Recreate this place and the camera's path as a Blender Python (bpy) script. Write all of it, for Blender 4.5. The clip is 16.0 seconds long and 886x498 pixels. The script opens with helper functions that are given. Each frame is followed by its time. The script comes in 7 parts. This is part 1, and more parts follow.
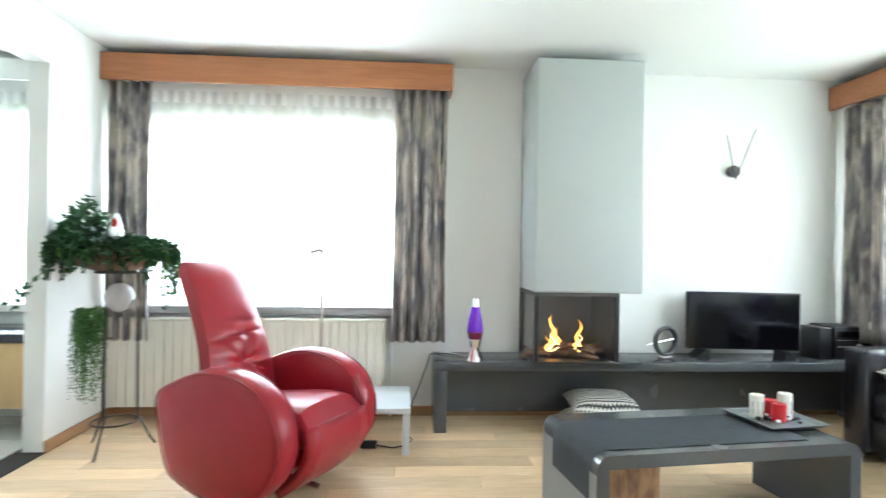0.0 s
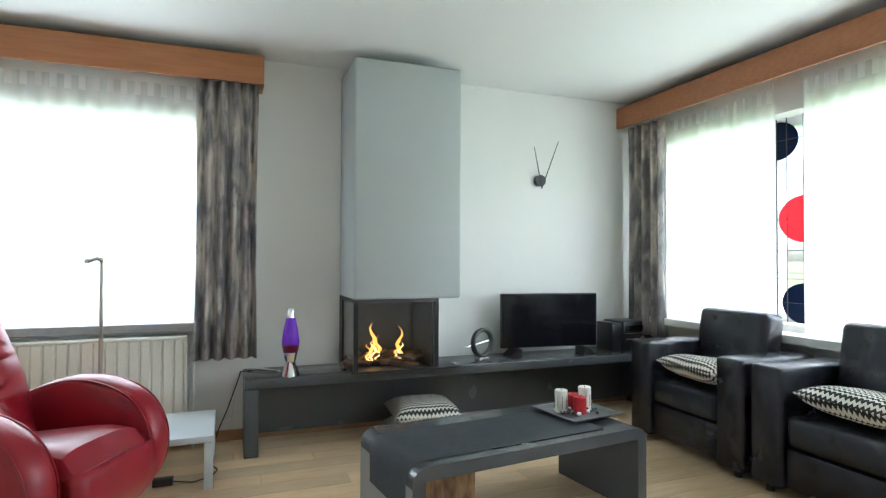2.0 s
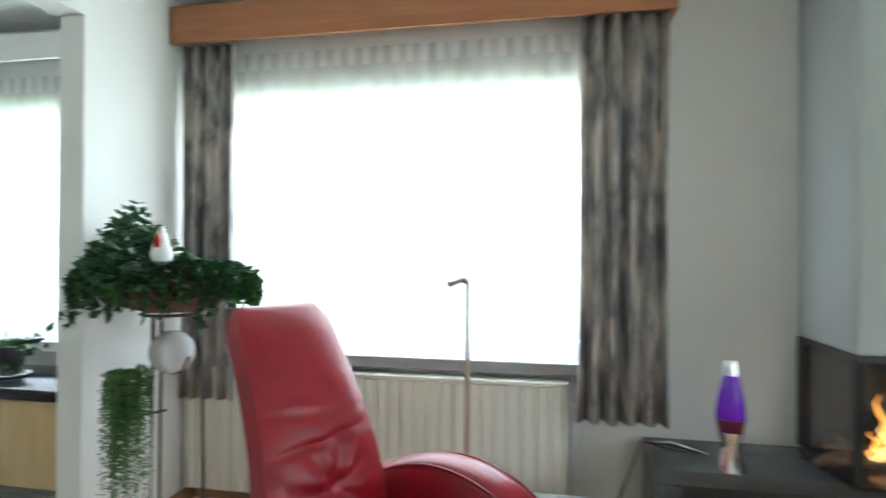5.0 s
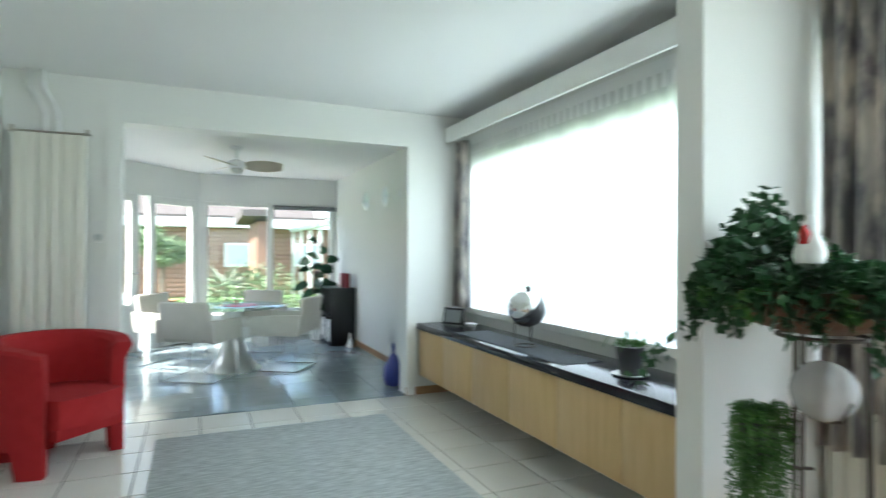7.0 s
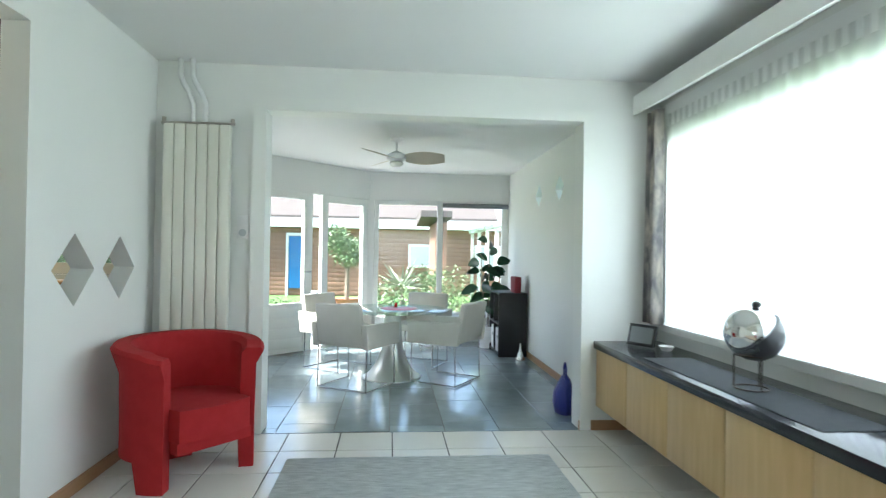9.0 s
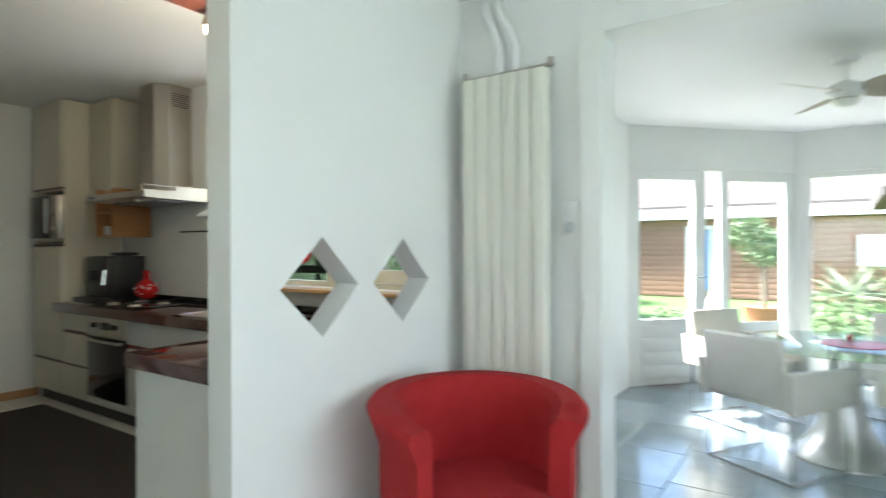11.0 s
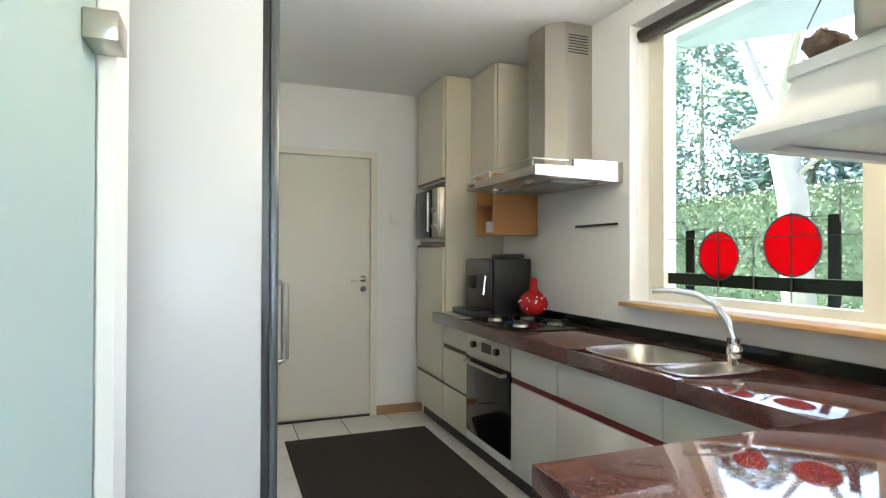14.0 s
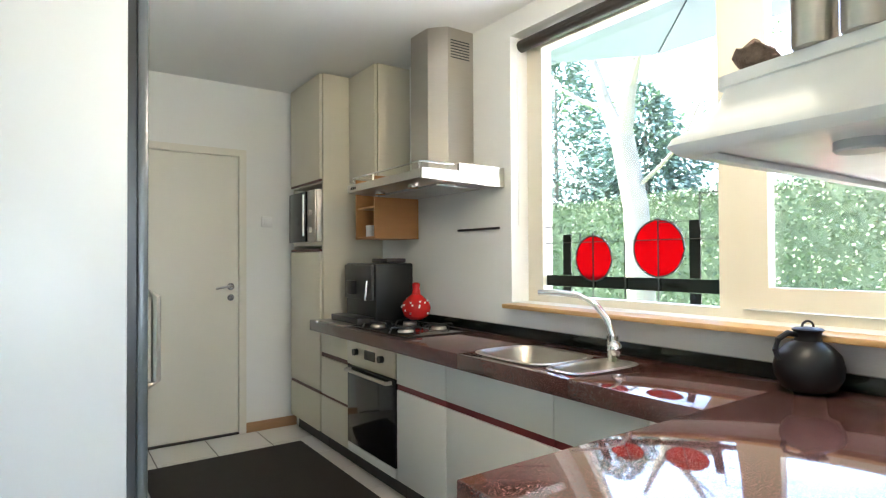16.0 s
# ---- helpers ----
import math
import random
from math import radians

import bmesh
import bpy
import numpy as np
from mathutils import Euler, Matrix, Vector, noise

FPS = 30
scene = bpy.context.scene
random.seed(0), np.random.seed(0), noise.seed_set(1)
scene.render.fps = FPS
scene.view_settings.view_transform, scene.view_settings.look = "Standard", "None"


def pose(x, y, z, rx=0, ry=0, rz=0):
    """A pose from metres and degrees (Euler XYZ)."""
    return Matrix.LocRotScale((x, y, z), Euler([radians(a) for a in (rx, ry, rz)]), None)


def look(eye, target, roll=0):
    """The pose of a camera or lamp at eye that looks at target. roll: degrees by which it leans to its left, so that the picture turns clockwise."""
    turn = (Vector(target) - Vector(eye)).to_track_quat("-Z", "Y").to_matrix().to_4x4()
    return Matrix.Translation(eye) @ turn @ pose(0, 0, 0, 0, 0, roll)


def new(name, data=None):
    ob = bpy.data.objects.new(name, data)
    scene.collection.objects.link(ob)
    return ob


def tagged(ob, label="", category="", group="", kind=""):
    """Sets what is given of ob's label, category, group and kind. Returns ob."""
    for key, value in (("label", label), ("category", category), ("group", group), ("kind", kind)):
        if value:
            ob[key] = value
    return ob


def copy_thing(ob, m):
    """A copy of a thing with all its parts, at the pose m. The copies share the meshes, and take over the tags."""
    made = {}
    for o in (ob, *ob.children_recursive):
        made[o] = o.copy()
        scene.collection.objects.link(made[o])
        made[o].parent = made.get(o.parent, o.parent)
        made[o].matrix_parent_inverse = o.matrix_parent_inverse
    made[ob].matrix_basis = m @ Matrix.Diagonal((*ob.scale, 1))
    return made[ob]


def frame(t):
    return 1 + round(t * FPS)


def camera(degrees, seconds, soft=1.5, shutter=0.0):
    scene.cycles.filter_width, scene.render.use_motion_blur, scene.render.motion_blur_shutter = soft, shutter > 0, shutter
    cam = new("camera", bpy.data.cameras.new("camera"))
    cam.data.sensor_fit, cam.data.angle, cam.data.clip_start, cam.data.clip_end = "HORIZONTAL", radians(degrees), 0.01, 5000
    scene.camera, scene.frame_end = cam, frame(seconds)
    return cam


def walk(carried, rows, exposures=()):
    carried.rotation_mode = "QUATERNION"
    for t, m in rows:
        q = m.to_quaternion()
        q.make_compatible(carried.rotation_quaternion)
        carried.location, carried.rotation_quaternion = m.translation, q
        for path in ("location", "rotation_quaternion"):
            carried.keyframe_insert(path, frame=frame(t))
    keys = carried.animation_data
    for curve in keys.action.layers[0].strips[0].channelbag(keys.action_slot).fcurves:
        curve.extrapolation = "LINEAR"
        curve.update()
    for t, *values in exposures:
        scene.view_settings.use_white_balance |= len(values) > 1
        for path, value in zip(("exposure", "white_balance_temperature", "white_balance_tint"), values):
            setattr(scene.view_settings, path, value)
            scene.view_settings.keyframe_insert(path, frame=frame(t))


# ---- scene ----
cam = camera(76.0, 16.0, soft=1.2, shutter=0.5)
PATH = [
    (0, (5.52, -4.201, 1.219), (5.646, -2.205, 1.225), 0.9),
    (0.5, (5.562, -4.109, 1.211), (5.924, -2.142, 1.225), 0.8),
    (1, (5.591, -4.092, 1.216), (6.127, -2.165, 1.24), 0.5),
    (1.5, (5.603, -4.094, 1.217), (6.239, -2.198, 1.249), 0.4),
    (2, (5.619, -4.072, 1.218), (6.326, -2.201, 1.252), 0.2),
    (2.5, (5.642, -4.003, 1.218), (6.366, -2.138, 1.255), 0.2),
    (3, (5.642, -3.856, 1.215), (6.325, -1.977, 1.251), 0.1),
    (3.2, (5.635, -3.761, 1.221), (6.303, -1.876, 1.256), 0.1),
    (5.5, (5.172, -2.589, 1.325), (4.382, -0.752, 1.315), 0.1),
    (6, (5.031, -2.532, 1.323), (3.871, -0.903, 1.317), -0.1),
    (6.5, (4.918, -2.483, 1.323), (3.409, -1.171, 1.319), -0.3),
    (7, (4.865, -2.382, 1.297), (3.036, -1.574, 1.311), 0.3),
    (7.5, (4.83, -2.254, 1.271), (2.894, -1.752, 1.292), 0.2),
    (8, (4.706, -2.183, 1.249), (2.745, -1.792, 1.275), 0.2),
    (8.2, (4.59, -2.137, 1.238), (2.621, -1.787, 1.264), 0.2),
    (10.3, (3.067, -1.908, 1.344), (1.114, -2.339, 1.328), 1.0),
    (10.5, (2.892, -1.92, 1.338), (0.986, -2.525, 1.319), 0.5),
    (11, (2.491, -2.041, 1.309), (0.836, -3.164, 1.304), -0.2),
    (11.5, (2.222, -2.285, 1.296), (0.81, -3.701, 1.306), -0.1),
    (12, (2.016, -2.577, 1.277), (0.93, -4.256, 1.293), 0.0),
    (12.5, (1.924, -2.86, 1.277), (1.129, -4.695, 1.296), 0.1),
    (13, (1.887, -3.188, 1.272), (1.154, -5.049, 1.291), 0.4),
    (13.5, (1.839, -3.399, 1.271), (1.114, -5.263, 1.287), 0.4),
    (14, (1.834, -3.522, 1.28), (1.111, -5.387, 1.297), 0.2),
    (14.5, (1.856, -3.58, 1.279), (0.996, -5.385, 1.304), 0.3),
    (15, (1.88, -3.608, 1.279), (0.839, -5.316, 1.305), 0.0),
    (15.5, (1.896, -3.629, 1.283), (0.791, -5.296, 1.31), -0.1),
    (16, (1.893, -3.637, 1.282), (0.752, -5.279, 1.313), -0.3),
]
walk(cam, [(t, look(eye, target, roll)) for t, eye, target, roll in PATH], exposures=[(0, 3.55, 6000, 6), (1, 3.2, 6000, 6), (2, 2.68, 5980, 6), (3, 2.33, 5950, 6), (5.5, 2.65, 6050, 4), (7, 2.5, 6050, 2), (8, 2.5, 6050, 2), (11, 2.95, 6150, 5), (12.5, 3.35, 6150, 7), (13.2, 3.75, 6000, 8), (14.5, 4.1, 5950, 9), (16, 4.15, 5950, 9)])

# ---- world, light ----
world = bpy.data.worlds.new("sky")
scene.world = world
world.use_nodes = True
wn = world.node_tree
sky = wn.nodes.new("ShaderNodeTexSky")
sky.sky_type = 'NISHITA'
sky.sun_disc = False
sky.sun_elevation = radians(52)
sky.sun_rotation = radians(167)
sky.air_density = 1.0
sky.dust_density = 3.0
bg = wn.nodes["Background"]
wn.links.new(sky.outputs[0], bg.inputs[0])
bg.inputs[1].default_value = 0.15

sun = new("sun", bpy.data.lights.new("sun", 'SUN'))
sun.data.energy = 4.2
sun.data.angle = radians(8)
sun.data.color = (1.0, 0.96, 0.9)
sun.matrix_world = look((3, -13, 17), (0, 0, 0))


def window_lamp(name, at, target, w, h, power):
    ob = new(name, bpy.data.lights.new(name, 'AREA'))
    ob.data.shape, ob.data.size, ob.data.size_y, ob.data.energy = 'RECTANGLE', w, h, power
    ob.data.color = (0.93, 0.97, 1.0)
    ob.matrix_world = look(at, target)
    return ob


WB_LAMP = 9.36
window_lamp("daylight_a", (4.58, 0.36, 1.47), (4.58, -1, 0.70), 2.05, 1.34, 12)
window_lamp("daylight_c", (1.62, 0.36, 1.48), (1.62, -1, 0.70), 2.98, 1.36, 13)
window_lamp("daylight_b", (WB_LAMP, -2.42, 1.49), (8, -2.42, 0.70), 4.1, 1.38, 15)

# ---- materials ----


def mat(name, color, rough=0.5, metal=0.0, color2=None, scale=8.0, amount=0.5, bump=0.0, bump_scale=60.0,
        stretch=(1, 1, 1), random_amount=0.0, coat=0.0, spec=0.5, emit=None, emit_strength=0.0, trans=0.0, alpha=1.0, rv=1.0):
    m = bpy.data.materials.new(name)
    m.use_nodes = True
    nt = m.node_tree
    b = nt.nodes["Principled BSDF"]
    b.inputs["Roughness"].default_value = rough
    b.inputs["Metallic"].default_value = metal
    b.inputs["Coat Weight"].default_value = coat
    b.inputs["Specular IOR Level"].default_value = spec
    b.inputs["Transmission Weight"].default_value = trans
    b.inputs["Alpha"].default_value = alpha
    c1 = (*color, 1)
    c2 = (*(color2 or tuple(min(1, v * 0.8) for v in color)), 1)
    tc = nt.nodes.new("ShaderNodeTexCoord")
    mp = nt.nodes.new("ShaderNodeMapping")
    mp.inputs["Scale"].default_value = stretch
    nt.links.new(tc.outputs["Object"], mp.inputs[0])
    if random_amount:
        info = nt.nodes.new("ShaderNodeObjectInfo")
        far = nt.nodes.new("ShaderNodeMath")
        far.operation = 'MULTIPLY'
        far.inputs[1].default_value = 60.0
        nt.links.new(info.outputs["Random"], far.inputs[0])
        nt.links.new(far.outputs[0], mp.inputs["Location"])
    n1 = nt.nodes.new("ShaderNodeTexNoise")
    n1.inputs["Scale"].default_value = scale
    n1.inputs["Detail"].default_value = 6
    nt.links.new(mp.outputs[0], n1.inputs[0])
    ramp = nt.nodes.new("ShaderNodeMapRange")
    ramp.inputs[1].default_value, ramp.inputs[2].default_value = 0.3, 0.7
    ramp.inputs[3].default_value, ramp.inputs[4].default_value = 0.0, amount
    nt.links.new(n1.outputs[0], ramp.inputs[0])
    mix = nt.nodes.new("ShaderNodeMix")
    mix.data_type = 'RGBA'
    mix.inputs[6].default_value, mix.inputs[7].default_value = c1, c2
    nt.links.new(ramp.outputs[0], mix.inputs[0])
    last = mix.outputs[2]
    if random_amount:
        oi = nt.nodes.new("ShaderNodeObjectInfo")
        hs = nt.nodes.new("ShaderNodeHueSaturation")
        mr = nt.nodes.new("ShaderNodeMapRange")
        mr.inputs[3].default_value, mr.inputs[4].default_value = 1 - random_amount, 1 + random_amount
        nt.links.new(oi.outputs["Random"], mr.inputs[0])
        nt.links.new(mr.outputs[0], hs.inputs["Value"])
        nt.links.new(last, hs.inputs["Color"])
        last = hs.outputs[0]
    nt.links.new(last, b.inputs["Base Color"])
    rr = nt.nodes.new("ShaderNodeMapRange")
    rr.inputs[3].default_value, rr.inputs[4].default_value = max(0, rough - 0.06 * rv), min(1, rough + 0.08 * rv)
    nt.links.new(n1.outputs[0], rr.inputs[0])
    nt.links.new(rr.outputs[0], b.inputs["Roughness"])
    if bump:
        n2 = nt.nodes.new("ShaderNodeTexNoise")
        n2.inputs["Scale"].default_value = bump_scale
        n2.inputs["Detail"].default_value = 4
        nt.links.new(mp.outputs[0], n2.inputs[0])
        bp = nt.nodes.new("ShaderNodeBump")
        bp.inputs["Strength"].default_value = bump
        bp.inputs["Distance"].default_value = 0.01
        nt.links.new(n2.outputs[0], bp.inputs["Height"])
        nt.links.new(bp.outputs[0], b.inputs["Normal"])
    if emit:
        b.inputs["Emission Color"].default_value = (*emit, 1)
        b.inputs["Emission Strength"].default_value = emit_strength
    return m


def mix_mat(name, color, transparent, translucent, weave=0.0):
    """A thin cloth or pane: part see-through, part glowing with the light behind it."""
    m = bpy.data.materials.new(name)
    m.use_nodes = True
    nt = m.node_tree
    out = nt.nodes["Material Output"]
    nt.nodes.remove(nt.nodes["Principled BSDF"])
    df = nt.nodes.new("ShaderNodeBsdfDiffuse")
    tl = nt.nodes.new("ShaderNodeBsdfTranslucent")
    tp = nt.nodes.new("ShaderNodeBsdfTransparent")
    for n in (df, tl):
        n.inputs[0].default_value = (*color, 1)
    a = nt.nodes.new("ShaderNodeMixShader")
    a.inputs[0].default_value = translucent
    nt.links.new(df.outputs[0], a.inputs[1])
    nt.links.new(tl.outputs[0], a.inputs[2])
    c = nt.nodes.new("ShaderNodeMixShader")
    c.inputs[0].default_value = transparent
    nt.links.new(a.outputs[0], c.inputs[1])
    nt.links.new(tp.outputs[0], c.inputs[2])
    nt.links.new(c.outputs[0], out.inputs[0])
    return m


def glass_mat(name, color=(1, 1, 1), rough=0.0, gloss=0.08):
    m = bpy.data.materials.new(name)
    m.use_nodes = True
    nt = m.node_tree
    out = nt.nodes["Material Output"]
    nt.nodes.remove(nt.nodes["Principled BSDF"])
    tp = nt.nodes.new("ShaderNodeBsdfTransparent")
    tp.inputs[0].default_value = (*color, 1)
    gl = nt.nodes.new("ShaderNodeBsdfGlossy")
    gl.inputs["Roughness"].default_value = rough
    mx = nt.nodes.new("ShaderNodeMixShader")
    lw = nt.nodes.new("ShaderNodeLayerWeight")
    pw = nt.nodes.new("ShaderNodeMath")
    pw.operation = 'POWER'
    pw.inputs[1].default_value = 4.0
    nt.links.new(lw.outputs["Facing"], pw.inputs[0])
    mr = nt.nodes.new("ShaderNodeMapRange")
    mr.inputs[3].default_value, mr.inputs[4].default_value = 0.03, 0.75
    nt.links.new(pw.outputs[0], mr.inputs[0])
    nt.links.new(mr.outputs[0], mx.inputs[0])
    nt.links.new(tp.outputs[0], mx.inputs[1])
    nt.links.new(gl.outputs[0], mx.inputs[2])
    nt.links.new(mx.outputs[0], out.inputs[0])
    return m


M_WALL = mat("wall_paint", (0.80, 0.80, 0.775), 0.75, color2=(0.76, 0.76, 0.735), scale=1.5, bump=0.12, bump_scale=160)
M_CEIL = mat("ceiling_paint", (0.82, 0.82, 0.81), 0.8, color2=(0.79, 0.79, 0.78), scale=1.2, bump=0.1, bump_scale=120)
M_GREY = mat("chimney_grey", (0.44, 0.47, 0.47), 0.7, color2=(0.41, 0.44, 0.44), scale=2, bump=0.1, bump_scale=150)
M_TRIM = mat("white_trim", (0.80, 0.80, 0.77), 0.4, color2=(0.76, 0.76, 0.73), scale=3)
M_CREAM = mat("cream_frame", (0.72, 0.68, 0.57), 0.4, color2=(0.68, 0.64, 0.53), scale=3)
M_OAKFLOOR = mat("oak_floor", (0.74, 0.55, 0.35), 0.32, color2=(0.62, 0.43, 0.25), scale=3, amount=0.8, stretch=(2, 14, 4),
                 bump=0.08, bump_scale=30, random_amount=0.16)
M_VALANCE = mat("orange_wood", (0.40, 0.155, 0.055), 0.4, color2=(0.30, 0.11, 0.04), scale=4, stretch=(1, 6, 14), amount=0.8)
M_SKIRT = mat("skirting_wood", (0.42, 0.24, 0.12), 0.45, color2=(0.33, 0.18, 0.085), scale=5, stretch=(2, 2, 14))
M_TILE = mat("pale_tile", (0.76, 0.74, 0.69), 0.18, color2=(0.71, 0.69, 0.64), scale=5, amount=0.5, random_amount=0.035, bump=0.04, bump_scale=20)
M_GROUT = mat("grout", (0.13, 0.125, 0.115), 0.9, bump=0.2)
M_SLATE = mat("dark_slate", (0.30, 0.355, 0.375), 0.17, color2=(0.21, 0.26, 0.28), scale=4, amount=0.9, random_amount=0.14, coat=0.2, spec=0.9, bump=0.08, bump_scale=18)
M_RUG = mat("grey_rug", (0.60, 0.63, 0.63), 0.95, color2=(0.38, 0.41, 0.415), scale=11, amount=1.0, stretch=(5, 1, 1), bump=0.6, bump_scale=220)
M_DARKMAT = mat("dark_mat", (0.035, 0.028, 0.025), 0.95, color2=(0.022, 0.018, 0.016), scale=60, bump=0.6, bump_scale=300)
M_RED_LEATHER = mat("red_leather", (0.31, 0.014, 0.024), 0.30, spec=0.4, color2=(0.26, 0.011, 0.02), scale=6, amount=0.7, bump=0.12, bump_scale=160)
M_RED_FELT = mat("red_felt", (0.38, 0.012, 0.014), 0.9, color2=(0.29, 0.008, 0.010), scale=14, bump=0.3, bump_scale=260)
M_BLACK_LEATHER = mat("black_leather", (0.017, 0.017, 0.024), 0.24, color2=(0.010, 0.010, 0.015), scale=8, amount=0.8, bump=0.22, bump_scale=180)
M_DARKGREY = mat("dark_grey_lacquer", (0.07, 0.075, 0.082), 0.24, color2=(0.055, 0.06, 0.066), scale=5)
M_MIDGREY = mat("mid_grey_and_lit_side", (0.20, 0.215, 0.22), 0.3, color2=(0.17, 0.185, 0.19), scale=5)
M_RUNNER = mat("black_runner_cloth", (0.035, 0.04, 0.047), 0.8, color2=(0.022, 0.026, 0.032), scale=40, bump=0.3, bump_scale=300)
M_BLACK = mat("black_plastic", (0.012, 0.012, 0.014), 0.3)
M_SCREEN = mat("screen_glass", (0.004, 0.004, 0.006), 0.08)
M_SOOT = mat("fire_box", (0.06, 0.055, 0.052), 0.6, color2=(0.03, 0.028, 0.026), scale=4, bump=0.2, bump_scale=40)
M_STEEL = mat("brushed_steel", (0.52, 0.485, 0.43), 0.30, metal=1.0, color2=(0.47, 0.435, 0.385), scale=9, stretch=(1, 1, 40), rv=0.15)
M_ALUMETAL = mat("spun_aluminium", (0.80, 0.80, 0.78), 0.34, metal=1.0, color2=(0.76, 0.76, 0.74), scale=12, stretch=(1, 1, 30), rv=0.2)
M_DARKCHROME = mat("satin_chrome", (0.42, 0.43, 0.44), 0.16, metal=1.0)
M_CHROME = mat("chrome", (0.78, 0.78, 0.78), 0.08, metal=1.0)
M_ALU = mat("aluminium_paint", (0.52, 0.55, 0.56), 0.35, color2=(0.47, 0.5, 0.51), scale=6)
M_RADIATOR = mat("radiator_enamel", (0.74, 0.72, 0.64), 0.35, color2=(0.70, 0.68, 0.60), scale=2)
M_MAPLE = mat("maple_front", (0.66, 0.46, 0.22), 0.35, color2=(0.56, 0.37, 0.16), scale=3, stretch=(10, 10, 1), amount=0.8, random_amount=0.06)
M_WORKTOP_BLACK = mat("black_stone", (0.020, 0.020, 0.026), 0.15, color2=(0.03, 0.03, 0.036), scale=80)
M_CABINET = mat("cream_cabinet", (0.66, 0.62, 0.50), 0.35, color2=(0.62, 0.58, 0.46), scale=2)
M_CABWHITE = mat("white_cabinet", (0.76, 0.75, 0.70), 0.35, color2=(0.72, 0.71, 0.66), scale=2)


def speckled(m, colour, scale, lo, hi):
    """Fine light crystals over the base colour of a stone."""
    nt = m.node_tree
    b = nt.nodes["Principled BSDF"]
    was = b.inputs["Base Color"].links[0].from_socket
    tc = nt.nodes.new("ShaderNodeTexCoord")
    n = nt.nodes.new("ShaderNodeTexNoise")
    n.inputs["Scale"].default_value, n.inputs["Detail"].default_value = scale, 1
    nt.links.new(tc.outputs["Object"], n.inputs[0])
    r = nt.nodes.new("ShaderNodeMapRange")
    r.inputs[1].default_value, r.inputs[2].default_value = lo, hi
    nt.links.new(n.outputs[0], r.inputs[0])
    mix = nt.nodes.new("ShaderNodeMix")
    mix.data_type = 'RGBA'
    mix.inputs[7].default_value = (*colour, 1)
    nt.links.new(was, mix.inputs[6])
    nt.links.new(r.outputs[0], mix.inputs[0])
    nt.links.new(mix.outputs[2], b.inputs["Base Color"])
    return m


M_GRANITE = speckled(mat("red_granite", (0.095, 0.034, 0.029), 0.07, color2=(0.042, 0.018, 0.016), scale=130, amount=1.0, rv=0.6, spec=0.9), (0.30, 0.17, 0.15), 420, 0.58, 0.70)
M_GRANITE_TOP = speckled(mat("red_granite_speckled", (0.115, 0.042, 0.036), 0.05, color2=(0.045, 0.019, 0.017), scale=150, amount=1.0, rv=0.6, spec=1.0), (0.36, 0.23, 0.21), 400, 0.58, 0.70)
M_REDBROWN = mat("grip_rail_brown", (0.10, 0.028, 0.018), 0.35)
M_GRIPRED = mat("grip_rail_red", (0.17, 0.012, 0.016), 0.35)
M_PLINTH = mat("dark_plinth", (0.03, 0.025, 0.022), 0.5)
M_NICHEWOOD = mat("orange_beech", (0.52, 0.25, 0.09), 0.4, color2=(0.44, 0.2, 0.07), scale=4, stretch=(1, 1, 8))
M_BEECHSILL = mat("beech_sill", (0.55, 0.34, 0.14), 0.35, color2=(0.46, 0.27, 0.1), scale=4, stretch=(8, 1, 8))
M_DOOR = mat("white_door", (0.74, 0.71, 0.62), 0.4, color2=(0.71, 0.68, 0.59), scale=2)
M_NET = mix_mat("net_curtain", (0.95, 0.95, 0.95), 0.30, 0.72)
M_NETBAND = mix_mat("net_curtain_band", (0.92, 0.92, 0.92), 0.08, 0.6)
M_GLASS = glass_mat("clear_glass")
M_GLASS_GREEN = glass_mat("table_glass", (0.86, 0.95, 0.92))
M_FROST = mix_mat("frosted_glass", (0.66, 0.78, 0.76), 0.05, 0.45)


def stained_mat(name, color):
    m = bpy.data.materials.new(name)
    m.use_nodes = True
    nt = m.node_tree
    nt.nodes.remove(nt.nodes["Principled BSDF"])
    tl = nt.nodes.new("ShaderNodeBsdfTranslucent")
    tp = nt.nodes.new("ShaderNodeBsdfTransparent")
    df = nt.nodes.new("ShaderNodeBsdfDiffuse")
    mx, my = nt.nodes.new("ShaderNodeMixShader"), nt.nodes.new("ShaderNodeMixShader")
    for n in (tl, tp, df):
        n.inputs[0].default_value = (*color, 1)
    mx.inputs[0].default_value, my.inputs[0].default_value = 0.35, 0.25
    nt.links.new(tl.outputs[0], mx.inputs[1])
    nt.links.new(tp.outputs[0], mx.inputs[2])
    nt.links.new(mx.outputs[0], my.inputs[1])
    nt.links.new(df.outputs[0], my.inputs[2])
    nt.links.new(my.outputs[0], nt.nodes["Material Output"].inputs[0])
    return m


M_REDGLASS = stained_mat("red_glass", (0.55, 0.008, 0.022))
M_BLUEGLASS = stained_mat("blue_glass", (0.035, 0.05, 0.10))
# red glass paled: glare and haze of the bright window put into the colour
M_REDGLASS_GLARE = stained_mat("red_glass_glare", (0.78, 0.10, 0.13))
M_LEAD = mat("lead_came", (0.09, 0.09, 0.09), 0.5, metal=0.6)
M_BLACKGLASS = mat("black_glass", (0.008, 0.012, 0.010), 0.1)
M_WHITECLOTH = mat("ivory_leather", (0.66, 0.63, 0.57), 0.5, color2=(0.60, 0.57, 0.51), scale=10, bump=0.15, bump_scale=150)
M_LEAF = mat("leaf_green", (0.030, 0.115, 0.035), 0.45, color2=(0.018, 0.06, 0.022), scale=14, amount=1.0)
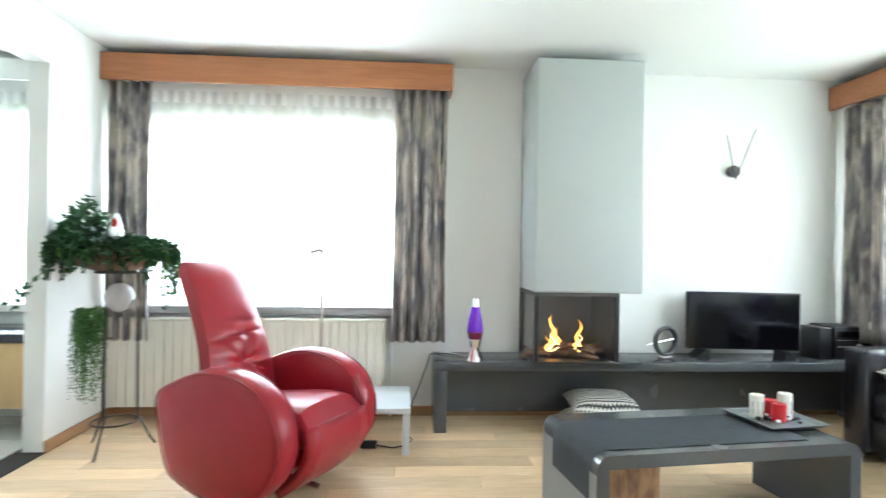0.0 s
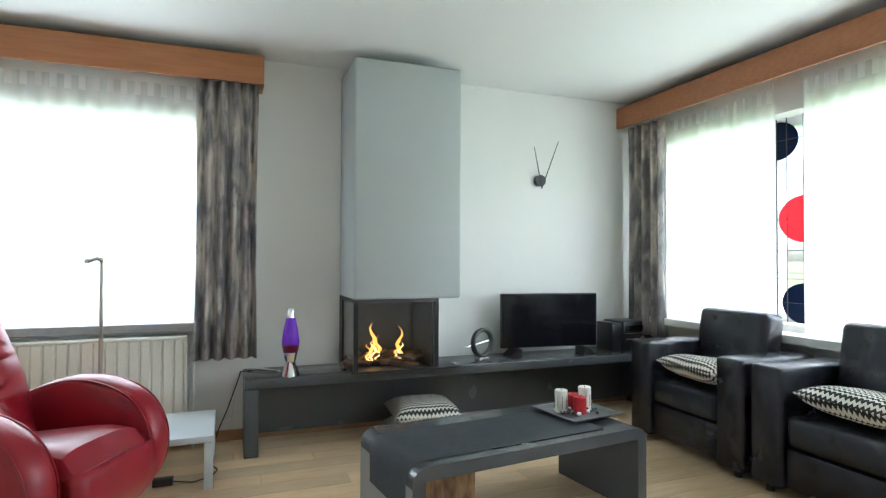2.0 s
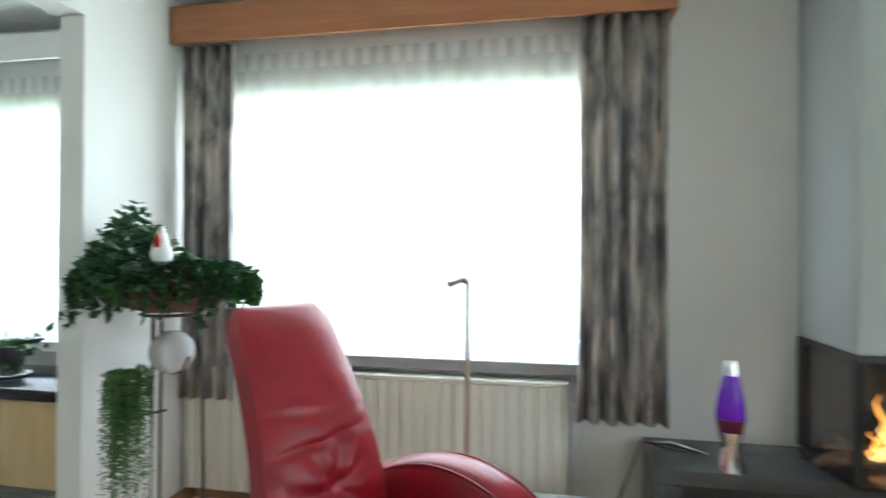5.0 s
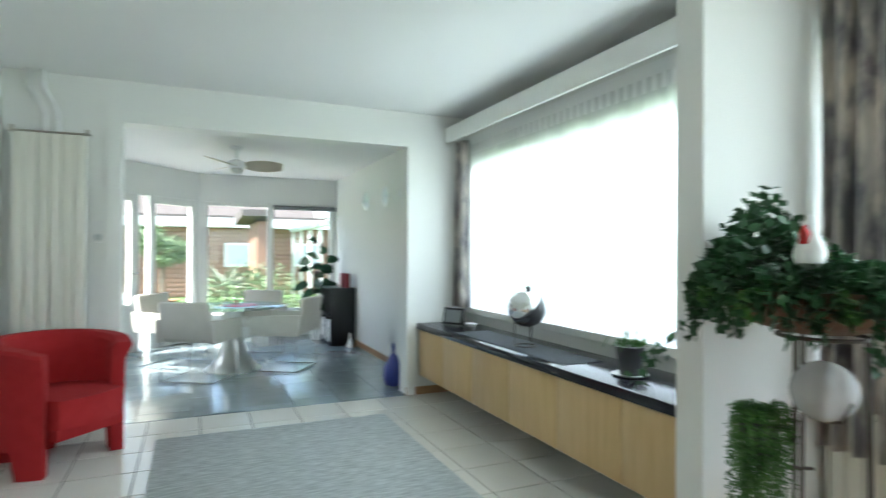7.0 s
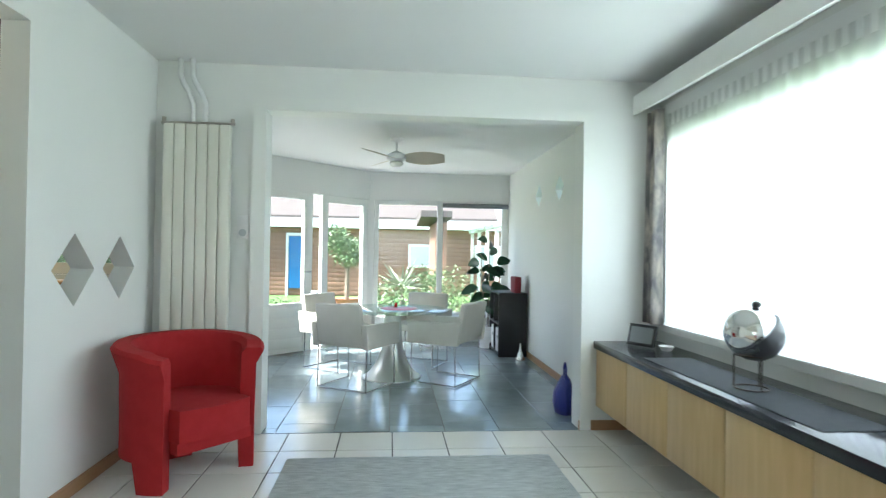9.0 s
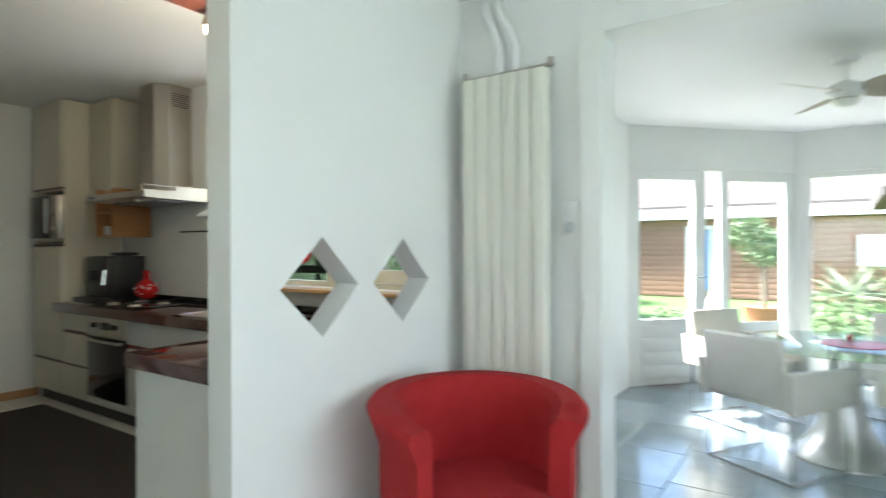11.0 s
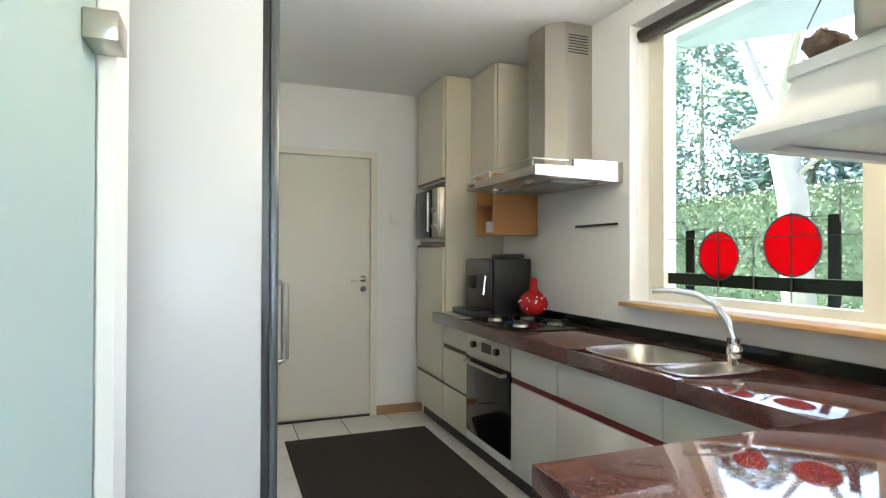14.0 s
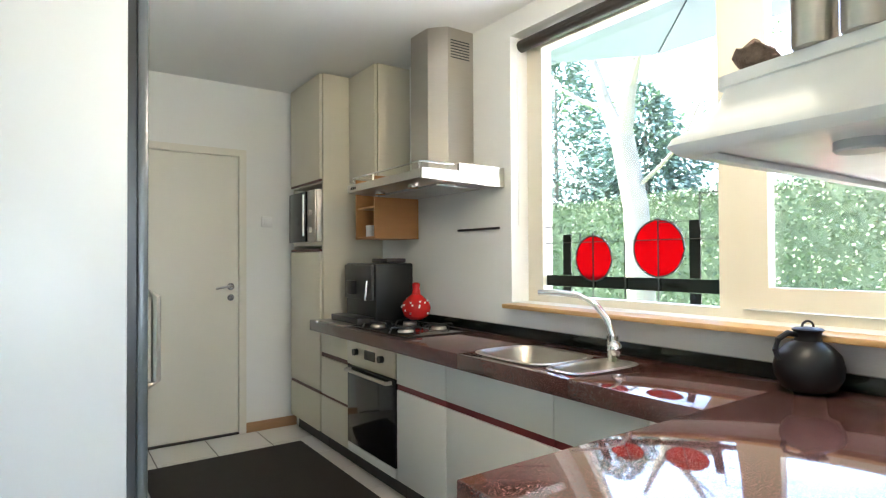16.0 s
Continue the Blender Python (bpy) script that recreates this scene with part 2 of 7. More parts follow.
M_LEAF2 = mat("leaf_light", (0.085, 0.20, 0.04), 0.5, color2=(0.04, 0.12, 0.025), scale=12, amount=1.0)
M_LEAFGARDEN = mat("garden_leaf", (0.13, 0.19, 0.085), 0.5, color2=(0.085, 0.14, 0.055), scale=12, amount=1.0)
M_LEAFDARK = mat("rubber_leaf", (0.035, 0.085, 0.045), 0.22, color2=(0.022, 0.06, 0.032), scale=6, amount=1.0)
M_BARK = mat("bark", (0.20, 0.17, 0.13), 0.9, color2=(0.12, 0.10, 0.08), scale=8, bump=0.6, bump_scale=20)
M_WICKER = mat("wicker", (0.16, 0.085, 0.05), 0.8, color2=(0.08, 0.04, 0.025), scale=40, bump=0.7, bump_scale=90)
M_IRON = mat("wrought_iron", (0.09, 0.075, 0.065), 0.5, metal=0.5, bump=0.2)
M_WHITE = mat("white_gloss", (0.8, 0.8, 0.79), 0.3)
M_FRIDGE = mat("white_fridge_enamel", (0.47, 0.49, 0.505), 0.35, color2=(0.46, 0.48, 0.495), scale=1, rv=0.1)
M_CANDLE = mat("white_wax", (0.74, 0.72, 0.67), 0.5, color2=(0.68, 0.66, 0.61), scale=8)
M_REDWAX = mat("red_wax", (0.48, 0.012, 0.02), 0.35)
M_REDGLOSS = mat("red_ceramic", (0.48, 0.014, 0.014), 0.15)
M_PURPLE = mat("purple_liquid", (0.13, 0.02, 0.42), 0.12, emit=(0.16, 0.02, 0.6), emit_strength=0.02)
M_FLAME = mat("flame", (1, 0.5, 0.1), 0.5, emit=(1.0, 0.36, 0.06), emit_strength=0.28)
M_FLAMECORE = mat("flame_core", (1, 0.8, 0.4), 0.5, emit=(1.0, 0.66, 0.22), emit_strength=0.42)
M_LOG = mat("ceramic_log", (0.24, 0.14, 0.085), 0.9, color2=(0.06, 0.035, 0.025), scale=14, amount=1.0, bump=0.8, bump_scale=30)
M_BULB = mat("lamp_glow", (1, 0.95, 0.85), 0.5, emit=(1.0, 0.85, 0.55), emit_strength=9)
M_STUMP = mat("split_wood", (0.42, 0.24, 0.11), 0.8, color2=(0.10, 0.05, 0.03), scale=9, amount=1.0, stretch=(3, 3, 1), bump=0.6, bump_scale=30)
M_BLUEBAG = mat("blue_bag", (0.02, 0.03, 0.22), 0.35, bump=0.5, bump_scale=18)
M_GRASS = mat("lawn", (0.10, 0.19, 0.05), 0.95, color2=(0.06, 0.13, 0.03), scale=6, amount=1.0, bump=0.8, bump_scale=60)
M_PAVING = mat("grey_paving", (0.34, 0.33, 0.32), 0.8, color2=(0.26, 0.25, 0.25), scale=5, bump=0.3, bump_scale=40)
M_SHEDWOOD = mat("shed_boards", (0.30, 0.17, 0.12), 0.7, color2=(0.20, 0.11, 0.075), scale=5, stretch=(1, 1, 14), amount=1.0, random_amount=0.12)
M_BLUEDOOR = mat("blue_paint", (0.03, 0.17, 0.42), 0.4)
M_ROOFDARK = mat("roof_felt", (0.10, 0.085, 0.08), 0.9, bump=0.3)
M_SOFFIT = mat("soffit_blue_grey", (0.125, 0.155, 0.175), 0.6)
M_HEDGE = mat("hedge_leaf", (0.12, 0.145, 0.09), 0.85, spec=0.1, color2=(0.09, 0.112, 0.065), scale=4, amount=1.0)
M_CONIFER = mat("conifer_leaf", (0.16, 0.21, 0.165), 0.85, spec=0.15, color2=(0.11, 0.155, 0.115), scale=4, amount=1.0)
M_TERRA = mat("terracotta", (0.36, 0.15, 0.08), 0.8, bump=0.2)
M_DARKPOT = mat("dark_pot", (0.05, 0.05, 0.055), 0.4)
M_CABLE = mat("cable_black", (0.015, 0.015, 0.015), 0.5)


def patterned(name, dark, light, kind):
    """Printed cloth: birch-like streaks on a curtain, or zigzag weave on a cushion."""
    m = bpy.data.materials.new(name)
    m.use_nodes = True
    nt = m.node_tree
    b = nt.nodes["Principled BSDF"]
    b.inputs["Roughness"].default_value = 0.9
    tc = nt.nodes.new("ShaderNodeTexCoord")
    mp = nt.nodes.new("ShaderNodeMapping")
    nt.links.new(tc.outputs["Object"], mp.inputs[0])
    mix = nt.nodes.new("ShaderNodeMix")
    mix.data_type = 'RGBA'
    mix.inputs[6].default_value, mix.inputs[7].default_value = (*dark, 1), (*light, 1)
    if kind == "curtain":
        mp.inputs["Scale"].default_value = (7, 7, 2.2)
        n1 = nt.nodes.new("ShaderNodeTexNoise")
        n1.inputs["Scale"].default_value, n1.inputs["Detail"].default_value, n1.inputs["Distortion"].default_value = 1.6, 6, 0.7
        mp2 = nt.nodes.new("ShaderNodeMapping")
        mp2.inputs["Scale"].default_value = (9, 9, 5)
        mp2.inputs["Rotation"].default_value = (0.5, 0.6, 0.2)
        n2 = nt.nodes.new("ShaderNodeTexNoise")
        n2.inputs["Scale"].default_value, n2.inputs["Detail"].default_value = 1.3, 5
        nt.links.new(tc.outputs["Object"], mp2.inputs[0])
        nt.links.new(mp.outputs[0], n1.inputs[0])
        nt.links.new(mp2.outputs[0], n2.inputs[0])
        r1 = nt.nodes.new("ShaderNodeMapRange")
        r1.inputs[1].default_value, r1.inputs[2].default_value = 0.36, 0.66
        nt.links.new(n1.outputs[0], r1.inputs[0])
        r2 = nt.nodes.new("ShaderNodeMapRange")
        r2.inputs[1].default_value, r2.inputs[2].default_value = 0.32, 0.50
        nt.links.new(n2.outputs[0], r2.inputs[0])
        mul = nt.nodes.new("ShaderNodeMath")
        mul.operation = 'MULTIPLY'
        nt.links.new(r1.outputs[0], mul.inputs[0])
        nt.links.new(r2.outputs[0], mul.inputs[1])
        nt.links.new(mul.outputs[0], mix.inputs[0])
        nt.links.new(mix.outputs[2], b.inputs["Base Color"])
        out = nt.nodes["Material Output"]
        tl = nt.nodes.new("ShaderNodeBsdfTranslucent")
        nt.links.new(mix.outputs[2], tl.inputs[0])
        ms = nt.nodes.new("ShaderNodeMixShader")
        ms.inputs[0].default_value = 0.32
        nt.links.new(b.outputs[0], ms.inputs[1])
        nt.links.new(tl.outputs[0], ms.inputs[2])
        nt.links.new(ms.outputs[0], out.inputs[0])
    else:
        # rows of small black and white teeth
        sep = nt.nodes.new("ShaderNodeSeparateXYZ")
        nt.links.new(tc.outputs["Object"], sep.inputs[0])

        def op(kind_, a, b_=None):
            n = nt.nodes.new("ShaderNodeMath")
            n.operation = kind_
            for i, v in enumerate((a, b_)):
                if v is None:
                    continue
                if isinstance(v, (int, float)):
                    n.inputs[i].default_value = v
                else:
                    nt.links.new(v, n.inputs[i])
            return n.outputs[0]
        tooth = op('MULTIPLY', op('PINGPONG', op('MULTIPLY', sep.outputs[0], 75), 1.0), 0.42)
        row = op('ADD', op('MULTIPLY', sep.outputs[1], 36), tooth)
        val = op('GREATER_THAN', op('FRACT', row), 0.5)
        nt.links.new(val, mix.inputs[0])
        nt.links.new(mix.outputs[2], b.inputs["Base Color"])
    return m


M_CURTAIN = patterned("birch_print", (0.22, 0.21, 0.225), (0.72, 0.66, 0.59), "curtain")
M_ZIGZAG = patterned("zigzag_weave", (0.02, 0.02, 0.02), (0.68, 0.65, 0.58), "zigzag")

# ---- mesh helpers ----


def bm_new():
    return bmesh.new()


def add_box(bm, lo, hi, bevel=0.0, seg=2):
    verts = [bm.verts.new((x, y, z)) for x in (lo[0], hi[0]) for y in (lo[1], hi[1]) for z in (lo[2], hi[2])]
    q = [(0, 1, 3, 2), (4, 6, 7, 5), (0, 4, 5, 1), (2, 3, 7, 6), (0, 2, 6, 4), (1, 5, 7, 3)]
    faces = [bm.faces.new([verts[i] for i in f]) for f in q]
    if bevel > 0:
        edges = list({e for f in faces for e in f.edges})
        bmesh.ops.bevel(bm, geom=edges, offset=bevel, segments=seg, affect='EDGES', profile=0.5)
    return bm


def box(lo, hi, bevel=0.0, seg=2):
    return add_box(bm_new(), lo, hi, bevel, seg)


def add_prism(bm, poly, axis, a, b):
    """A polygon of (u, v) drawn along an axis from a to b: axis x takes (y, z), y takes (x, z), z takes (x, y)."""
    def at(u, v, w):
        return {"x": (w, u, v), "y": (u, w, v), "z": (u, v, w)}[axis]
    v0 = [bm.verts.new(at(u, v, a)) for u, v in poly]
    v1 = [bm.verts.new(at(u, v, b)) for u, v in poly]
    bm.faces.new(v0)
    bm.faces.new(v1[::-1])
    n = len(poly)
    for i in range(n):
        bm.faces.new((v0[i], v1[i], v1[(i + 1) % n], v0[(i + 1) % n]))
    return bm


def prism(poly, axis, a, b, bevel=0.0):
    bm = add_prism(bm_new(), poly, axis, a, b)
    bmesh.ops.recalc_face_normals(bm, faces=bm.faces)
    if bevel:
        bmesh.ops.bevel(bm, geom=list(bm.edges), offset=bevel, segments=2, affect='EDGES', profile=0.5)
    return bm


def add_tube(bm, pts, r, seg=8, r_end=None):
    pts = [Vector(p) for p in pts]
    rings = []
    for i, p in enumerate(pts):
        d = (pts[min(i + 1, len(pts) - 1)] - pts[max(i - 1, 0)]).normalized()
        side = d.cross(Vector((0, 0, 1)))
        if side.length < 0.1:
            side = d.cross(Vector((0, 1, 0)))
        side.normalize()
        up = side.cross(d)
        rad = r if r_end is None else r + (r_end - r) * i / (len(pts) - 1)
        rings.append([bm.verts.new(p + rad * (math.cos(2 * math.pi * k / seg) * side + math.sin(2 * math.pi * k / seg) * up)) for k in range(seg)])
    for a, b in zip(rings, rings[1:]):
        for k in range(seg):
            bm.faces.new((a[k], a[(k + 1) % seg], b[(k + 1) % seg], b[k]))
    bm.faces.new(rings[0][::-1])
    bm.faces.new(rings[-1])
    return bm


def tube(pts, r, seg=8, r_end=None):
    return add_tube(bm_new(), pts, r, seg, r_end)


def add_lathe(bm, profile, seg=24, at=(0, 0, 0)):
    rings = []
    for r, z in profile:
        rings.append([bm.verts.new((at[0] + r * math.cos(2 * math.pi * k / seg), at[1] + r * math.sin(2 * math.pi * k / seg), at[2] + z)) for k in range(seg)])
    for a, b in zip(rings, rings[1:]):
        for k in range(seg):
            bm.faces.new((a[k], a[(k + 1) % seg], b[(k + 1) % seg], b[k]))
    bm.faces.new(rings[0][::-1])
    bm.faces.new(rings[-1])
    return bm


def lathe(profile, seg=24, at=(0, 0, 0)):
    return add_lathe(bm_new(), profile, seg, at)


def ball(r, at=(0, 0, 0), squash=1.0, seg=16):
    n = seg // 2
    return lathe([(max(1e-4, r * math.sin(math.pi * i / n)), -r * squash * math.cos(math.pi * i / n)) for i in range(n + 1)], seg, at)


def add_pillow(bm, w, d, h, at=(0, 0, 0), n=14, power=0.55):
    """A stuffed cushion, thin at the seams."""
    top, bot = [], []
    for i in range(n + 1):
        a, b = [], []
        for j in range(n + 1):
            u, v = -1 + 2 * i / n, -1 + 2 * j / n
            t = max(0.0, (1 - u ** 4) * (1 - v ** 4)) ** power
            pinch = 1 - 0.06 * (1 - abs(u)) * abs(v) ** 3 - 0.0
            pinch2 = 1 - 0.06 * (1 - abs(v)) * abs(u) ** 3
            x, y = u * w / 2 * pinch2, v * d / 2 * pinch
            a.append(bm.verts.new((at[0] + x, at[1] + y, at[2] + h / 2 * t)))
            b.append(bm.verts.new((at[0] + x, at[1] + y, at[2] - h / 2 * t)) if 0 < i < n and 0 < j < n else a[-1])
        top.append(a)
        bot.append(b)
    for i in range(n):
        for j in range(n):
            bm.faces.new((top[i][j], top[i + 1][j], top[i + 1][j + 1], top[i][j + 1]))
            f = [bot[i][j], bot[i][j + 1], bot[i + 1][j + 1], bot[i + 1][j]]
            if len(set(f)) == 4 and set(f) != {top[i][j], top[i + 1][j], top[i + 1][j + 1], top[i][j + 1]}:
                bm.faces.new(f)
    return bm


def pillow(w, d, h, at=(0, 0, 0), n=14, power=0.55):
    return add_pillow(bm_new(), w, d, h, at, n, power)


def add_grid(bm, f, nu, nv):
    rows = [[bm.verts.new(f(i / nu, j / nv)) for j in range(nv + 1)] for i in range(nu + 1)]
    for i in range(nu):
        for j in range(nv):
            bm.faces.new((rows[i][j], rows[i + 1][j], rows[i + 1][j + 1], rows[i][j + 1]))
    return bm


def moved(bm, m):
    bmesh.ops.transform(bm, matrix=m, verts=bm.verts)
    return bm


def part(name, bm, material, parent=None, label="", smooth=None):
    """Links a bmesh as one mesh object under a thing or a part."""
    if smooth is None:
        smooth = len(bm.faces) > 30
    bmesh.ops.recalc_face_normals(bm, faces=bm.faces)
    me = bpy.data.meshes.new(name)
    bm.to_mesh(me)
    bm.free()
    me.materials.append(material)
    if smooth:
        me.shade_smooth()
        me.set_sharp_from_angle(angle=radians(40))
    ob = new(name, me)
    if parent:
        ob.parent = parent
    if label:
        ob["label"] = label
    return ob


def thing(name, at, label, category, group="", rz=0, kind=""):
    ob = new(name)
    ob.empty_display_size = 0.1
    ob.matrix_world = pose(*at, 0, 0, rz)
    return tagged(ob, label, category, group, kind)


def struct(name, bm, material, label, smooth=False, category=""):
    return tagged(part(name, bm, material, None, "", smooth), label, category, "", "structure")


def leaf_quad(bm, p, d, up, length, width):
    """One small folded leaf from p along d."""
    d, up = Vector(d).normalized(), Vector(up)
    s = d.cross(up)
    s = s.normalized() if s.length > 1e-3 else Vector((1, 0, 0))
    n = s.cross(d)
    a = bm.verts.new(p)
    b = bm.verts.new(p + d * length * 0.5 + s * width * 0.5 + n * width * 0.12)
    c = bm.verts.new(p + d * length)
    e = bm.verts.new(p + d * length * 0.5 - s * width * 0.5 + n * width * 0.12)
    m = bm.verts.new(p + d * length * 0.5)
    bm.faces.new((a, b, m))
    bm.faces.new((b, c, m))
    bm.faces.new((c, e, m))
    bm.faces.new((e, a, m))


def rnd(a, b):
    return random.uniform(a, b)


def rnd_dir():
    v = Vector((rnd(-1, 1), rnd(-1, 1), rnd(-1, 1)))
    return v.normalized() if v.length > 0.05 else Vector((0, 0, 1))


def wall_pieces(axis, t0, t1, a0, a1, z0, z1, holes=()):
    """A wall along an axis with rectangular openings (from, to, bottom, top) cut right through it."""
    bm = bm_new()

    def put(p, q, lo, hi):
        if q - p < 1e-4 or hi - lo < 1e-4:
            return
        if axis == "x":
            add_box(bm, (p, t0, lo), (q, t1, hi))
        else:
            add_box(bm, (t0, p, lo), (t1, q, hi))
    at = a0
    for p, q, lo, hi in sorted(holes):
        put(at, p, z0, z1)
        put(p, q, z0, lo)
        put(p, q, hi, z1)
        at = q
    put(at, a1, z0, z1)
    return bm

# ---- large structure ----
CEIL = 2.58
WB = 9.0          # inner face of the far window wall of the sitting room
YK = -7.925        # back wall of the kitchen
XK = -0.10        # window wall of the kitchen

struct("wall_a", wall_pieces("x", 0.0, 0.3, 0.0, WB + 0.3, 0, CEIL, [(0.12, 3.12, 0.80, 2.16), (3.55, 5.62, 0.80, 2.14)]), M_WALL,
       "off-white painted wall with two wide windows")
struct("wall_b", wall_pieces("y", WB, WB + 0.3, -5.2, 0.0, 0, CEIL, [(-4.5, -0.35, 0.80, 2.18)]), M_WALL, "off-white painted wall with a wide window")
struct("wall_sitting_back", wall_pieces("x", -5.35, -5.2, 3.30, WB + 0.3, 0, CEIL), M_WALL, "plain off-white painted wall")
struct("wall_divider", wall_pieces("y", 3.30, 3.42, -5.2, -3.45, 0, CEIL), M_WALL, "white wall between sitting and dining area")
struct("wall_stub", box((3.30, -0.75, 0), (3.42, 0.0, CEIL)), M_WALL, "white stub wall between sitting and dining area")
struct("beam", box((3.30, -3.45, 2.28), (3.42, -0.75, CEIL)), M_WALL, "white painted beam over the wide passage")
struct("wall_c", wall_pieces("y", -0.14, 0.0, -3.74, 0.3, 0, CEIL, [(-2.89, -0.58, 0, 2.28)]), M_WALL, "white wall with a wide opening to the garden room")
struct("wall_dining_back", wall_pieces("x", -3.60, -3.45, 2.07, 3.30, 0, CEIL), M_WALL, "plain white painted wall")

# wall with two diamond-shaped peepholes
bm = bm_new()
HW, HH, CZ = 0.20, 0.19, 1.162
xs = [0.0]
for cx in (0.49, 0.98):
    add_box(bm, (xs[-1], -3.74, 0), (cx - HW, -3.615, CEIL))
    add_prism(bm, [(cx - HW, CZ), (cx, CZ + HH), (cx + HW, CZ), (cx + HW, CEIL), (cx - HW, CEIL)], "y", -3.74, -3.615)
    add_prism(bm, [(cx - HW, 0), (cx + HW, 0), (cx + HW, CZ), (cx, CZ - HH), (cx - HW, CZ)], "y", -3.74, -3.615)
    xs.append(cx + HW)
add_box(bm, (xs[-1], -3.74, 0), (1.375, -3.615, CEIL))
add_box(bm, (1.375, -3.74, 2.29), (2.07, -3.615, CEIL))
struct("wall_d", bm, M_WALL, "white partition wall with two diamond-shaped peepholes")

# hall side, with a frosted glass door
struct("wall_e", wall_pieces("y", 2.07, 2.19, -5.22, -3.60, 0, CEIL, [(-4.96, -3.78, 0, 2.06)]), M_WALL, "white wall with the glass hall door")
struct("wall_kitchen_right", wall_pieces("y", 2.34, 2.46, YK, -5.22, 0, CEIL), M_WALL, "plain white kitchen wall")
struct("wall_kitchen_niche", wall_pieces("x", -5.32, -5.22, 2.19, 2.34, 0, CEIL), M_WALL, "plain white return wall")
struct("wall_hall", wall_pieces("y", 3.0, 3.1, -5.22, -3.60, 0, CEIL), M_WALL, "plain white hall wall")
struct("wall_kitchen_back", wall_pieces("x", YK - 0.15, YK, XK - 0.3, 2.46, 0, CEIL, [(0.72, 1.53, 0, 2.05)]), M_WALL, "cream-white kitchen wall with a door")
struct("wall_kitchen_pier", box((XK, YK, 0), (0.31, -7.845, CEIL)), M_WALL, "cream-white wall pier beside the tall cabinet")
struct("wall_hall_end", wall_pieces("x", -5.32, -5.22, 2.46, 3.0, 0, CEIL), M_WALL, "plain white hall wall")
struct("wall_kitchen_window", wall_pieces("y", XK - 0.30, XK, YK, -3.74, 0, CEIL, [(-5.875, -3.80, 1.05, 2.45)]), M_WALL, "white kitchen wall with a wide window")

# garden room: a straight window front and an angled one
SUNC = 2.45
bm = bm_new()
x_at = -4.35
for cx, cz in ((-2.50, 1.98), (-1.68, 1.98), (-1.05, 1.98)):
    w_, h_ = 0.15, 0.14
    add_box(bm, (x_at, -0.26, 0), (cx - w_, -0.12, SUNC + 0.1))
    add_prism(bm, [(cx - w_, cz), (cx, cz + h_), (cx + w_, cz), (cx + w_, SUNC + 0.1), (cx - w_, SUNC + 0.1)], "y", -0.26, -0.12)
    add_prism(bm, [(cx - w_, 0), (cx + w_, 0), (cx + w_, cz), (cx, cz - h_), (cx - w_, cz)], "y", -0.26, -0.12)
    x_at = cx + w_
add_box(bm, (x_at, -0.26, 0), (-0.14, -0.12, SUNC + 0.1))
struct("wall_garden_right", bm, M_WALL, "pale wall of the garden room with diamond peepholes")
struct("wall_garden_left", wall_pieces("x", -3.72, -3.58, -2.85, -0.14, 0, SUNC + 0.1, [(-2.4, -1.0, 0.9, 2.0)]), M_WALL, "white wall of the garden room")
bm = wall_pieces("y", -4.32, -4.20, -2.30, -0.26, 2.04, SUNC + 0.1)
add_box(bm, (-4.32, -2.36, 0), (-4.20, -2.24, 2.04))
add_box(bm, (-4.32, -2.24, 0), (-4.20, -0.26, 0.36))
struct("wall_garden_front", bm, M_WALL, "white lintel and sill wall over the garden windows")
ANG = pose(-4.20, -2.30, 0, 0, 0, math.degrees(math.atan2(-3.58 + 2.30, -2.85 + 4.20)))
ALEN = math.hypot(1.35, 1.28)
bm = moved(box((0, -0.12, 2.04), (ALEN, 0, SUNC + 0.1)), ANG)
struct("wall_garden_angle", bm, M_WALL, "white angled lintel over the garden doors")

# ceilings
struct("ceiling", box((0.0, -5.2, CEIL), (WB + 0.3, 0.3, CEIL + 0.12)), M_CEIL, "smooth white painted ceiling")
struct("ceiling_kitchen", box((XK, YK, 2.568), (2.34, -3.74, 2.578)), M_CEIL, "white kitchen ceiling")
struct("ceiling_kitchen_upper", box((XK - 0.3, YK - 0.15, CEIL), (3.1, -5.2, CEIL + 0.12)), M_CEIL, "white ceiling slab over the kitchen")
struct("ceiling_kitchen_edge", box((XK - 0.3, -5.2, CEIL), (0.0, -3.72, CEIL + 0.12)), M_CEIL, "white ceiling slab over the kitchen")
struct("ceiling_garden_room", prism([(-0.14, -0.12), (-4.35, -0.12), (-4.35, -2.25), (-2.88, -3.75), (-0.14, -3.75)], "z", SUNC, SUNC + 0.12), M_CEIL, "white garden room ceiling")

# sub-floors; boards and tiles are laid on them at the end of the file
struct("floor_sitting", box((3.34, -5.2, -0.10), (WB + 0.3, 0.3, -0.012)), M_SKIRT, "oak strip floor of the sitting room")
struct("floor_dining", box((0.0, -5.2, -0.10), (3.34, 0.3, -0.008)), M_GROUT, "pale ceramic tile floor with grey joints")
struct("floor_kitchen", box((XK - 0.3, YK - 0.15, -0.10), (3.1, -5.2, -0.008)), M_GROUT, "pale ceramic tile floor of the kitchen")
struct("floor_garden_room", prism([(0.0, -0.12), (-4.35, -0.12), (-4.35, -2.25), (-2.88, -3.75), (0.0, -3.75)], "z", -0.10, -0.008), M_GROUT, "dark slate tile floor")

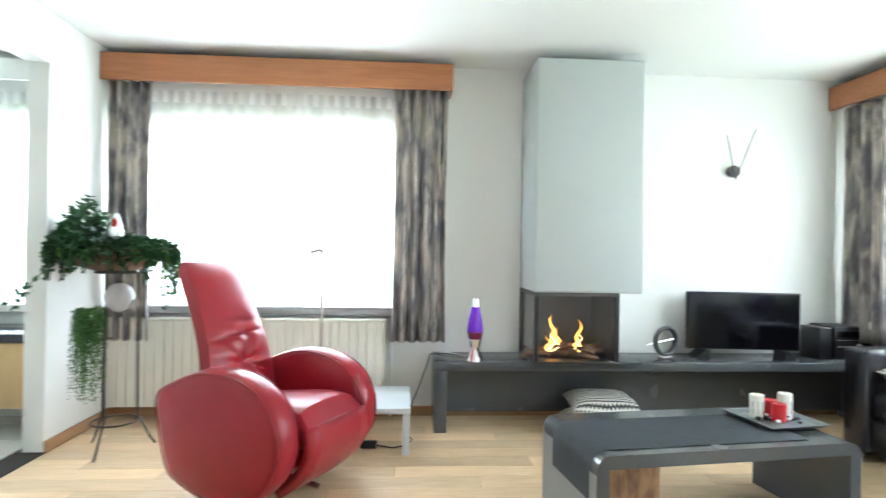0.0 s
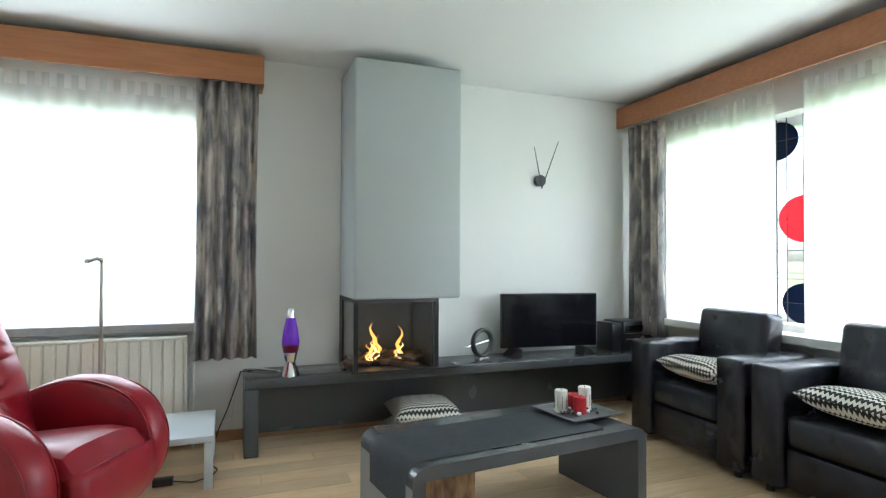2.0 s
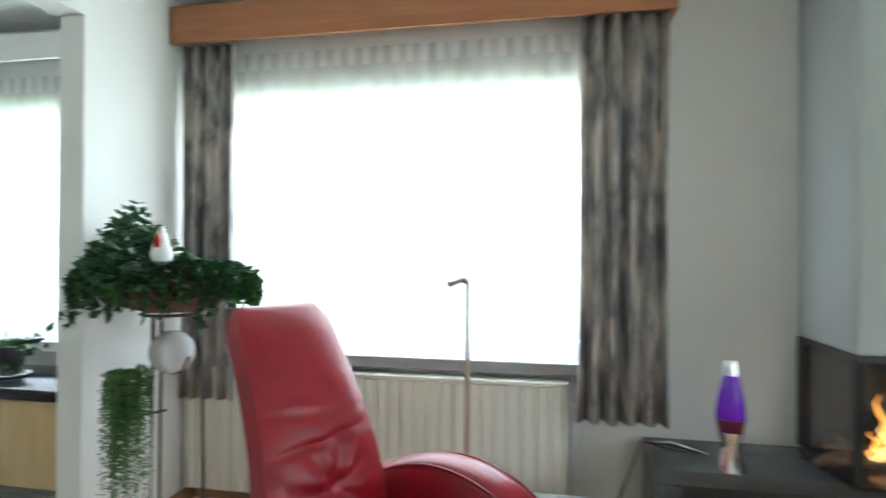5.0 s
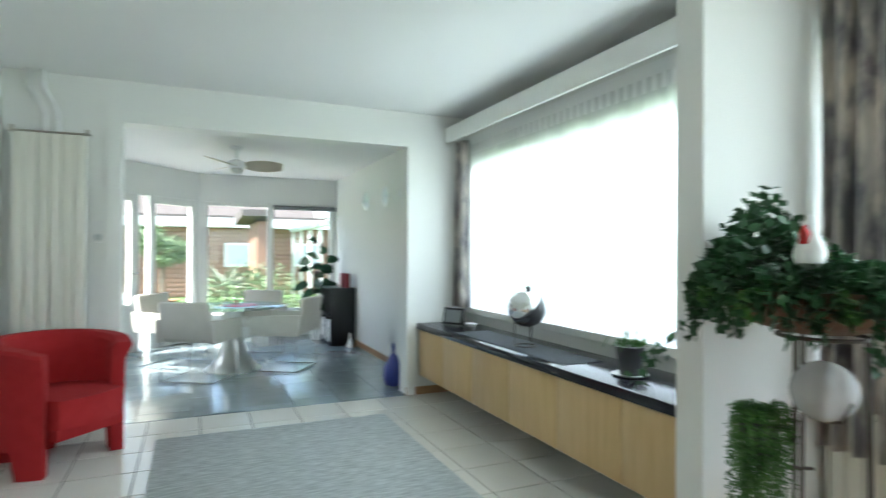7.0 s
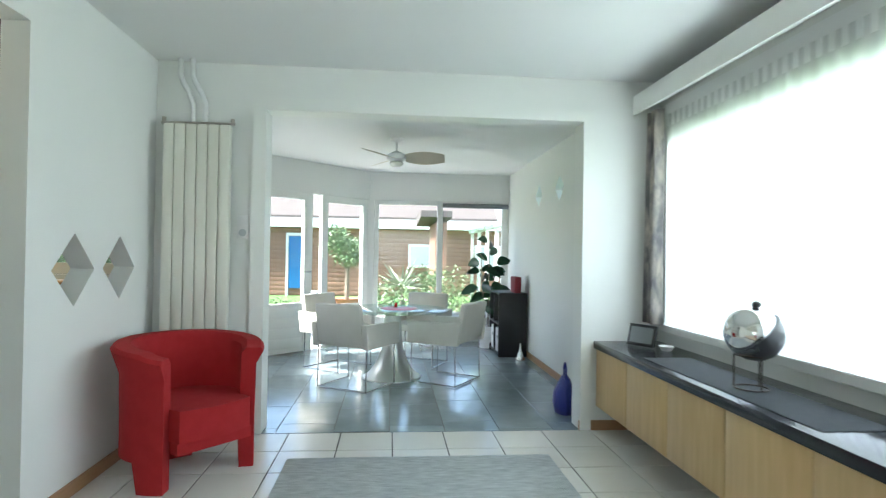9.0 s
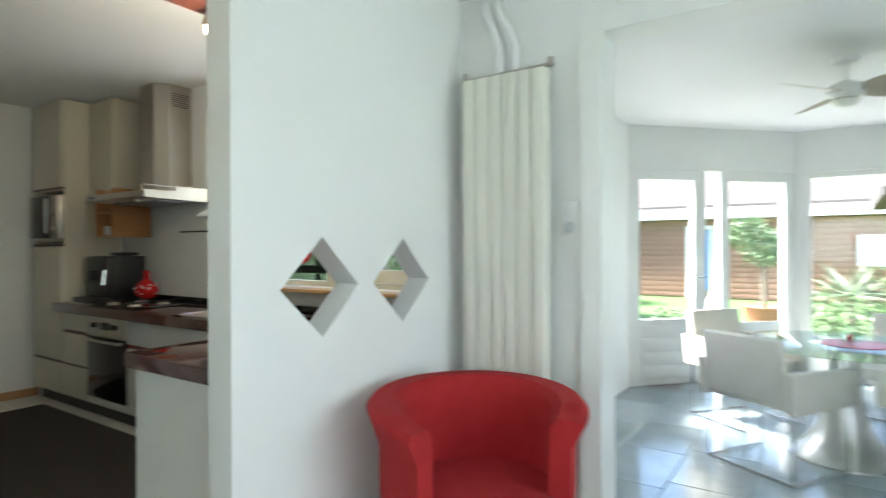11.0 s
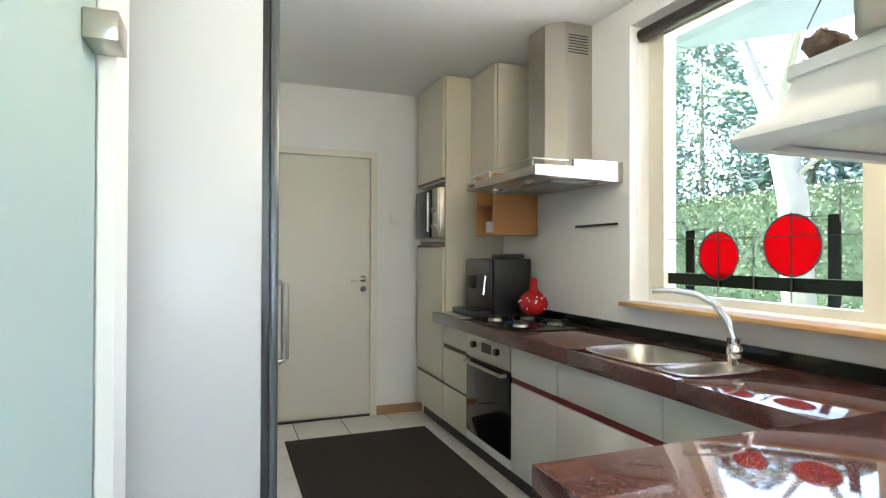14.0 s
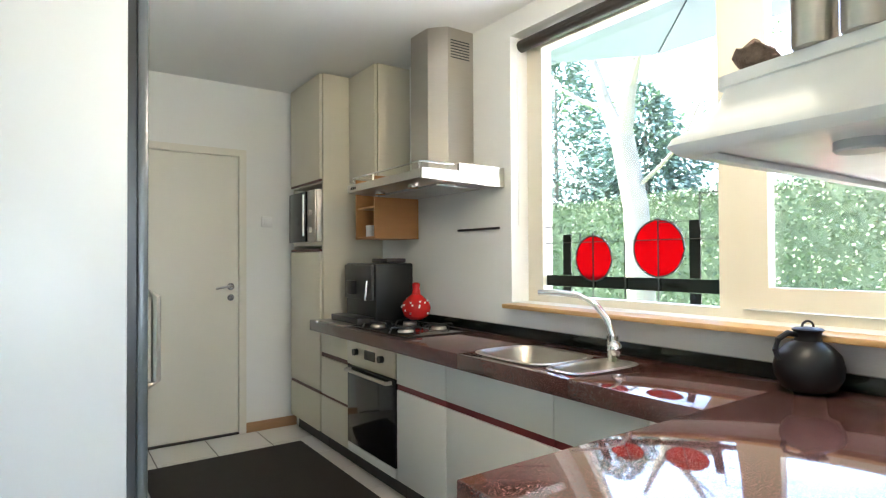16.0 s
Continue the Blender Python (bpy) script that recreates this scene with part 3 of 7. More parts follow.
# skirting
for i, (lo, hi) in enumerate([((3.42, -0.015, 0), (WB, 0, 0.07)), ((3.42, -0.75, 0), (3.435, -0.015, 0.07)), ((0.0, -3.615, 0), (1.39, -3.60, 0.07)), ((1.375, -3.74, 0), (1.39, -3.615, 0.07)),
                              ((0.0, -0.60, 0), (0.015, 0, 0.07)), ((0.0, -3.60, 0), (0.015, -2.96, 0.07)), ((0.312, YK, 0), (0.694, YK + 0.015, 0.07)), ((-4.2, -0.275, 0), (-0.14, -0.26, 0.07))]):
    struct("baseboard_%d" % (i + 1), box(lo, hi), M_SKIRT, "varnished brown wooden skirting board")

# frame round the wide opening
bm = bm_new()
add_box(bm, (-0.17, -2.965, 0.004), (0.025, -2.87, 2.35))
add_box(bm, (-0.17, -0.595, 0.004), (0.025, -0.515, 2.35))
add_box(bm, (-0.17, -2.87, 2.262), (0.025, -0.595, 2.35))
struct("trim_opening", bm, M_TRIM, "white painted frame round the wide opening")
struct("threshold", box((3.27, -3.45, -0.02), (3.43, -0.75, 0.006)), M_DARKMAT, "dark threshold strip between oak and tiles")


def net_sheet(name, axis, at, a0, a1, z0, z1, label):
    """A sheer curtain in shallow pleats with a header band of small blocks."""
    n = max(8, int((a1 - a0) / 0.014))

    def f(u, v):
        a = a0 + (a1 - a0) * u
        d = 0.012 * math.sin(a * 2 * math.pi / 0.105) * (1 - 0.3 * v) + 0.004 * math.sin(a * 17)
        z = z0 + (z1 - z0) * v
        return (a, at + d, z) if axis == "x" else (at + d, a, z)
    t = tagged(part(name, add_grid(bm_new(), f, n, 6), M_NET, None, "", True), label, "net curtain")
    bm = bm_new()
    k, step = 0, 0.075
    while a0 + k * step + 0.04 < a1:
        a = a0 + k * step + 0.01
        if axis == "x":
            add_box(bm, (a, at - 0.022, z1 - 0.16), (a + 0.036, at - 0.019, z1 - 0.075))
        else:
            add_box(bm, (at - 0.022, a, z1 - 0.16), (at - 0.019, a + 0.036, z1 - 0.075))
        k += 1
    if axis == "x":
        add_box(bm, (a0, at - 0.021, z1 - 0.075), (a1, at - 0.019, z1))
    else:
        add_box(bm, (at - 0.021, a0, z1 - 0.075), (at - 0.019, a1, z1))
    part("header_tape", bm, M_NETBAND, t, "white pleating tape")
    return t


def drape(name, axis, at, a0, a1, z0, z1, label, waves=5):
    """A heavy printed curtain hanging in deep folds."""
    n = waves * 14
    ph = rnd(0, 6)

    def f(u, v):
        squeeze = 1 - 0.05 * math.sin(v * math.pi)
        a = (a0 + a1) / 2 + (a1 - a0) * (u - 0.5) * squeeze
        d = (0.040 + 0.012 * math.sin(u * 9 + ph)) * math.sin(u * waves * 2 * math.pi + ph + 0.5 * math.sin(v * 3 + u * 4)) * (1.1 - 0.35 * v)
        z = z0 + (z1 - z0) * v
        return (a, at + d, z) if axis == "x" else (at + d, a, z)
    bm = add_grid(bm_new(), f, n, 16)
    ob = part(name, bm, M_CURTAIN, None, "", True)
    s = ob.modifiers.new("thick", 'SOLIDIFY')
    s.thickness = 0.004
    return tagged(ob, label, "curtain", "printed curtains")


def window_frame(name, axis, t0, t1, a0, a1, z0, z1, posts, label, material, w=0.06, pane=True):
    """Outer frame, posts and panes of a window."""
    th = thing(name, (0, 0, 0), label, "window", kind="structure")

    def b(p, q, lo, hi):
        return box((p, t0, lo), (q, t1, hi), 0.004) if axis == "x" else box((t0, p, lo), (t1, q, hi), 0.004)
    bm = bm_new()
    for p, q, lo, hi in ((a0, a0 + w, z0, z1), (a1 - w, a1, z0, z1), (a0 + w, a1 - w, z0, z0 + w), (a0 + w, a1 - w, z1 - w, z1)):
        if axis == "x":
            add_box(bm, (p, t0, lo), (q, t1, hi))
        else:
            add_box(bm, (t0, p, lo), (t1, q, hi))
    part("window_frame", bm, material, th)
    for p in posts:
        part("post", b(p - w / 2, p + w / 2, z0 + w, z1 - w), material, th)
    if pane:
        edges = [a0 + w] + [v for p in posts for v in (p - w / 2, p + w / 2)] + [a1 - w]
        tm = (t0 + t1) / 2
        for p, q in zip(edges[::2], edges[1::2]):
            g = box((p, tm - 0.004, z0 + w), (q, tm + 0.004, z1 - w)) if axis == "x" else box((tm - 0.004, p, z0 + w), (tm + 0.004, q, z1 - w))
            ob = part("pane", g, M_GLASS, th, "clear glass")
            ob.visible_shadow = False
    return th


window_frame("window_1", "x", 0.16, 0.24, 3.55, 5.62, 0.80, 2.14, [4.3], "white framed window behind sheer curtains", M_TRIM)
window_frame("window_2", "x", 0.16, 0.24, 0.12, 3.12, 0.80, 2.16, [1.1, 2.1], "white framed window behind sheer curtains", M_TRIM)
window_frame("window_3", "y", WB + 0.16, WB + 0.24, -4.5, -0.35, 0.80, 2.18, [-1.205, -1.485, -3.2], "white framed window with a stained glass strip", M_TRIM)
struct("windowsill_1", box((3.56, -0.085, 0.745), (5.60, 0.15, 0.80), 0.006), mat("grey_stone_sill", (0.33, 0.33, 0.33), 0.35, color2=(0.26, 0.26, 0.26), scale=30), "grey stone window sill")
struct("windowsill_2", box((WB - 0.16, -4.5, 0.70), (WB + 0.15, -0.30, 0.755), 0.006), M_TRIM, "white window sill")
struct("windowsill_3", box((0.0, -0.06, 0.745), (3.26, 0.15, 0.80), 0.006), M_TRIM, "white window sill above the sideboard")

net_sheet("net_curtain", "x", -0.055, 3.62, 5.56, 0.805, 2.40, "white sheer net curtain filling the window")
net_sheet("net_curtain", "x", -0.04, 0.20, 3.25, 0.80, 2.36, "white sheer net curtain above the sideboard")
net_sheet("net_curtain", "y", WB - 0.06, -1.395, -0.42, 0.76, 2.40, "white sheer net curtain beside the stained glass strip")
net_sheet("net_curtain", "y", WB - 0.06, -4.45, -1.60, 0.76, 2.40, "white sheer net curtain behind the black armchairs")
drape("curtain", "x", -0.145, 3.45, 3.745, 0.565, 2.36, "grey birch-printed curtain beside the plants", 4)
drape("curtain", "x", -0.17, 5.415, 5.795, 0.57, 2.36, "grey birch-printed curtain between radiator and fireplace", 5)
drape("curtain", "y", WB - 0.16, -0.50, -0.06, 0.60, 2.34, "grey birch-printed curtain in the corner by the stereo", 5)
drape("curtain", "x", -0.10, 0.04, 0.22, 0.80, 2.33, "grey birch-printed curtain at the end of the sideboard", 3)


def valance(name, axis, lo, hi, front, back, z0, z1, material, label, ends):
    t = thing(name, (0, 0, 0), label, "curtain valance")
    d = 0.022
    s = 1 if back > front else -1

    def b(kind, p, q, f, g, za, zb):
        f, g = min(f, g), max(f, g)
        part(kind, box((p, f, za), (q, g, zb), 0.002) if axis == "x" else box((f, p, za), (g, q, zb), 0.002), material, t)
    b("front_board", lo, hi, front, front + s * d, z0, z1)
    for e in ends:
        b("end_board", *((lo, lo + d) if e == "lo" else (hi - d, hi)), front + s * d, back, z0, z1)
    b("rail", lo + d, hi - d, front + s * d, back, z1 - 0.03, z1 - 0.012)
    return t


valance("curtain_valance", "x", 3.43, 5.825, -0.235, 0, 2.345, 2.53, M_VALANCE, "orange-brown wooden valance board over the window", ["hi"])
valance("curtain_valance", "y", -4.6, -0.01, WB - 0.24, WB, 2.345, 2.52, M_VALANCE, "orange-brown wooden valance board over the wide window", [])
valance("curtain_valance", "x", 0.01, 3.255, -0.22, 0, 2.325, 2.465, M_TRIM, "white painted valance board over the window", [])


# ---- sitting room ----
def chimney():
    t = thing("fireplace", (6.365, 0, 0), "grey plastered chimney breast with glazed gas fire", "fireplace")
    part("hood", box((0, -0.50, 0.950), (0.735, -0.002, 2.515), 0.018, 4), M_GREY, t, "grey plastered hood")
    part("side_panel", box((0.575, -0.10, 0.477), (0.72, -0.002, 0.953)), M_WALL, t)
    bm = bm_new()
    add_box(bm, (0.0, -0.05, 0.48), (0.575, -0.004, 0.953))
    add_box(bm, (0.535, -0.47, 0.48), (0.575, -0.052, 0.953))
    add_box(bm, (0.0, -0.50, 0.93), (0.575, -0.052, 0.953))
    part("firebox", bm, M_SOOT, t, "dark steel firebox")
    part("frame_post", box((0.0, -0.50, 0.48), (0.028, -0.475, 0.93)), M_BLACK, t)
    part("frame_post", box((0.545, -0.50, 0.48), (0.575, -0.475, 0.93)), M_BLACK, t)
    part("frame_post", box((0.0, -0.09, 0.48), (0.012, -0.052, 0.93)), M_BLACK, t)
    g = part("front_glass", box((0.028, -0.492, 0.495), (0.545, -0.487, 0.93)), M_GLASS, t, "clear glass")
    g.visible_shadow = False
    g = part("side_glass", box((0.008, -0.475, 0.495), (0.013, -0.09, 0.93)), M_GLASS, t, "clear glass")
    g.visible_shadow = False
    part("base_tray", box((-0.01, -0.51, 0.4775), (0.72, -0.06, 0.495), 0.004), M_BLACK, t, "black steel tray")
    random.seed(5)
    for i in range(22):
        p = Vector((rnd(0.06, 0.51), rnd(-0.42, -0.15), rnd(0.515, 0.56)))
        d = Vector((rnd(-1, 1), rnd(-0.6, 0.6), rnd(-0.1, 0.25))).normalized() * rnd(0.06, 0.13)
        part("log", tube([p - d, p - d * 0.3 + Vector((0, 0, 0.01)), p + d * 0.4, p + d], rnd(0.016, 0.026), 7, 0.012), M_LOG, t, "charred ceramic log" if i == 0 else "")
    for cx, cy, h, w in ((0.165, -0.33, 0.25, 0.032), (0.205, -0.30, 0.16, 0.028), (0.135, -0.34, 0.11, 0.020), (0.36, -0.31, 0.22, 0.026), (0.335, -0.34, 0.10, 0.020)):
        for k, (mt, s) in enumerate(((M_FLAME, 1.0), (M_FLAMECORE, 0.55))):
            prof = []
            bm = bm_new()
            pts = [(cx + 0.02 * math.sin(j * 1.3 + cx * 20), cy - 0.02 * k, 0.535 + h * s * j / 7) for j in range(8)]
            rings = []
            for j, p in enumerate(pts):
                r = max(0.0015, w * s * (math.sin(math.pi * (0.15 + 0.85 * j / 7)) ** 1.2) * 0.5)
                rings.append([bm.verts.new((p[0] + r * math.cos(a * math.pi / 4), p[1] + 0.4 * r * math.sin(a * math.pi / 4), p[2])) for a in range(8)])
            for a, b in zip(rings, rings[1:]):
                for q in range(8):
                    bm.faces.new((a[q], a[(q + 1) % 8], b[(q + 1) % 8], b[q]))
            part("flame", bm, mt, t, "glowing gas flame")


chimney()


def bench():
    t = thing("bench", (5.715, 0, 0), "long dark grey lacquered bench along the wall", "bench")
    part("top", box((0, -0.42, 0.415), (3.22, -0.03, 0.475), 0.004), M_DARKGREY, t)
    part("leg", box((0.0, -0.42, 0), (0.085, -0.03, 0.413), 0.003), M_DARKGREY, t)
    part("leg", box((3.13, -0.42, 0), (3.215, -0.03, 0.413), 0.003), M_DARKGREY, t)
    # rear board made taller in dark grey, to stand for shade under the bench
    part("back_panel", box((0.085, -0.08, 0.05), (3.13, -0.05, 0.413)), M_DARKGREY, t)


bench()


def recliner():
    t = thing("recliner_chair", (4.80, -1.25, 0), "red leather swivel recliner with round arms and high back", "armchair", rz=-28)
    # drop-shaped arm cushions, pointed at the back
    knots = [(-0.31, 0.52), (-0.20, 0.60), (0.0, 0.665), (0.20, 0.655), (0.36, 0.575), (0.44, 0.43), (0.43, 0.28), (0.34, 0.15), (0.20, 0.085), (0.02, 0.08), (-0.14, 0.12), (-0.235, 0.18), (-0.29, 0.35)]
    outline = []
    for k in range(len(knots)):
        p0, p1, p2, p3 = (Vector(knots[(k + d) % len(knots)]) for d in (-1, 0, 1, 2))
        for f in (0.0, 0.25, 0.5, 0.75):
            outline.append(0.5 * (2 * p1 + (p2 - p0) * f + (2 * p0 - 5 * p1 + 4 * p2 - p3) * f * f + (3 * p1 - p0 - 3 * p2 + p3) * f ** 3))
    mid = Vector((0.08, 0.38))
    for s in (-1, 1):
        bm = bm_new()
        n, m = len(outline), 10
        rings = []
        for j in range(m + 1):
            w = -1 + 2 * j / m
            r = 0.88 + 0.12 * ((1 - abs(w) ** 2.6) ** 0.5 if abs(w) < 1 else 0.0)
            rings.append([bm.verts.new((mid.x + (q.x - mid.x) * r, s * (0.325 + 0.075 * w), mid.y + (q.y - mid.y) * r)) for q in outline])
        for a, b in zip(rings, rings[1:]):
            for i in range(n):
                bm.faces.new((a[i], a[(i + 1) % n], b[(i + 1) % n], b[i]))
        for ring, w in ((rings[0], -1), (rings[-1], 1)):
            c = bm.verts.new((mid.x, s * (0.325 + 0.088 * w), mid.y))
            half = [bm.verts.new((mid.x + (v.co.x - mid.x) * 0.55, s * (0.325 + 0.086 * w), mid.y + (v.co.z - mid.y) * 0.55)) for v in ring]
            for i in range(n):
                bm.faces.new((ring[i], ring[(i + 1) % n], half[(i + 1) % n], half[i]))
                bm.faces.new((half[i], half[(i + 1) % n], c))
        arm = part("armrest", bm, M_RED_LEATHER, t)
        seam = [(mid.x + (q.x - mid.x) * 0.955, s * 0.393, mid.y + (q.y - mid.y) * 0.955) for q in outline + outline[:1]]
        part("piping", tube(seam, 0.004, 6), M_RED_LEATHER, arm)
        seam = [(mid.x + (q.x - mid.x) * 0.955, s * 0.257, mid.y + (q.y - mid.y) * 0.955) for q in outline + outline[:1]]
        part("piping", tube(seam, 0.004, 6), M_RED_LEATHER, arm)
    part("seat", moved(pillow(0.70, 0.46, 0.24, n=16, power=0.3), pose(0.10, 0, 0.36, 0, -8, 0)), M_RED_LEATHER, t)
    bm = add_grid(bm_new(), lambda u, v: (0.46 + 0.045 * math.sin(u * math.pi) - 0.16 * u * u, (v - 0.5) * 0.46, 0.42 - 0.34 * u), 10, 6)
    ob = part("front_panel", bm, M_RED_LEATHER, t)
    sm = ob.modifiers.new("thick", 'SOLIDIFY')
    sm.thickness = 0.05

    def back(u, v, off):
        z = 0.34 + 0.80 * u
        w = 0.265 - 0.095 * u ** 0.6
        x = -0.16 - 0.22 * u + 0.06 * math.sin(u * math.pi * 1.2)
        y = (v - 0.5) * 2
        tip = max(0.0, (u - 0.90) / 0.10)
        w *= 1 - 0.16 * tip ** 2
        off *= 1 - 0.75 * tip ** 2
        du, dy = (u - 0.36) / 0.24, y / 0.9
        rr, th = math.hypot(du, dy), math.atan2(du, dy)
        fold = (1 - abs(y) ** 4)
        crease = fold * (0.020 * math.cos(7 * th + 0.6) * rr * math.exp(-2.4 * rr * rr) * 1.5 - 0.030 * math.exp(-(rr / 0.22) ** 2)
                         - 0.012 * math.exp(-((u - 0.53 - 0.02 * y) / 0.014) ** 2) - 0.006 * math.exp(-((u - 0.62 + 0.02 * y) / 0.012) ** 2))
        return (x + off * (1 - 0.5 * abs(y) ** 3) + crease * (off > 0), y * w, z)
    bm = bm_new()
    n, m = 72, 28
    fr = [[bm.verts.new(back(i / n, j / m, 0.075)) for j in range(m + 1)] for i in range(n + 1)]
    bk = [[bm.verts.new(back(i / n, j / m, -0.075)) for j in range(m + 1)] for i in range(n + 1)]
    for i in range(n):
        for j in range(m):
            bm.faces.new((fr[i][j], fr[i + 1][j], fr[i + 1][j + 1], fr[i][j + 1]))
            bm.faces.new((bk[i][j], bk[i][j + 1], bk[i + 1][j + 1], bk[i + 1][j]))
        for j, flip in ((0, 1), (m, 0)):
            bm.faces.new((fr[i][j], bk[i][j], bk[i + 1][j], fr[i + 1][j]))
    for j in range(m):
        bm.faces.new((fr[n][j], bk[n][j], bk[n][j + 1], fr[n][j + 1]))
        bm.faces.new((fr[0][j], fr[0][j + 1], bk[0][j + 1], bk[0][j]))
    part("backrest", bm, M_RED_LEATHER, t)
    part("shell", box((-0.26, -0.23, 0.16), (0.30, 0.23, 0.30), 0.05, 3), M_RED_LEATHER, t)
    part("column", tube([(0, 0, 0.05), (0, 0, 0.20)], 0.035, 16), M_CHROME, t, "chrome swivel column")
    for k in range(5):
        a = 2 * math.pi * k / 5 + 0.3
        d = Vector((math.cos(a), math.sin(a), 0))
        part("foot", tube([d * 0.02 + Vector((0, 0, 0.07)), d * 0.16 + Vector((0, 0, 0.055)), d * 0.30 + Vector((0, 0, 0.018))], 0.018, 8), M_CHROME, t, "chrome star foot" if k == 0 else "")


recliner()


def coffee_table():
    t = thing("coffee_table", (6.865, -1.625, 0), "dark grey lacquered coffee table with rounded shoulders", "coffee table", rz=7)
    prof = []
    L, H, T, R = 0.62, 0.41, 0.055, 0.06
    outer = [(-L, 0)] + [(-L + R - R * math.cos(a), H - R + R * math.sin(a)) for a in np.linspace(0, math.pi / 2, 7)] + \
            [(L - R + R * math.sin(a), H - R + R * math.cos(a)) for a in np.linspace(0, math.pi / 2, 7)] + [(L, 0)]
    inner = [(L - T, 0), (L - T, H - T), (-L + T, H - T), (-L + T, 0)]
    part("shell", prism([(float(a), float(b)) for a, b in outer + inner], "y", -0.295, 0.295, 0.0), M_DARKGREY, t)
    # light falling on the left end is put in as a paler grey sheet
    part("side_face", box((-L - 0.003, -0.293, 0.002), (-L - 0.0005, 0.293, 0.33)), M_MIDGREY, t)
    r = tagged(part("table_runner", add_grid(bm_new(), lambda u, v: (
        lambda s: (Matrix.Translation((6.865, -1.625, 0)) @ Matrix.Rotation(radians(7), 4, 'Z') @ Vector((
            (L + 0.004 - 0.0) * -1 if s < 0.14 else (-L - 0.004 + R * (1 - math.cos(min(1, (s - 0.14) / 0.09) * math.pi / 2)) if s < 0.23 else -L + R + (s - 0.23)),
            -0.235 + 0.40 * v,
            (H - R - 0.14 + s) if s < 0.14 else (H - R + R * math.sin((s - 0.14) / 0.09 * math.pi / 2) + 0.004 if s < 0.23 else H + 0.004)))))(u * 1.20), 60, 4),
        M_RUNNER, None, "", True), "black woven table runner lying on the coffee table", "table runner")
    bm = box((-0.53, -0.18, 0.0), (-0.27, 0.14, 0.33), 0.012)
    s = thing("wooden_block", (6.865, -1.625, 0), "rough split wooden block standing under the coffee table", "wood block", rz=7)
    part("block", bm, M_STUMP, s)


coffee_table()


def armchair(y0, y1, xf, label):
    w = y1 - y0
    t = thing("armchair", (xf, (y0 + y1) / 2, 0), label, "armchair", "black leather armchairs")
    d = WB - 0.16 - xf
    part("armrest", box((0.0, w / 2 - 0.19, 0.04), (d, w / 2, 0.665), 0.03, 3), M_BLACK_LEATHER, t)
    part("armrest", box((0.0, -w / 2, 0.04), (d, -w / 2 + 0.19, 0.665), 0.03, 3), M_BLACK_LEATHER, t)
    part("seat_base", box((0.03, -w / 2 + 0.192, 0.06), (d, w / 2 - 0.192, 0.26), 0.015), M_BLACK_LEATHER, t)
    part("seat_cushion", box((0.02, -w / 2 + 0.194, 0.262), (d - 0.20, w / 2 - 0.194, 0.43), 0.04, 3), M_BLACK_LEATHER, t)
    part("backrest", moved(box((-0.09, -w / 2 + 0.196, 0), (0.09, w / 2 - 0.196, 0.47), 0.05, 3), pose(d - 0.14, 0, 0.42, 0, 8, 0)), M_BLACK_LEATHER, t)
    for sx in (0.06, d - 0.06):
        for sy in (-w / 2 + 0.08, w / 2 - 0.08):
            part("leg", tube([(sx, sy, 0), (sx, sy, 0.06)], 0.022, 10), M_BLACK, t)
    c = thing("cushion", (xf + 0.26, (y0 + y1) / 2 - 0.02, 0.492), "black and white zigzag cushion lying on the armchair", "cushion", "zigzag cushions", rz=84)
    part("cover", moved(pillow(0.52, 0.48, 0.15), pose(0, 0, 0.02, 8, 0, 0)), M_ZIGZAG, c)


armchair(-1.74, -0.81, 8.25, "black leather armchair beside the bench")
armchair(-2.74, -1.78, 8.25, "black leather armchair in front of the wide window")


def radiator_panel():
    t = thing("radiator", (3.466, 0, 0), "cream ribbed panel radiator under the window", "radiator")
    part("back_panel", box((0, -0.055, 0.09), (1.90, -0.035, 0.70)), M_RADIATOR, t)
    bm = bm_new()
    n = 30
    step = 1.90 / n
    poly = []
    for i in range(n):
        x = i * step
        poly += [(x, -0.125), (x + step * 0.12, -0.137), (x + step * 0.80, -0.137), (x + step * 0.92, -0.125)]
    poly += [(1.90, -0.125), (1.90, -0.110), (0, -0.110)]
    part("front_panel", prism(poly, "z", 0.10, 0.70), M_RADIATOR, t)
    part("top_grille", box((0, -0.138, 0.702), (1.90, -0.035, 0.722), 0.004), M_RADIATOR, t)
    part("side_cover", box((-0.012, -0.137, 0.10), (-0.001, -0.035, 0.722)), M_RADIATOR, t)
    part("side_cover", box((1.901, -0.137, 0.10), (1.912, -0.035, 0.722)), M_RADIATOR, t)
    part("valve", tube([(1.93, -0.09, 0.62), (1.98, -0.09, 0.62)], 0.02, 10), M_WHITE, t)
    part("pipe", tube([(1.95, -0.09, 0.0), (1.95, -0.09, 0.61)], 0.008, 8), M_WHITE, t)


radiator_panel()


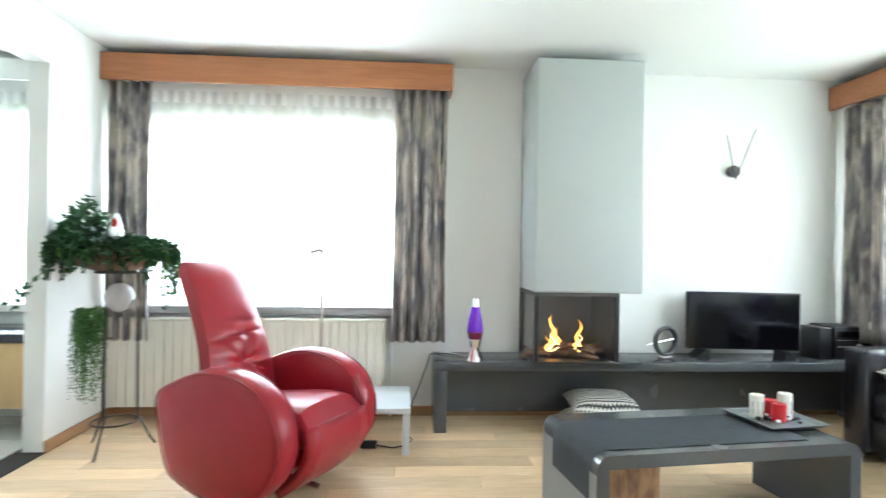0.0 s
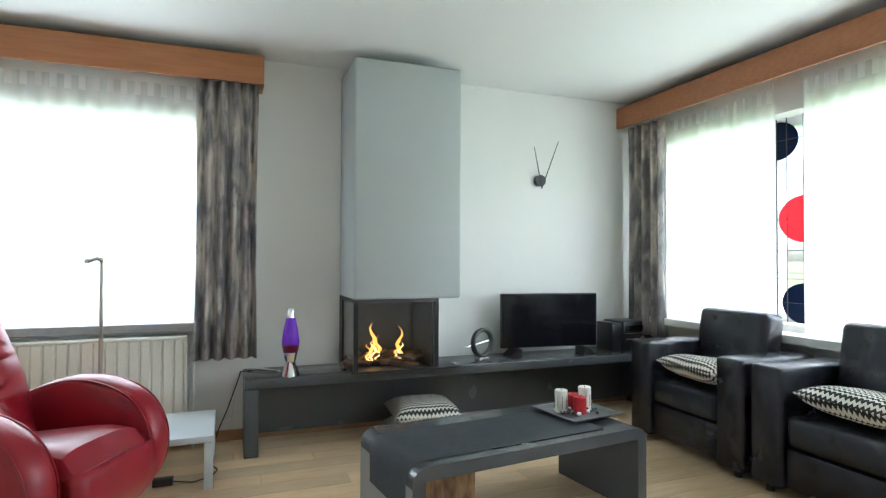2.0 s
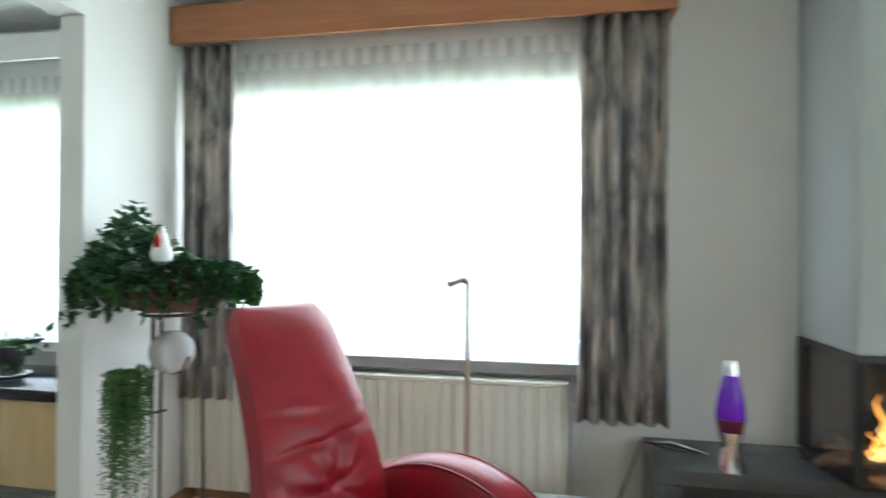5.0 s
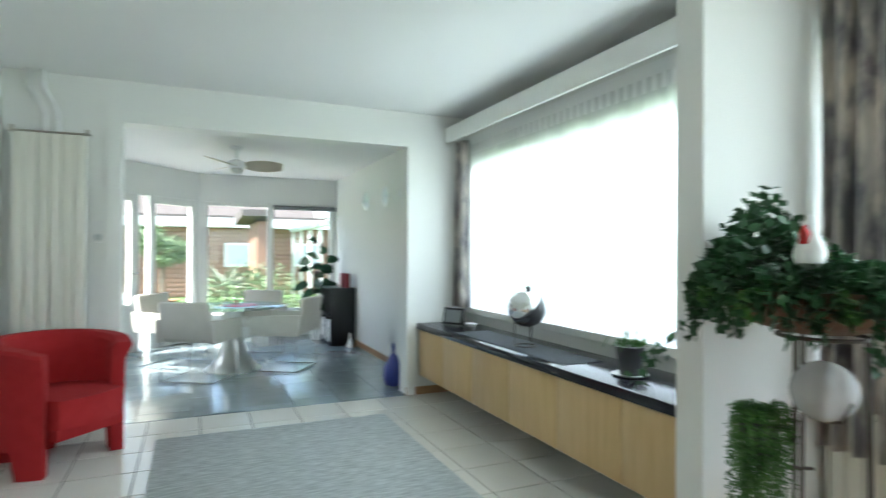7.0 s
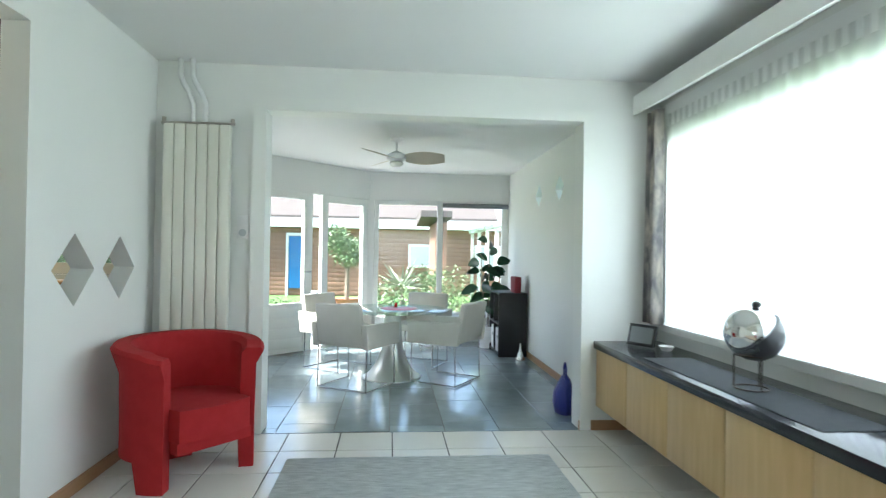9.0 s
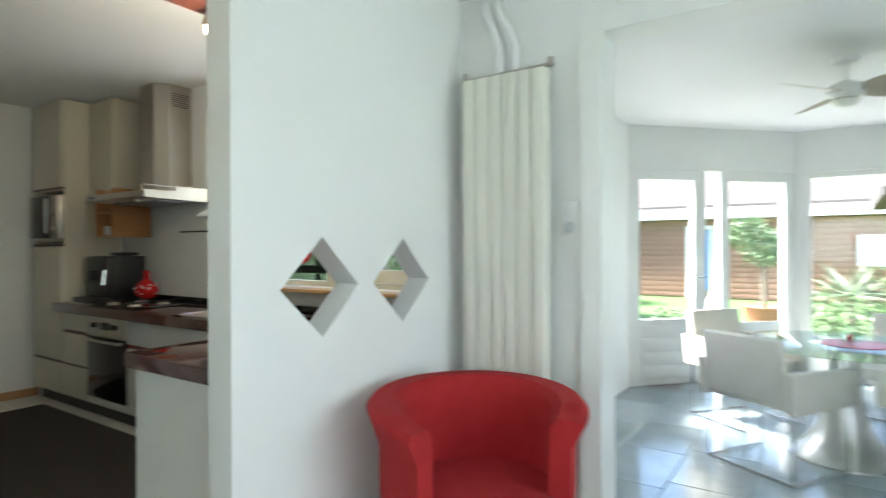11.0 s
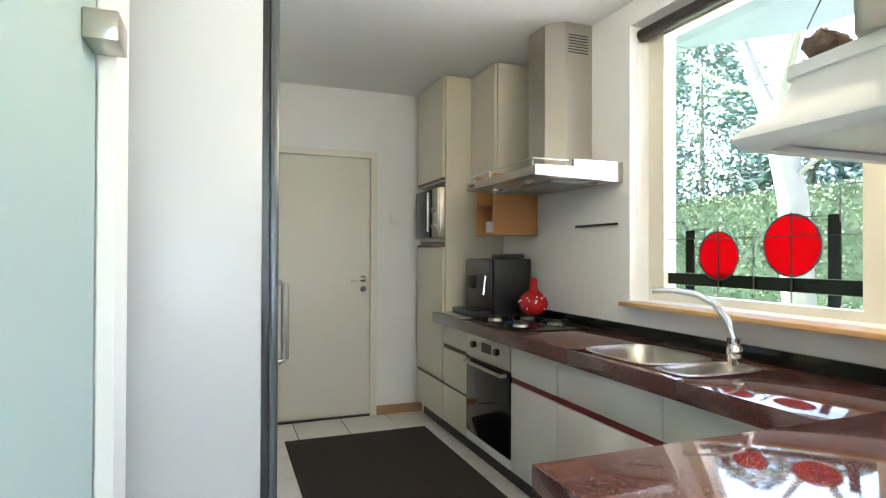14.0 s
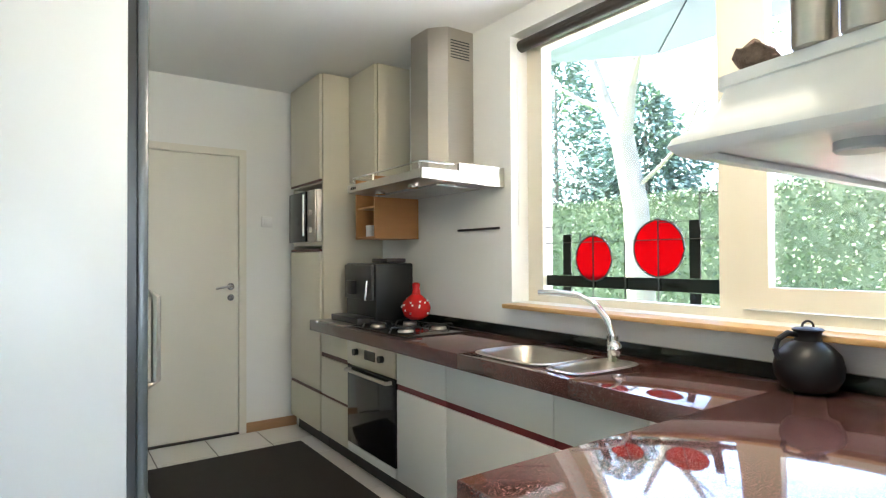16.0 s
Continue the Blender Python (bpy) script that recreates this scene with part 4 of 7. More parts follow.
def tv():
    t = thing("television", (7.965, -0.22, 0.4755), "black flat television standing on the bench", "television", rz=-7)
    part("case", box((-0.40, -0.012, 0.06), (0.40, 0.03, 0.475), 0.006), M_BLACK, t)
    part("screen", box((-0.39, -0.0145, 0.068), (0.39, -0.0125, 0.467)), M_SCREEN, t, "dark switched-off screen")
    for s in (-1, 1):
        part("foot", prism([(s * 0.27 - 0.01, 0.0), (s * 0.27 + 0.09 * s, 0.0), (s * 0.27 + 0.02 * s, 0.06), (s * 0.27 - 0.01 * s, 0.06)] if s > 0 else
                           [(s * 0.27 + 0.01, 0.0), (s * 0.27 + 0.01, 0.06), (s * 0.27 - 0.02, 0.06), (s * 0.27 - 0.09, 0.0)], "y", -0.08, 0.08), M_BLACK, t)
    return t


tv()


def stereo():
    t = thing("stereo_set", (8.72, -0.17, 0.476), "black compact stereo with silver controls", "stereo")
    part("case", box((-0.115, -0.13, 0), (0.115, 0.13, 0.235), 0.004), M_BLACK, t)
    part("display", box((-0.10, -0.134, 0.165), (0.10, -0.1305, 0.205)), M_SCREEN, t)
    part("volume_knob", tube([(0.055, -0.131, 0.10), (0.055, -0.15, 0.10)], 0.022, 16), M_CHROME, t)
    for k in range(4):
        part("button", box((-0.09 + k * 0.03, -0.134, 0.09), (-0.07 + k * 0.03, -0.131, 0.10)), M_STEEL, t)
    part("disc_slot", box((-0.10, -0.133, 0.14), (0.10, -0.1305, 0.145)), M_STEEL, t)
    for s in (-1, 1):
        part("speaker", box((s * 0.165 - 0.045, -0.11, 0), (s * 0.165 + 0.045, 0.10, 0.225), 0.004), M_BLACK, t)


stereo()


def ring_ornament():
    t = thing("ring_sculpture", (7.39, -0.22, 0.4755), "dark stone ring ornament with a silver cross bar", "ornament", rz=20)
    bm = bm_new()
    n, m, R, r = 40, 8, 0.095, 0.016
    rings = []
    for i in range(n):
        a = 2 * math.pi * i / n
        rings.append([bm.verts.new(((R + r * math.cos(b)) * math.cos(a), 0.022 * math.sin(b), 0.118 + (R + r * math.cos(b)) * math.sin(a))) for b in np.linspace(0, 2 * math.pi, m, endpoint=False)])
    for i in range(n):
        for k in range(m):
            a, b = rings[i], rings[(i + 1) % n]
            bm.faces.new((a[k], a[(k + 1) % m], b[(k + 1) % m], b[k]))
    part("ring", bm, M_DARKPOT, t)
    part("base", box((-0.05, -0.025, 0), (0.05, 0.025, 0.012), 0.003), M_STEEL, t)
    part("bar", tube([(-0.17, 0.0, 0.10), (0.11, 0.0, 0.135)], 0.006, 8), M_CHROME, t, "silver bar")


ring_ornament()


def lava_lamp():
    t = thing("lava_lamp", (5.99, -0.37, 0.4755), "purple lava lamp with silver base and cap", "lamp")
    part("base", lathe([(0.058, 0), (0.058, 0.006), (0.03, 0.085), (0.034, 0.10), (0.047, 0.15), (0.044, 0.152)], 28), M_CHROME, t)
    part("bottle", lathe([(0.044, 0.1525), (0.052, 0.19), (0.055, 0.215), (0.045, 0.29), (0.029, 0.365), (0.028, 0.366)], 28), M_PURPLE, t, "purple liquid in glass")
    part("wax", lathe([(0.046, 0.153), (0.0535, 0.187), (0.0555, 0.197), (0.0555, 0.199)], 28), mat("dark_wax", (0.12, 0.004, 0.03), 0.3), t)
    part("cap", lathe([(0.0285, 0.3665), (0.023, 0.42), (0.021, 0.424)], 24), M_CHROME, t)


lava_lamp()


def wall_clock():
    t = thing("wall_clock", (7.992, -0.002, 1.857), "black wall clock with two long hands, no dial", "clock")
    part("movement", tube([(0, 0, 0), (0, -0.045, 0)], 0.045, 20), M_DARKPOT, t)
    part("minute_hand", prism([(-0.005, -0.07), (0.005, -0.07), (0.160, 0.325), (0.158, 0.33)], "y", -0.053, -0.049), M_BLACK, t)
    part("hour_hand", prism([(0.004, -0.06), (-0.007, -0.057), (-0.073, 0.27), (-0.070, 0.272)], "y", -0.058, -0.054), M_BLACK, t)


wall_clock()


def candle_tray():
    m = pose(7.32, -1.545, 0.4145, 0, 0, 9)
    t = thing("candle_tray", (7.32, -1.545, 0.4145), "grey square tray with shells on the coffee table", "tray", rz=9)
    bm = bm_new()
    w = 0.165
    v = [[bm.verts.new((sx * (w - i), sy * (w - i), z)) for sx, sy in ((-1, -1), (1, -1), (1, 1), (-1, 1))] for i, z in ((0.03, 0), (0.0, 0.022), (0.012, 0.022), (0.035, 0.008))]
    bm.faces.new(v[0][::-1])
    for a, b in zip(v, v[1:]):
        for k in range(4):
            bm.faces.new((a[k], a[(k + 1) % 4], b[(k + 1) % 4], b[k]))
    bm.faces.new(v[-1])
    part("tray", bm, mat("pewter", (0.20, 0.21, 0.22), 0.3, metal=0.5, color2=(0.15, 0.16, 0.17)), t)
    random.seed(8)
    for i in range(26):
        a, r = rnd(0, 6.28), rnd(0.05, 0.115)
        part("pebble" if i % 3 else "shell", ball(rnd(0.008, 0.015), (r * math.cos(a), r * math.sin(a), 0.018), 0.7, 8), M_BLACK if i % 3 else M_WHITE, t)
    for x, y, h, mt, lab in ((-0.07, 0.04, 0.115, M_CANDLE, "white pillar candle with printed stripes"), (0.075, 0.02, 0.12, M_CANDLE, "white pillar candle with printed stripes"), (-0.005, -0.03, 0.085, M_REDWAX, "short red pillar candle"), (0.03, 0.06, 0.08, M_REDWAX, "short red pillar candle")):
        p = m @ Vector((x, y, 0.0095))
        c = thing("candle", p, lab, "candle", "candles on the tray", rz=9)
        part("wax", lathe([(0.031, 0), (0.033, 0.002), (0.033, h - 0.004), (0.029, h), (0.012, h - 0.006)], 22), mt, c)
        part("wick", tube([(0, 0, h - 0.006), (0.001, 0, h + 0.008)], 0.0015, 6), M_BLACK, c)
        if mt == M_CANDLE:
            for k in range(9):
                a = 2 * math.pi * k / 9
                part("stripe", tube([(0.0335 * math.cos(a), 0.0335 * math.sin(a), 0.02), (0.0335 * math.cos(a), 0.0335 * math.sin(a), 0.085)], 0.0016, 5), M_DARKPOT, c)


candle_tray()

for z, rot, lab in ((0.075, 4, "black and white zigzag cushion lying under the bench"), (0.195, -5, "black and white zigzag cushion on top of another")):
    c = thing("cushion", (6.86, -0.40, z), lab, "cushion", "zigzag cushions", rz=rot)
    part("cover", pillow(0.46, 0.44, 0.145), M_ZIGZAG, c)


def side_table():
    t = thing("side_table", (5.275, -0.55, 0), "small low light grey side table", "side table")
    part("top", box((-0.28, -0.28, 0.245), (0.28, 0.28, 0.28), 0.004), M_ALU, t)
    for sx in (-1, 1):
        for sy in (-1, 1):
            part("leg", box((sx * 0.255 - 0.022, sy * 0.255 - 0.022, 0), (sx * 0.255 + 0.022, sy * 0.255 + 0.022, 0.2445), 0.003), M_ALU, t)
    b = thing("power_adapter", (5.30, -0.68, 0), "black power adapter with cable on the floor", "adapter")
    part("box", box((-0.05, -0.03, 0), (0.05, 0.03, 0.035), 0.004), M_BLACK, b)
    part("cable", tube([(0.05, 0, 0.012), (0.15, -0.03, 0.006), (0.24, 0.02, 0.006), (0.27, 0.12, 0.006), (0.22, 0.22, 0.02)], 0.004, 6), M_CABLE, b)


side_table()


def floor_lamp():
    t = thing("floor_lamp", (5.003, -0.69, 0), "slim silver reading floor lamp", "floor lamp")
    part("base", lathe([(0.11, 0), (0.11, 0.012), (0.02, 0.02)], 28), M_STEEL, t)
    part("pole", tube([(0, 0, 0.018), (0, 0, 1.21)], 0.010, 12), M_STEEL, t)
    part("head", tube([(0.0, 0, 1.205), (-0.02, -0.02, 1.215), (-0.05, -0.07, 1.20), (-0.055, -0.08, 1.20)], 0.013, 12), M_STEEL, t)
    part("adjust_rod", tube([(0.0, 0, 1.20), (0.05, 0.02, 1.13)], 0.002, 6), M_STEEL, t)


floor_lamp()


def cables():
    t = thing("lamp_cable", (5.72, -0.03, 0), "black and white cables hanging beside the bench", "cable")
    part("black_cable", tube([(0.20, -0.20, 0.483), (0.08, -0.12, 0.485), (-0.02, -0.06, 0.470), (-0.04, -0.05, 0.40), (-0.10, -0.03, 0.22), (-0.15, -0.03, 0.10), (-0.18, -0.04, 0.01)], 0.004, 6), M_CABLE, t)
    part("white_cable", tube([(0.22, -0.20, 0.482), (0.10, -0.10, 0.490), (-0.03, -0.05, 0.460), (-0.05, -0.04, 0.30), (-0.07, -0.03, 0.16), (-0.13, -0.03, 0.14)], 0.004, 6), M_WHITE, t)


cables()


def ivy_basket():
    t = thing("plant_stand", (3.79, -0.69, 0), "wrought iron plant stand on three feet", "plant stand")
    for k in range(3):
        a = 2 * math.pi * k / 3 + 0.5
        d = Vector((math.cos(a), math.sin(a), 0))
        part("leg", tube([d * 0.22 + Vector((0, 0, 0.005)), d * 0.19 + Vector((0, 0, 0.05)), d * 0.12 + Vector((0, 0, 0.20)), d * 0.115 + Vector((0, 0, 0.7)), d * 0.11 + Vector((0, 0, 1.06))], 0.007, 8), M_IRON, t)
    for z, r in ((0.17, 0.125), (1.06, 0.115)):
        part("ring", add_tube(bm_new(), [(r * math.cos(a), r * math.sin(a), z) for a in np.linspace(0, 2 * math.pi, 33)], 0.006, 8), M_IRON, t)
    b = thing("ivy_basket", (3.765, -0.67, 1.068), "wicker basket overflowing with green ivy", "plant basket", rz=25)
    part("basket", lathe([(0.10, 0), (0.20, 0.03), (0.27, 0.09), (0.285, 0.13), (0.25, 0.125)], 30), M_WICKER, b)
    random.seed(11)
    bm = bm_new()
    for i in range(3600):
        a, r = rnd(0, 6.28), 0.31 * math.sqrt(random.random())
        hump = 0.26 * math.exp(-((r * math.cos(a) + 0.12) ** 2 + (r * math.sin(a) - 0.02) ** 2) / 0.018)
        p = Vector((r * math.cos(a) * 1.1, r * math.sin(a) * 1.05, 0.11 - 0.9 * max(0, r - 0.24) + rnd(-0.02, 0.08) + hump * rnd(0.3, 1.1)))
        d = Vector((math.cos(a), math.sin(a), rnd(-0.6, 0.7)))
        leaf_quad(bm, p, d, rnd_dir(), rnd(0.025, 0.05), rnd(0.02, 0.04))
    part("foliage", bm, M_LEAF, b, "small dark ivy leaves")
    for k in range(34):
        a = 2 * math.pi * k / 34 + rnd(-0.1, 0.1)
        L = (rnd(0.10, 0.22) if k % 3 else rnd(0.05, 0.12)) * (1.8 if -0.9 < (a - 6.28 if a > 3.14 else a) < 0.9 else 0.8)
        bm = bm_new()
        pts = [Vector((math.cos(a) * (0.26 + 0.07 * math.sin(min(1, s * 2) * 1.5)), math.sin(a) * (0.26 + 0.07 * math.sin(min(1, s * 2) * 1.5)), 0.14 - L * s ** 1.4)) for s in np.linspace(0, 1, 9)]
        add_tube(bm, pts, 0.002, 5)
        for p in pts:
            for q in range(4):
                leaf_quad(bm, p + rnd_dir() * 0.012, Vector((math.cos(a), math.sin(a), -0.5)) + rnd_dir() * 0.8, rnd_dir(), rnd(0.022, 0.042), rnd(0.018, 0.034))
        part("tendril", bm, M_LEAF if k % 3 else M_LEAF2, b)
    # one long runner towards the dining side
    bm = bm_new()
    pts = [Vector((-0.25 - 0.20 * s, -0.12 - 0.10 * s, 0.10 - 0.26 * s ** 1.2)) for s in np.linspace(0, 1, 9)]
    add_tube(bm, pts, 0.002, 5)
    for i, p in enumerate(pts):
        for q in range(2 if i < 6 else 8):
            leaf_quad(bm, p + rnd_dir() * (0.008 if i < 6 else 0.025), rnd_dir(), rnd_dir(), rnd(0.025, 0.04), rnd(0.022, 0.036))
    part("tendril", bm, M_LEAF, b)
    g = thing("bird_figure", (3.86, -0.85, 1.255), "small white and red bird figurine among the ivy", "figurine")
    bm = lathe([(0.010, 0), (0.036, 0.02), (0.040, 0.05), (0.026, 0.09), (0.018, 0.12), (0.010, 0.145), (0.003, 0.152)], 14)
    part("figure", bm, M_WHITE, g)
    part("comb", prism([(-0.010, 0.07), (0.014, 0.07), (0.016, 0.10), (0.004, 0.125), (-0.008, 0.105)], "y", -0.034, -0.014, 0.004), M_REDGLOSS, g, "red wattle")
    # hanging plant in a ring and a glass globe, both on the stand
    h = thing("trailing_plant", (3.72, -0.86, 0.69), "trailing green succulent in a small pot on an iron arm", "potted plant")
    part("pot", lathe([(0.035, 0), (0.048, 0.08), (0.052, 0.11), (0.045, 0.105)], 20), M_DARKPOT, h)
    part("arm", tube([(0, 0, 0.0), (0.0, 0.0, -0.02), (0.03, 0.09, -0.02), (0.06, 0.15, -0.02)], 0.005, 6), M_IRON, h)
    bm = bm_new()
    random.seed(12)
    for k in range(150):
        a = rnd(0, 6.28)
        side = math.cos(a + 0.6)
        inner = rnd(0.35, 1.0)
        L = rnd(0.15, 0.52) if abs(side) > 0.45 else rnd(0.06, 0.16)
        for s in np.linspace(0, 1, int(L / 0.014) + 3):
            r = 0.06 * inner + 0.028 * math.sin(min(1, s * 3) * 1.57) + rnd(-0.004, 0.004)
            z = 0.15 + 0.03 * math.sin(min(1, s * 4) * 3.14) - L * s ** 1.2
            p = Vector((r * math.cos(a), r * math.sin(a), z))
            for q in range(2):
                leaf_quad(bm, p, rnd_dir() + Vector((0, 0, -0.4)), rnd_dir(), rnd(0.012, 0.022), rnd(0.005, 0.009))
    part("foliage", bm, M_LEAF2, h, "long beaded green strands")
    o = thing("glass_globe", (3.84, -0.76, 0.825), "clear glass globe on an iron hook of the stand", "glass globe")
    gm = bpy.data.materials.new("globe_glass")
    gm.use_nodes = True
    pb = gm.node_tree.nodes["Principled BSDF"]
    pb.inputs["Transmission Weight"].default_value = 0.65
    pb.inputs["Roughness"].default_value = 0.03
    pb.inputs["Base Color"].default_value = (0.92, 0.94, 0.95, 1)
    pb.inputs["IOR"].default_value = 1.15
    part("globe", ball(0.085, (0, 0, 0.09), 1.0, 28), gm, o)
    part("hook", tube([(-0.10, 0.05, 0.085), (-0.05, 0.03, 0.03), (0, 0, 0.004), (0.06, -0.02, 0.02), (0.095, -0.03, 0.08)], 0.005, 6), M_IRON, o)


ivy_basket()


def stained_strip():
    t = thing("stained_glass_panel", (WB + 0.14, 0, 0), "leaded glass strip with blue and red half discs", "stained glass")
    for cy, cz, r, mt, side in ((-1.245, 2.03, 0.13, M_BLUEGLASS, -1), (-1.44, 1.49, 0.155, M_REDGLASS_GLARE, 1), (-1.44, 0.93, 0.135, M_BLUEGLASS, 1)):
        pts = [(cy + side * r * math.cos(a) * 1.2, cz + r * math.sin(a)) for a in np.linspace(-math.pi / 2, math.pi / 2, 24)]
        part("glass_half_disc", prism([(float(a), float(b)) for a, b in pts], "x", 0, 0.006), mt, t, "coloured glass")
    for y in (-1.245, -1.32, -1.44):
        part("lead_came", box((-0.005, y - 0.003, 0.80), (-0.001, y + 0.003, 2.18)), M_LEAD, t)
    for z in (2.03, 1.49, 1.28, 1.13, 1.09, 0.93):
        part("lead_came", box((-0.005, -1.44, z - 0.002), (-0.001, -1.245, z + 0.002)), M_LEAD, t)


stained_strip()

# ---- dining area ----
def sideboard():
    t = thing("sideboard", (0.03, 0, 0), "long floating sideboard with maple doors and black top", "sideboard")
    part("carcass", box((0.0, -0.46, 0.20), (3.215, -0.03, 0.60)), M_MAPLE, t)
    n = 6
    w = 3.21 / n
    for i in range(n):
        part("door", box((i * w + 0.003, -0.482, 0.185), ((i + 1) * w - 0.003, -0.462, 0.595), 0.003), M_MAPLE, t, "maple veneer door" if i == 0 else "")
    part("worktop", box((-0.01, -0.50, 0.602), (3.22, -0.002, 0.655), 0.004), M_WORKTOP_BLACK, t, "polished black top")
    for x in (0.4, 1.6, 2.8):
        part("bracket", box((x, -0.10, 0.12), (x + 0.05, -0.002, 0.20)), M_DARKGREY, t)


sideboard()


def tub_chair():
    t = thing("tub_chair", (0.66, -3.13, 0), "red felt tub chair standing against the wall", "armchair", rz=48)
    # a wrapping shell, open to the front (local +x)
    n = 44
    bm = bm_new()
    prof = []
    rings = []
    for i in range(n + 1):
        a = radians(48) + (2 * math.pi - 2 * radians(48)) * i / n
        e = min(i, n - i) / n
        top = 0.72 + 0.05 * math.sin(math.pi * min(1, e * 2.2) / 2) if e > 0.06 else 0.70 + 0.02 * e / 0.06
        flare = 0.03
        ca, sa = math.cos(a), math.sin(a)
        ro, ri = 0.325, 0.25
        pts = []
        leg = 0.0 if (e < 0.10 or abs(i - n / 2) < n * 0.13) else 0.16
        for r, z in ((ro, leg), (ro, 0.3), (ro + 0.005, 0.6), (ro + flare + 0.015, top - 0.02), (ro + flare, top), (ri + 0.03, top + 0.002), (ri + 0.005, top - 0.03), (ri, 0.4), (ri, leg)):
            pts.append(bm.verts.new((r * ca * 1.02, r * sa * 1.12, z)))
        rings.append(pts)
    m = len(rings[0])
    for a, b in zip(rings, rings[1:]):
        for k in range(m):
            bm.faces.new((a[k], a[(k + 1) % m], b[(k + 1) % m], b[k]))
    bm.faces.new(rings[0])
    bm.faces.new(rings[-1][::-1])
    part("shell", bm, M_RED_FELT, t)
    bm = bm_new()
    poly = [(0.262 * math.cos(a), 0.262 * 1.1 * math.sin(a)) for a in np.linspace(radians(50), radians(310), 24)] + [(0.27, -0.21), (0.30, -0.10), (0.31, 0.0), (0.30, 0.10), (0.27, 0.21)]
    part("seat_cushion", prism([(float(a), float(b)) for a, b in poly], "z", 0.26, 0.43, 0.0), M_RED_FELT, t)
    part("apron", box((0.20, -0.22, 0.20), (0.27, 0.22, 0.26)), M_RED_FELT, t)


tub_chair()


def column_radiator():
    t = thing("column_radiator", (0, -3.52, 0), "tall cream vertical panel radiator", "radiator")
    for k in range(6):
        y = 0.005 + k * 0.0725
        part("panel", box((0.075, y, 0.28), (0.145, y + 0.0685, 2.12), 0.008), M_RADIATOR, t)
    part("bracket", tube([(0.02, -0.02, 2.13), (0.10, -0.02, 2.13), (0.10, 0.46, 2.135)], 0.010, 8), M_STEEL, t, "metal bracket rail")
    for y in (0.18, 0.26):
        part("pipe", tube([(0.09, y, 2.10), (0.09, y, 2.26), (0.085, y - 0.03, 2.34), (0.07, y - 0.08, 2.42), (0.06, y - 0.10, 2.47), (0.06, y - 0.10, CEIL)], 0.018, 12), M_WHITE, t, "white heating pipe")
    for y in (-0.01, 0.44):
        part("valve", tube([(0.09, y, 2.13), (0.09, y, 2.17)], 0.014, 10), M_STEEL, t)


column_radiator()


def rug():
    t = tagged(part("rug", box((0.52, -2.60, 0.001), (2.45, -0.97, 0.012), 0.004), M_RUG, None), "grey mottled woven rug on the tiles", "rug")


rug()

# ---- kitchen ----
XF = 0.38   # cabinet fronts


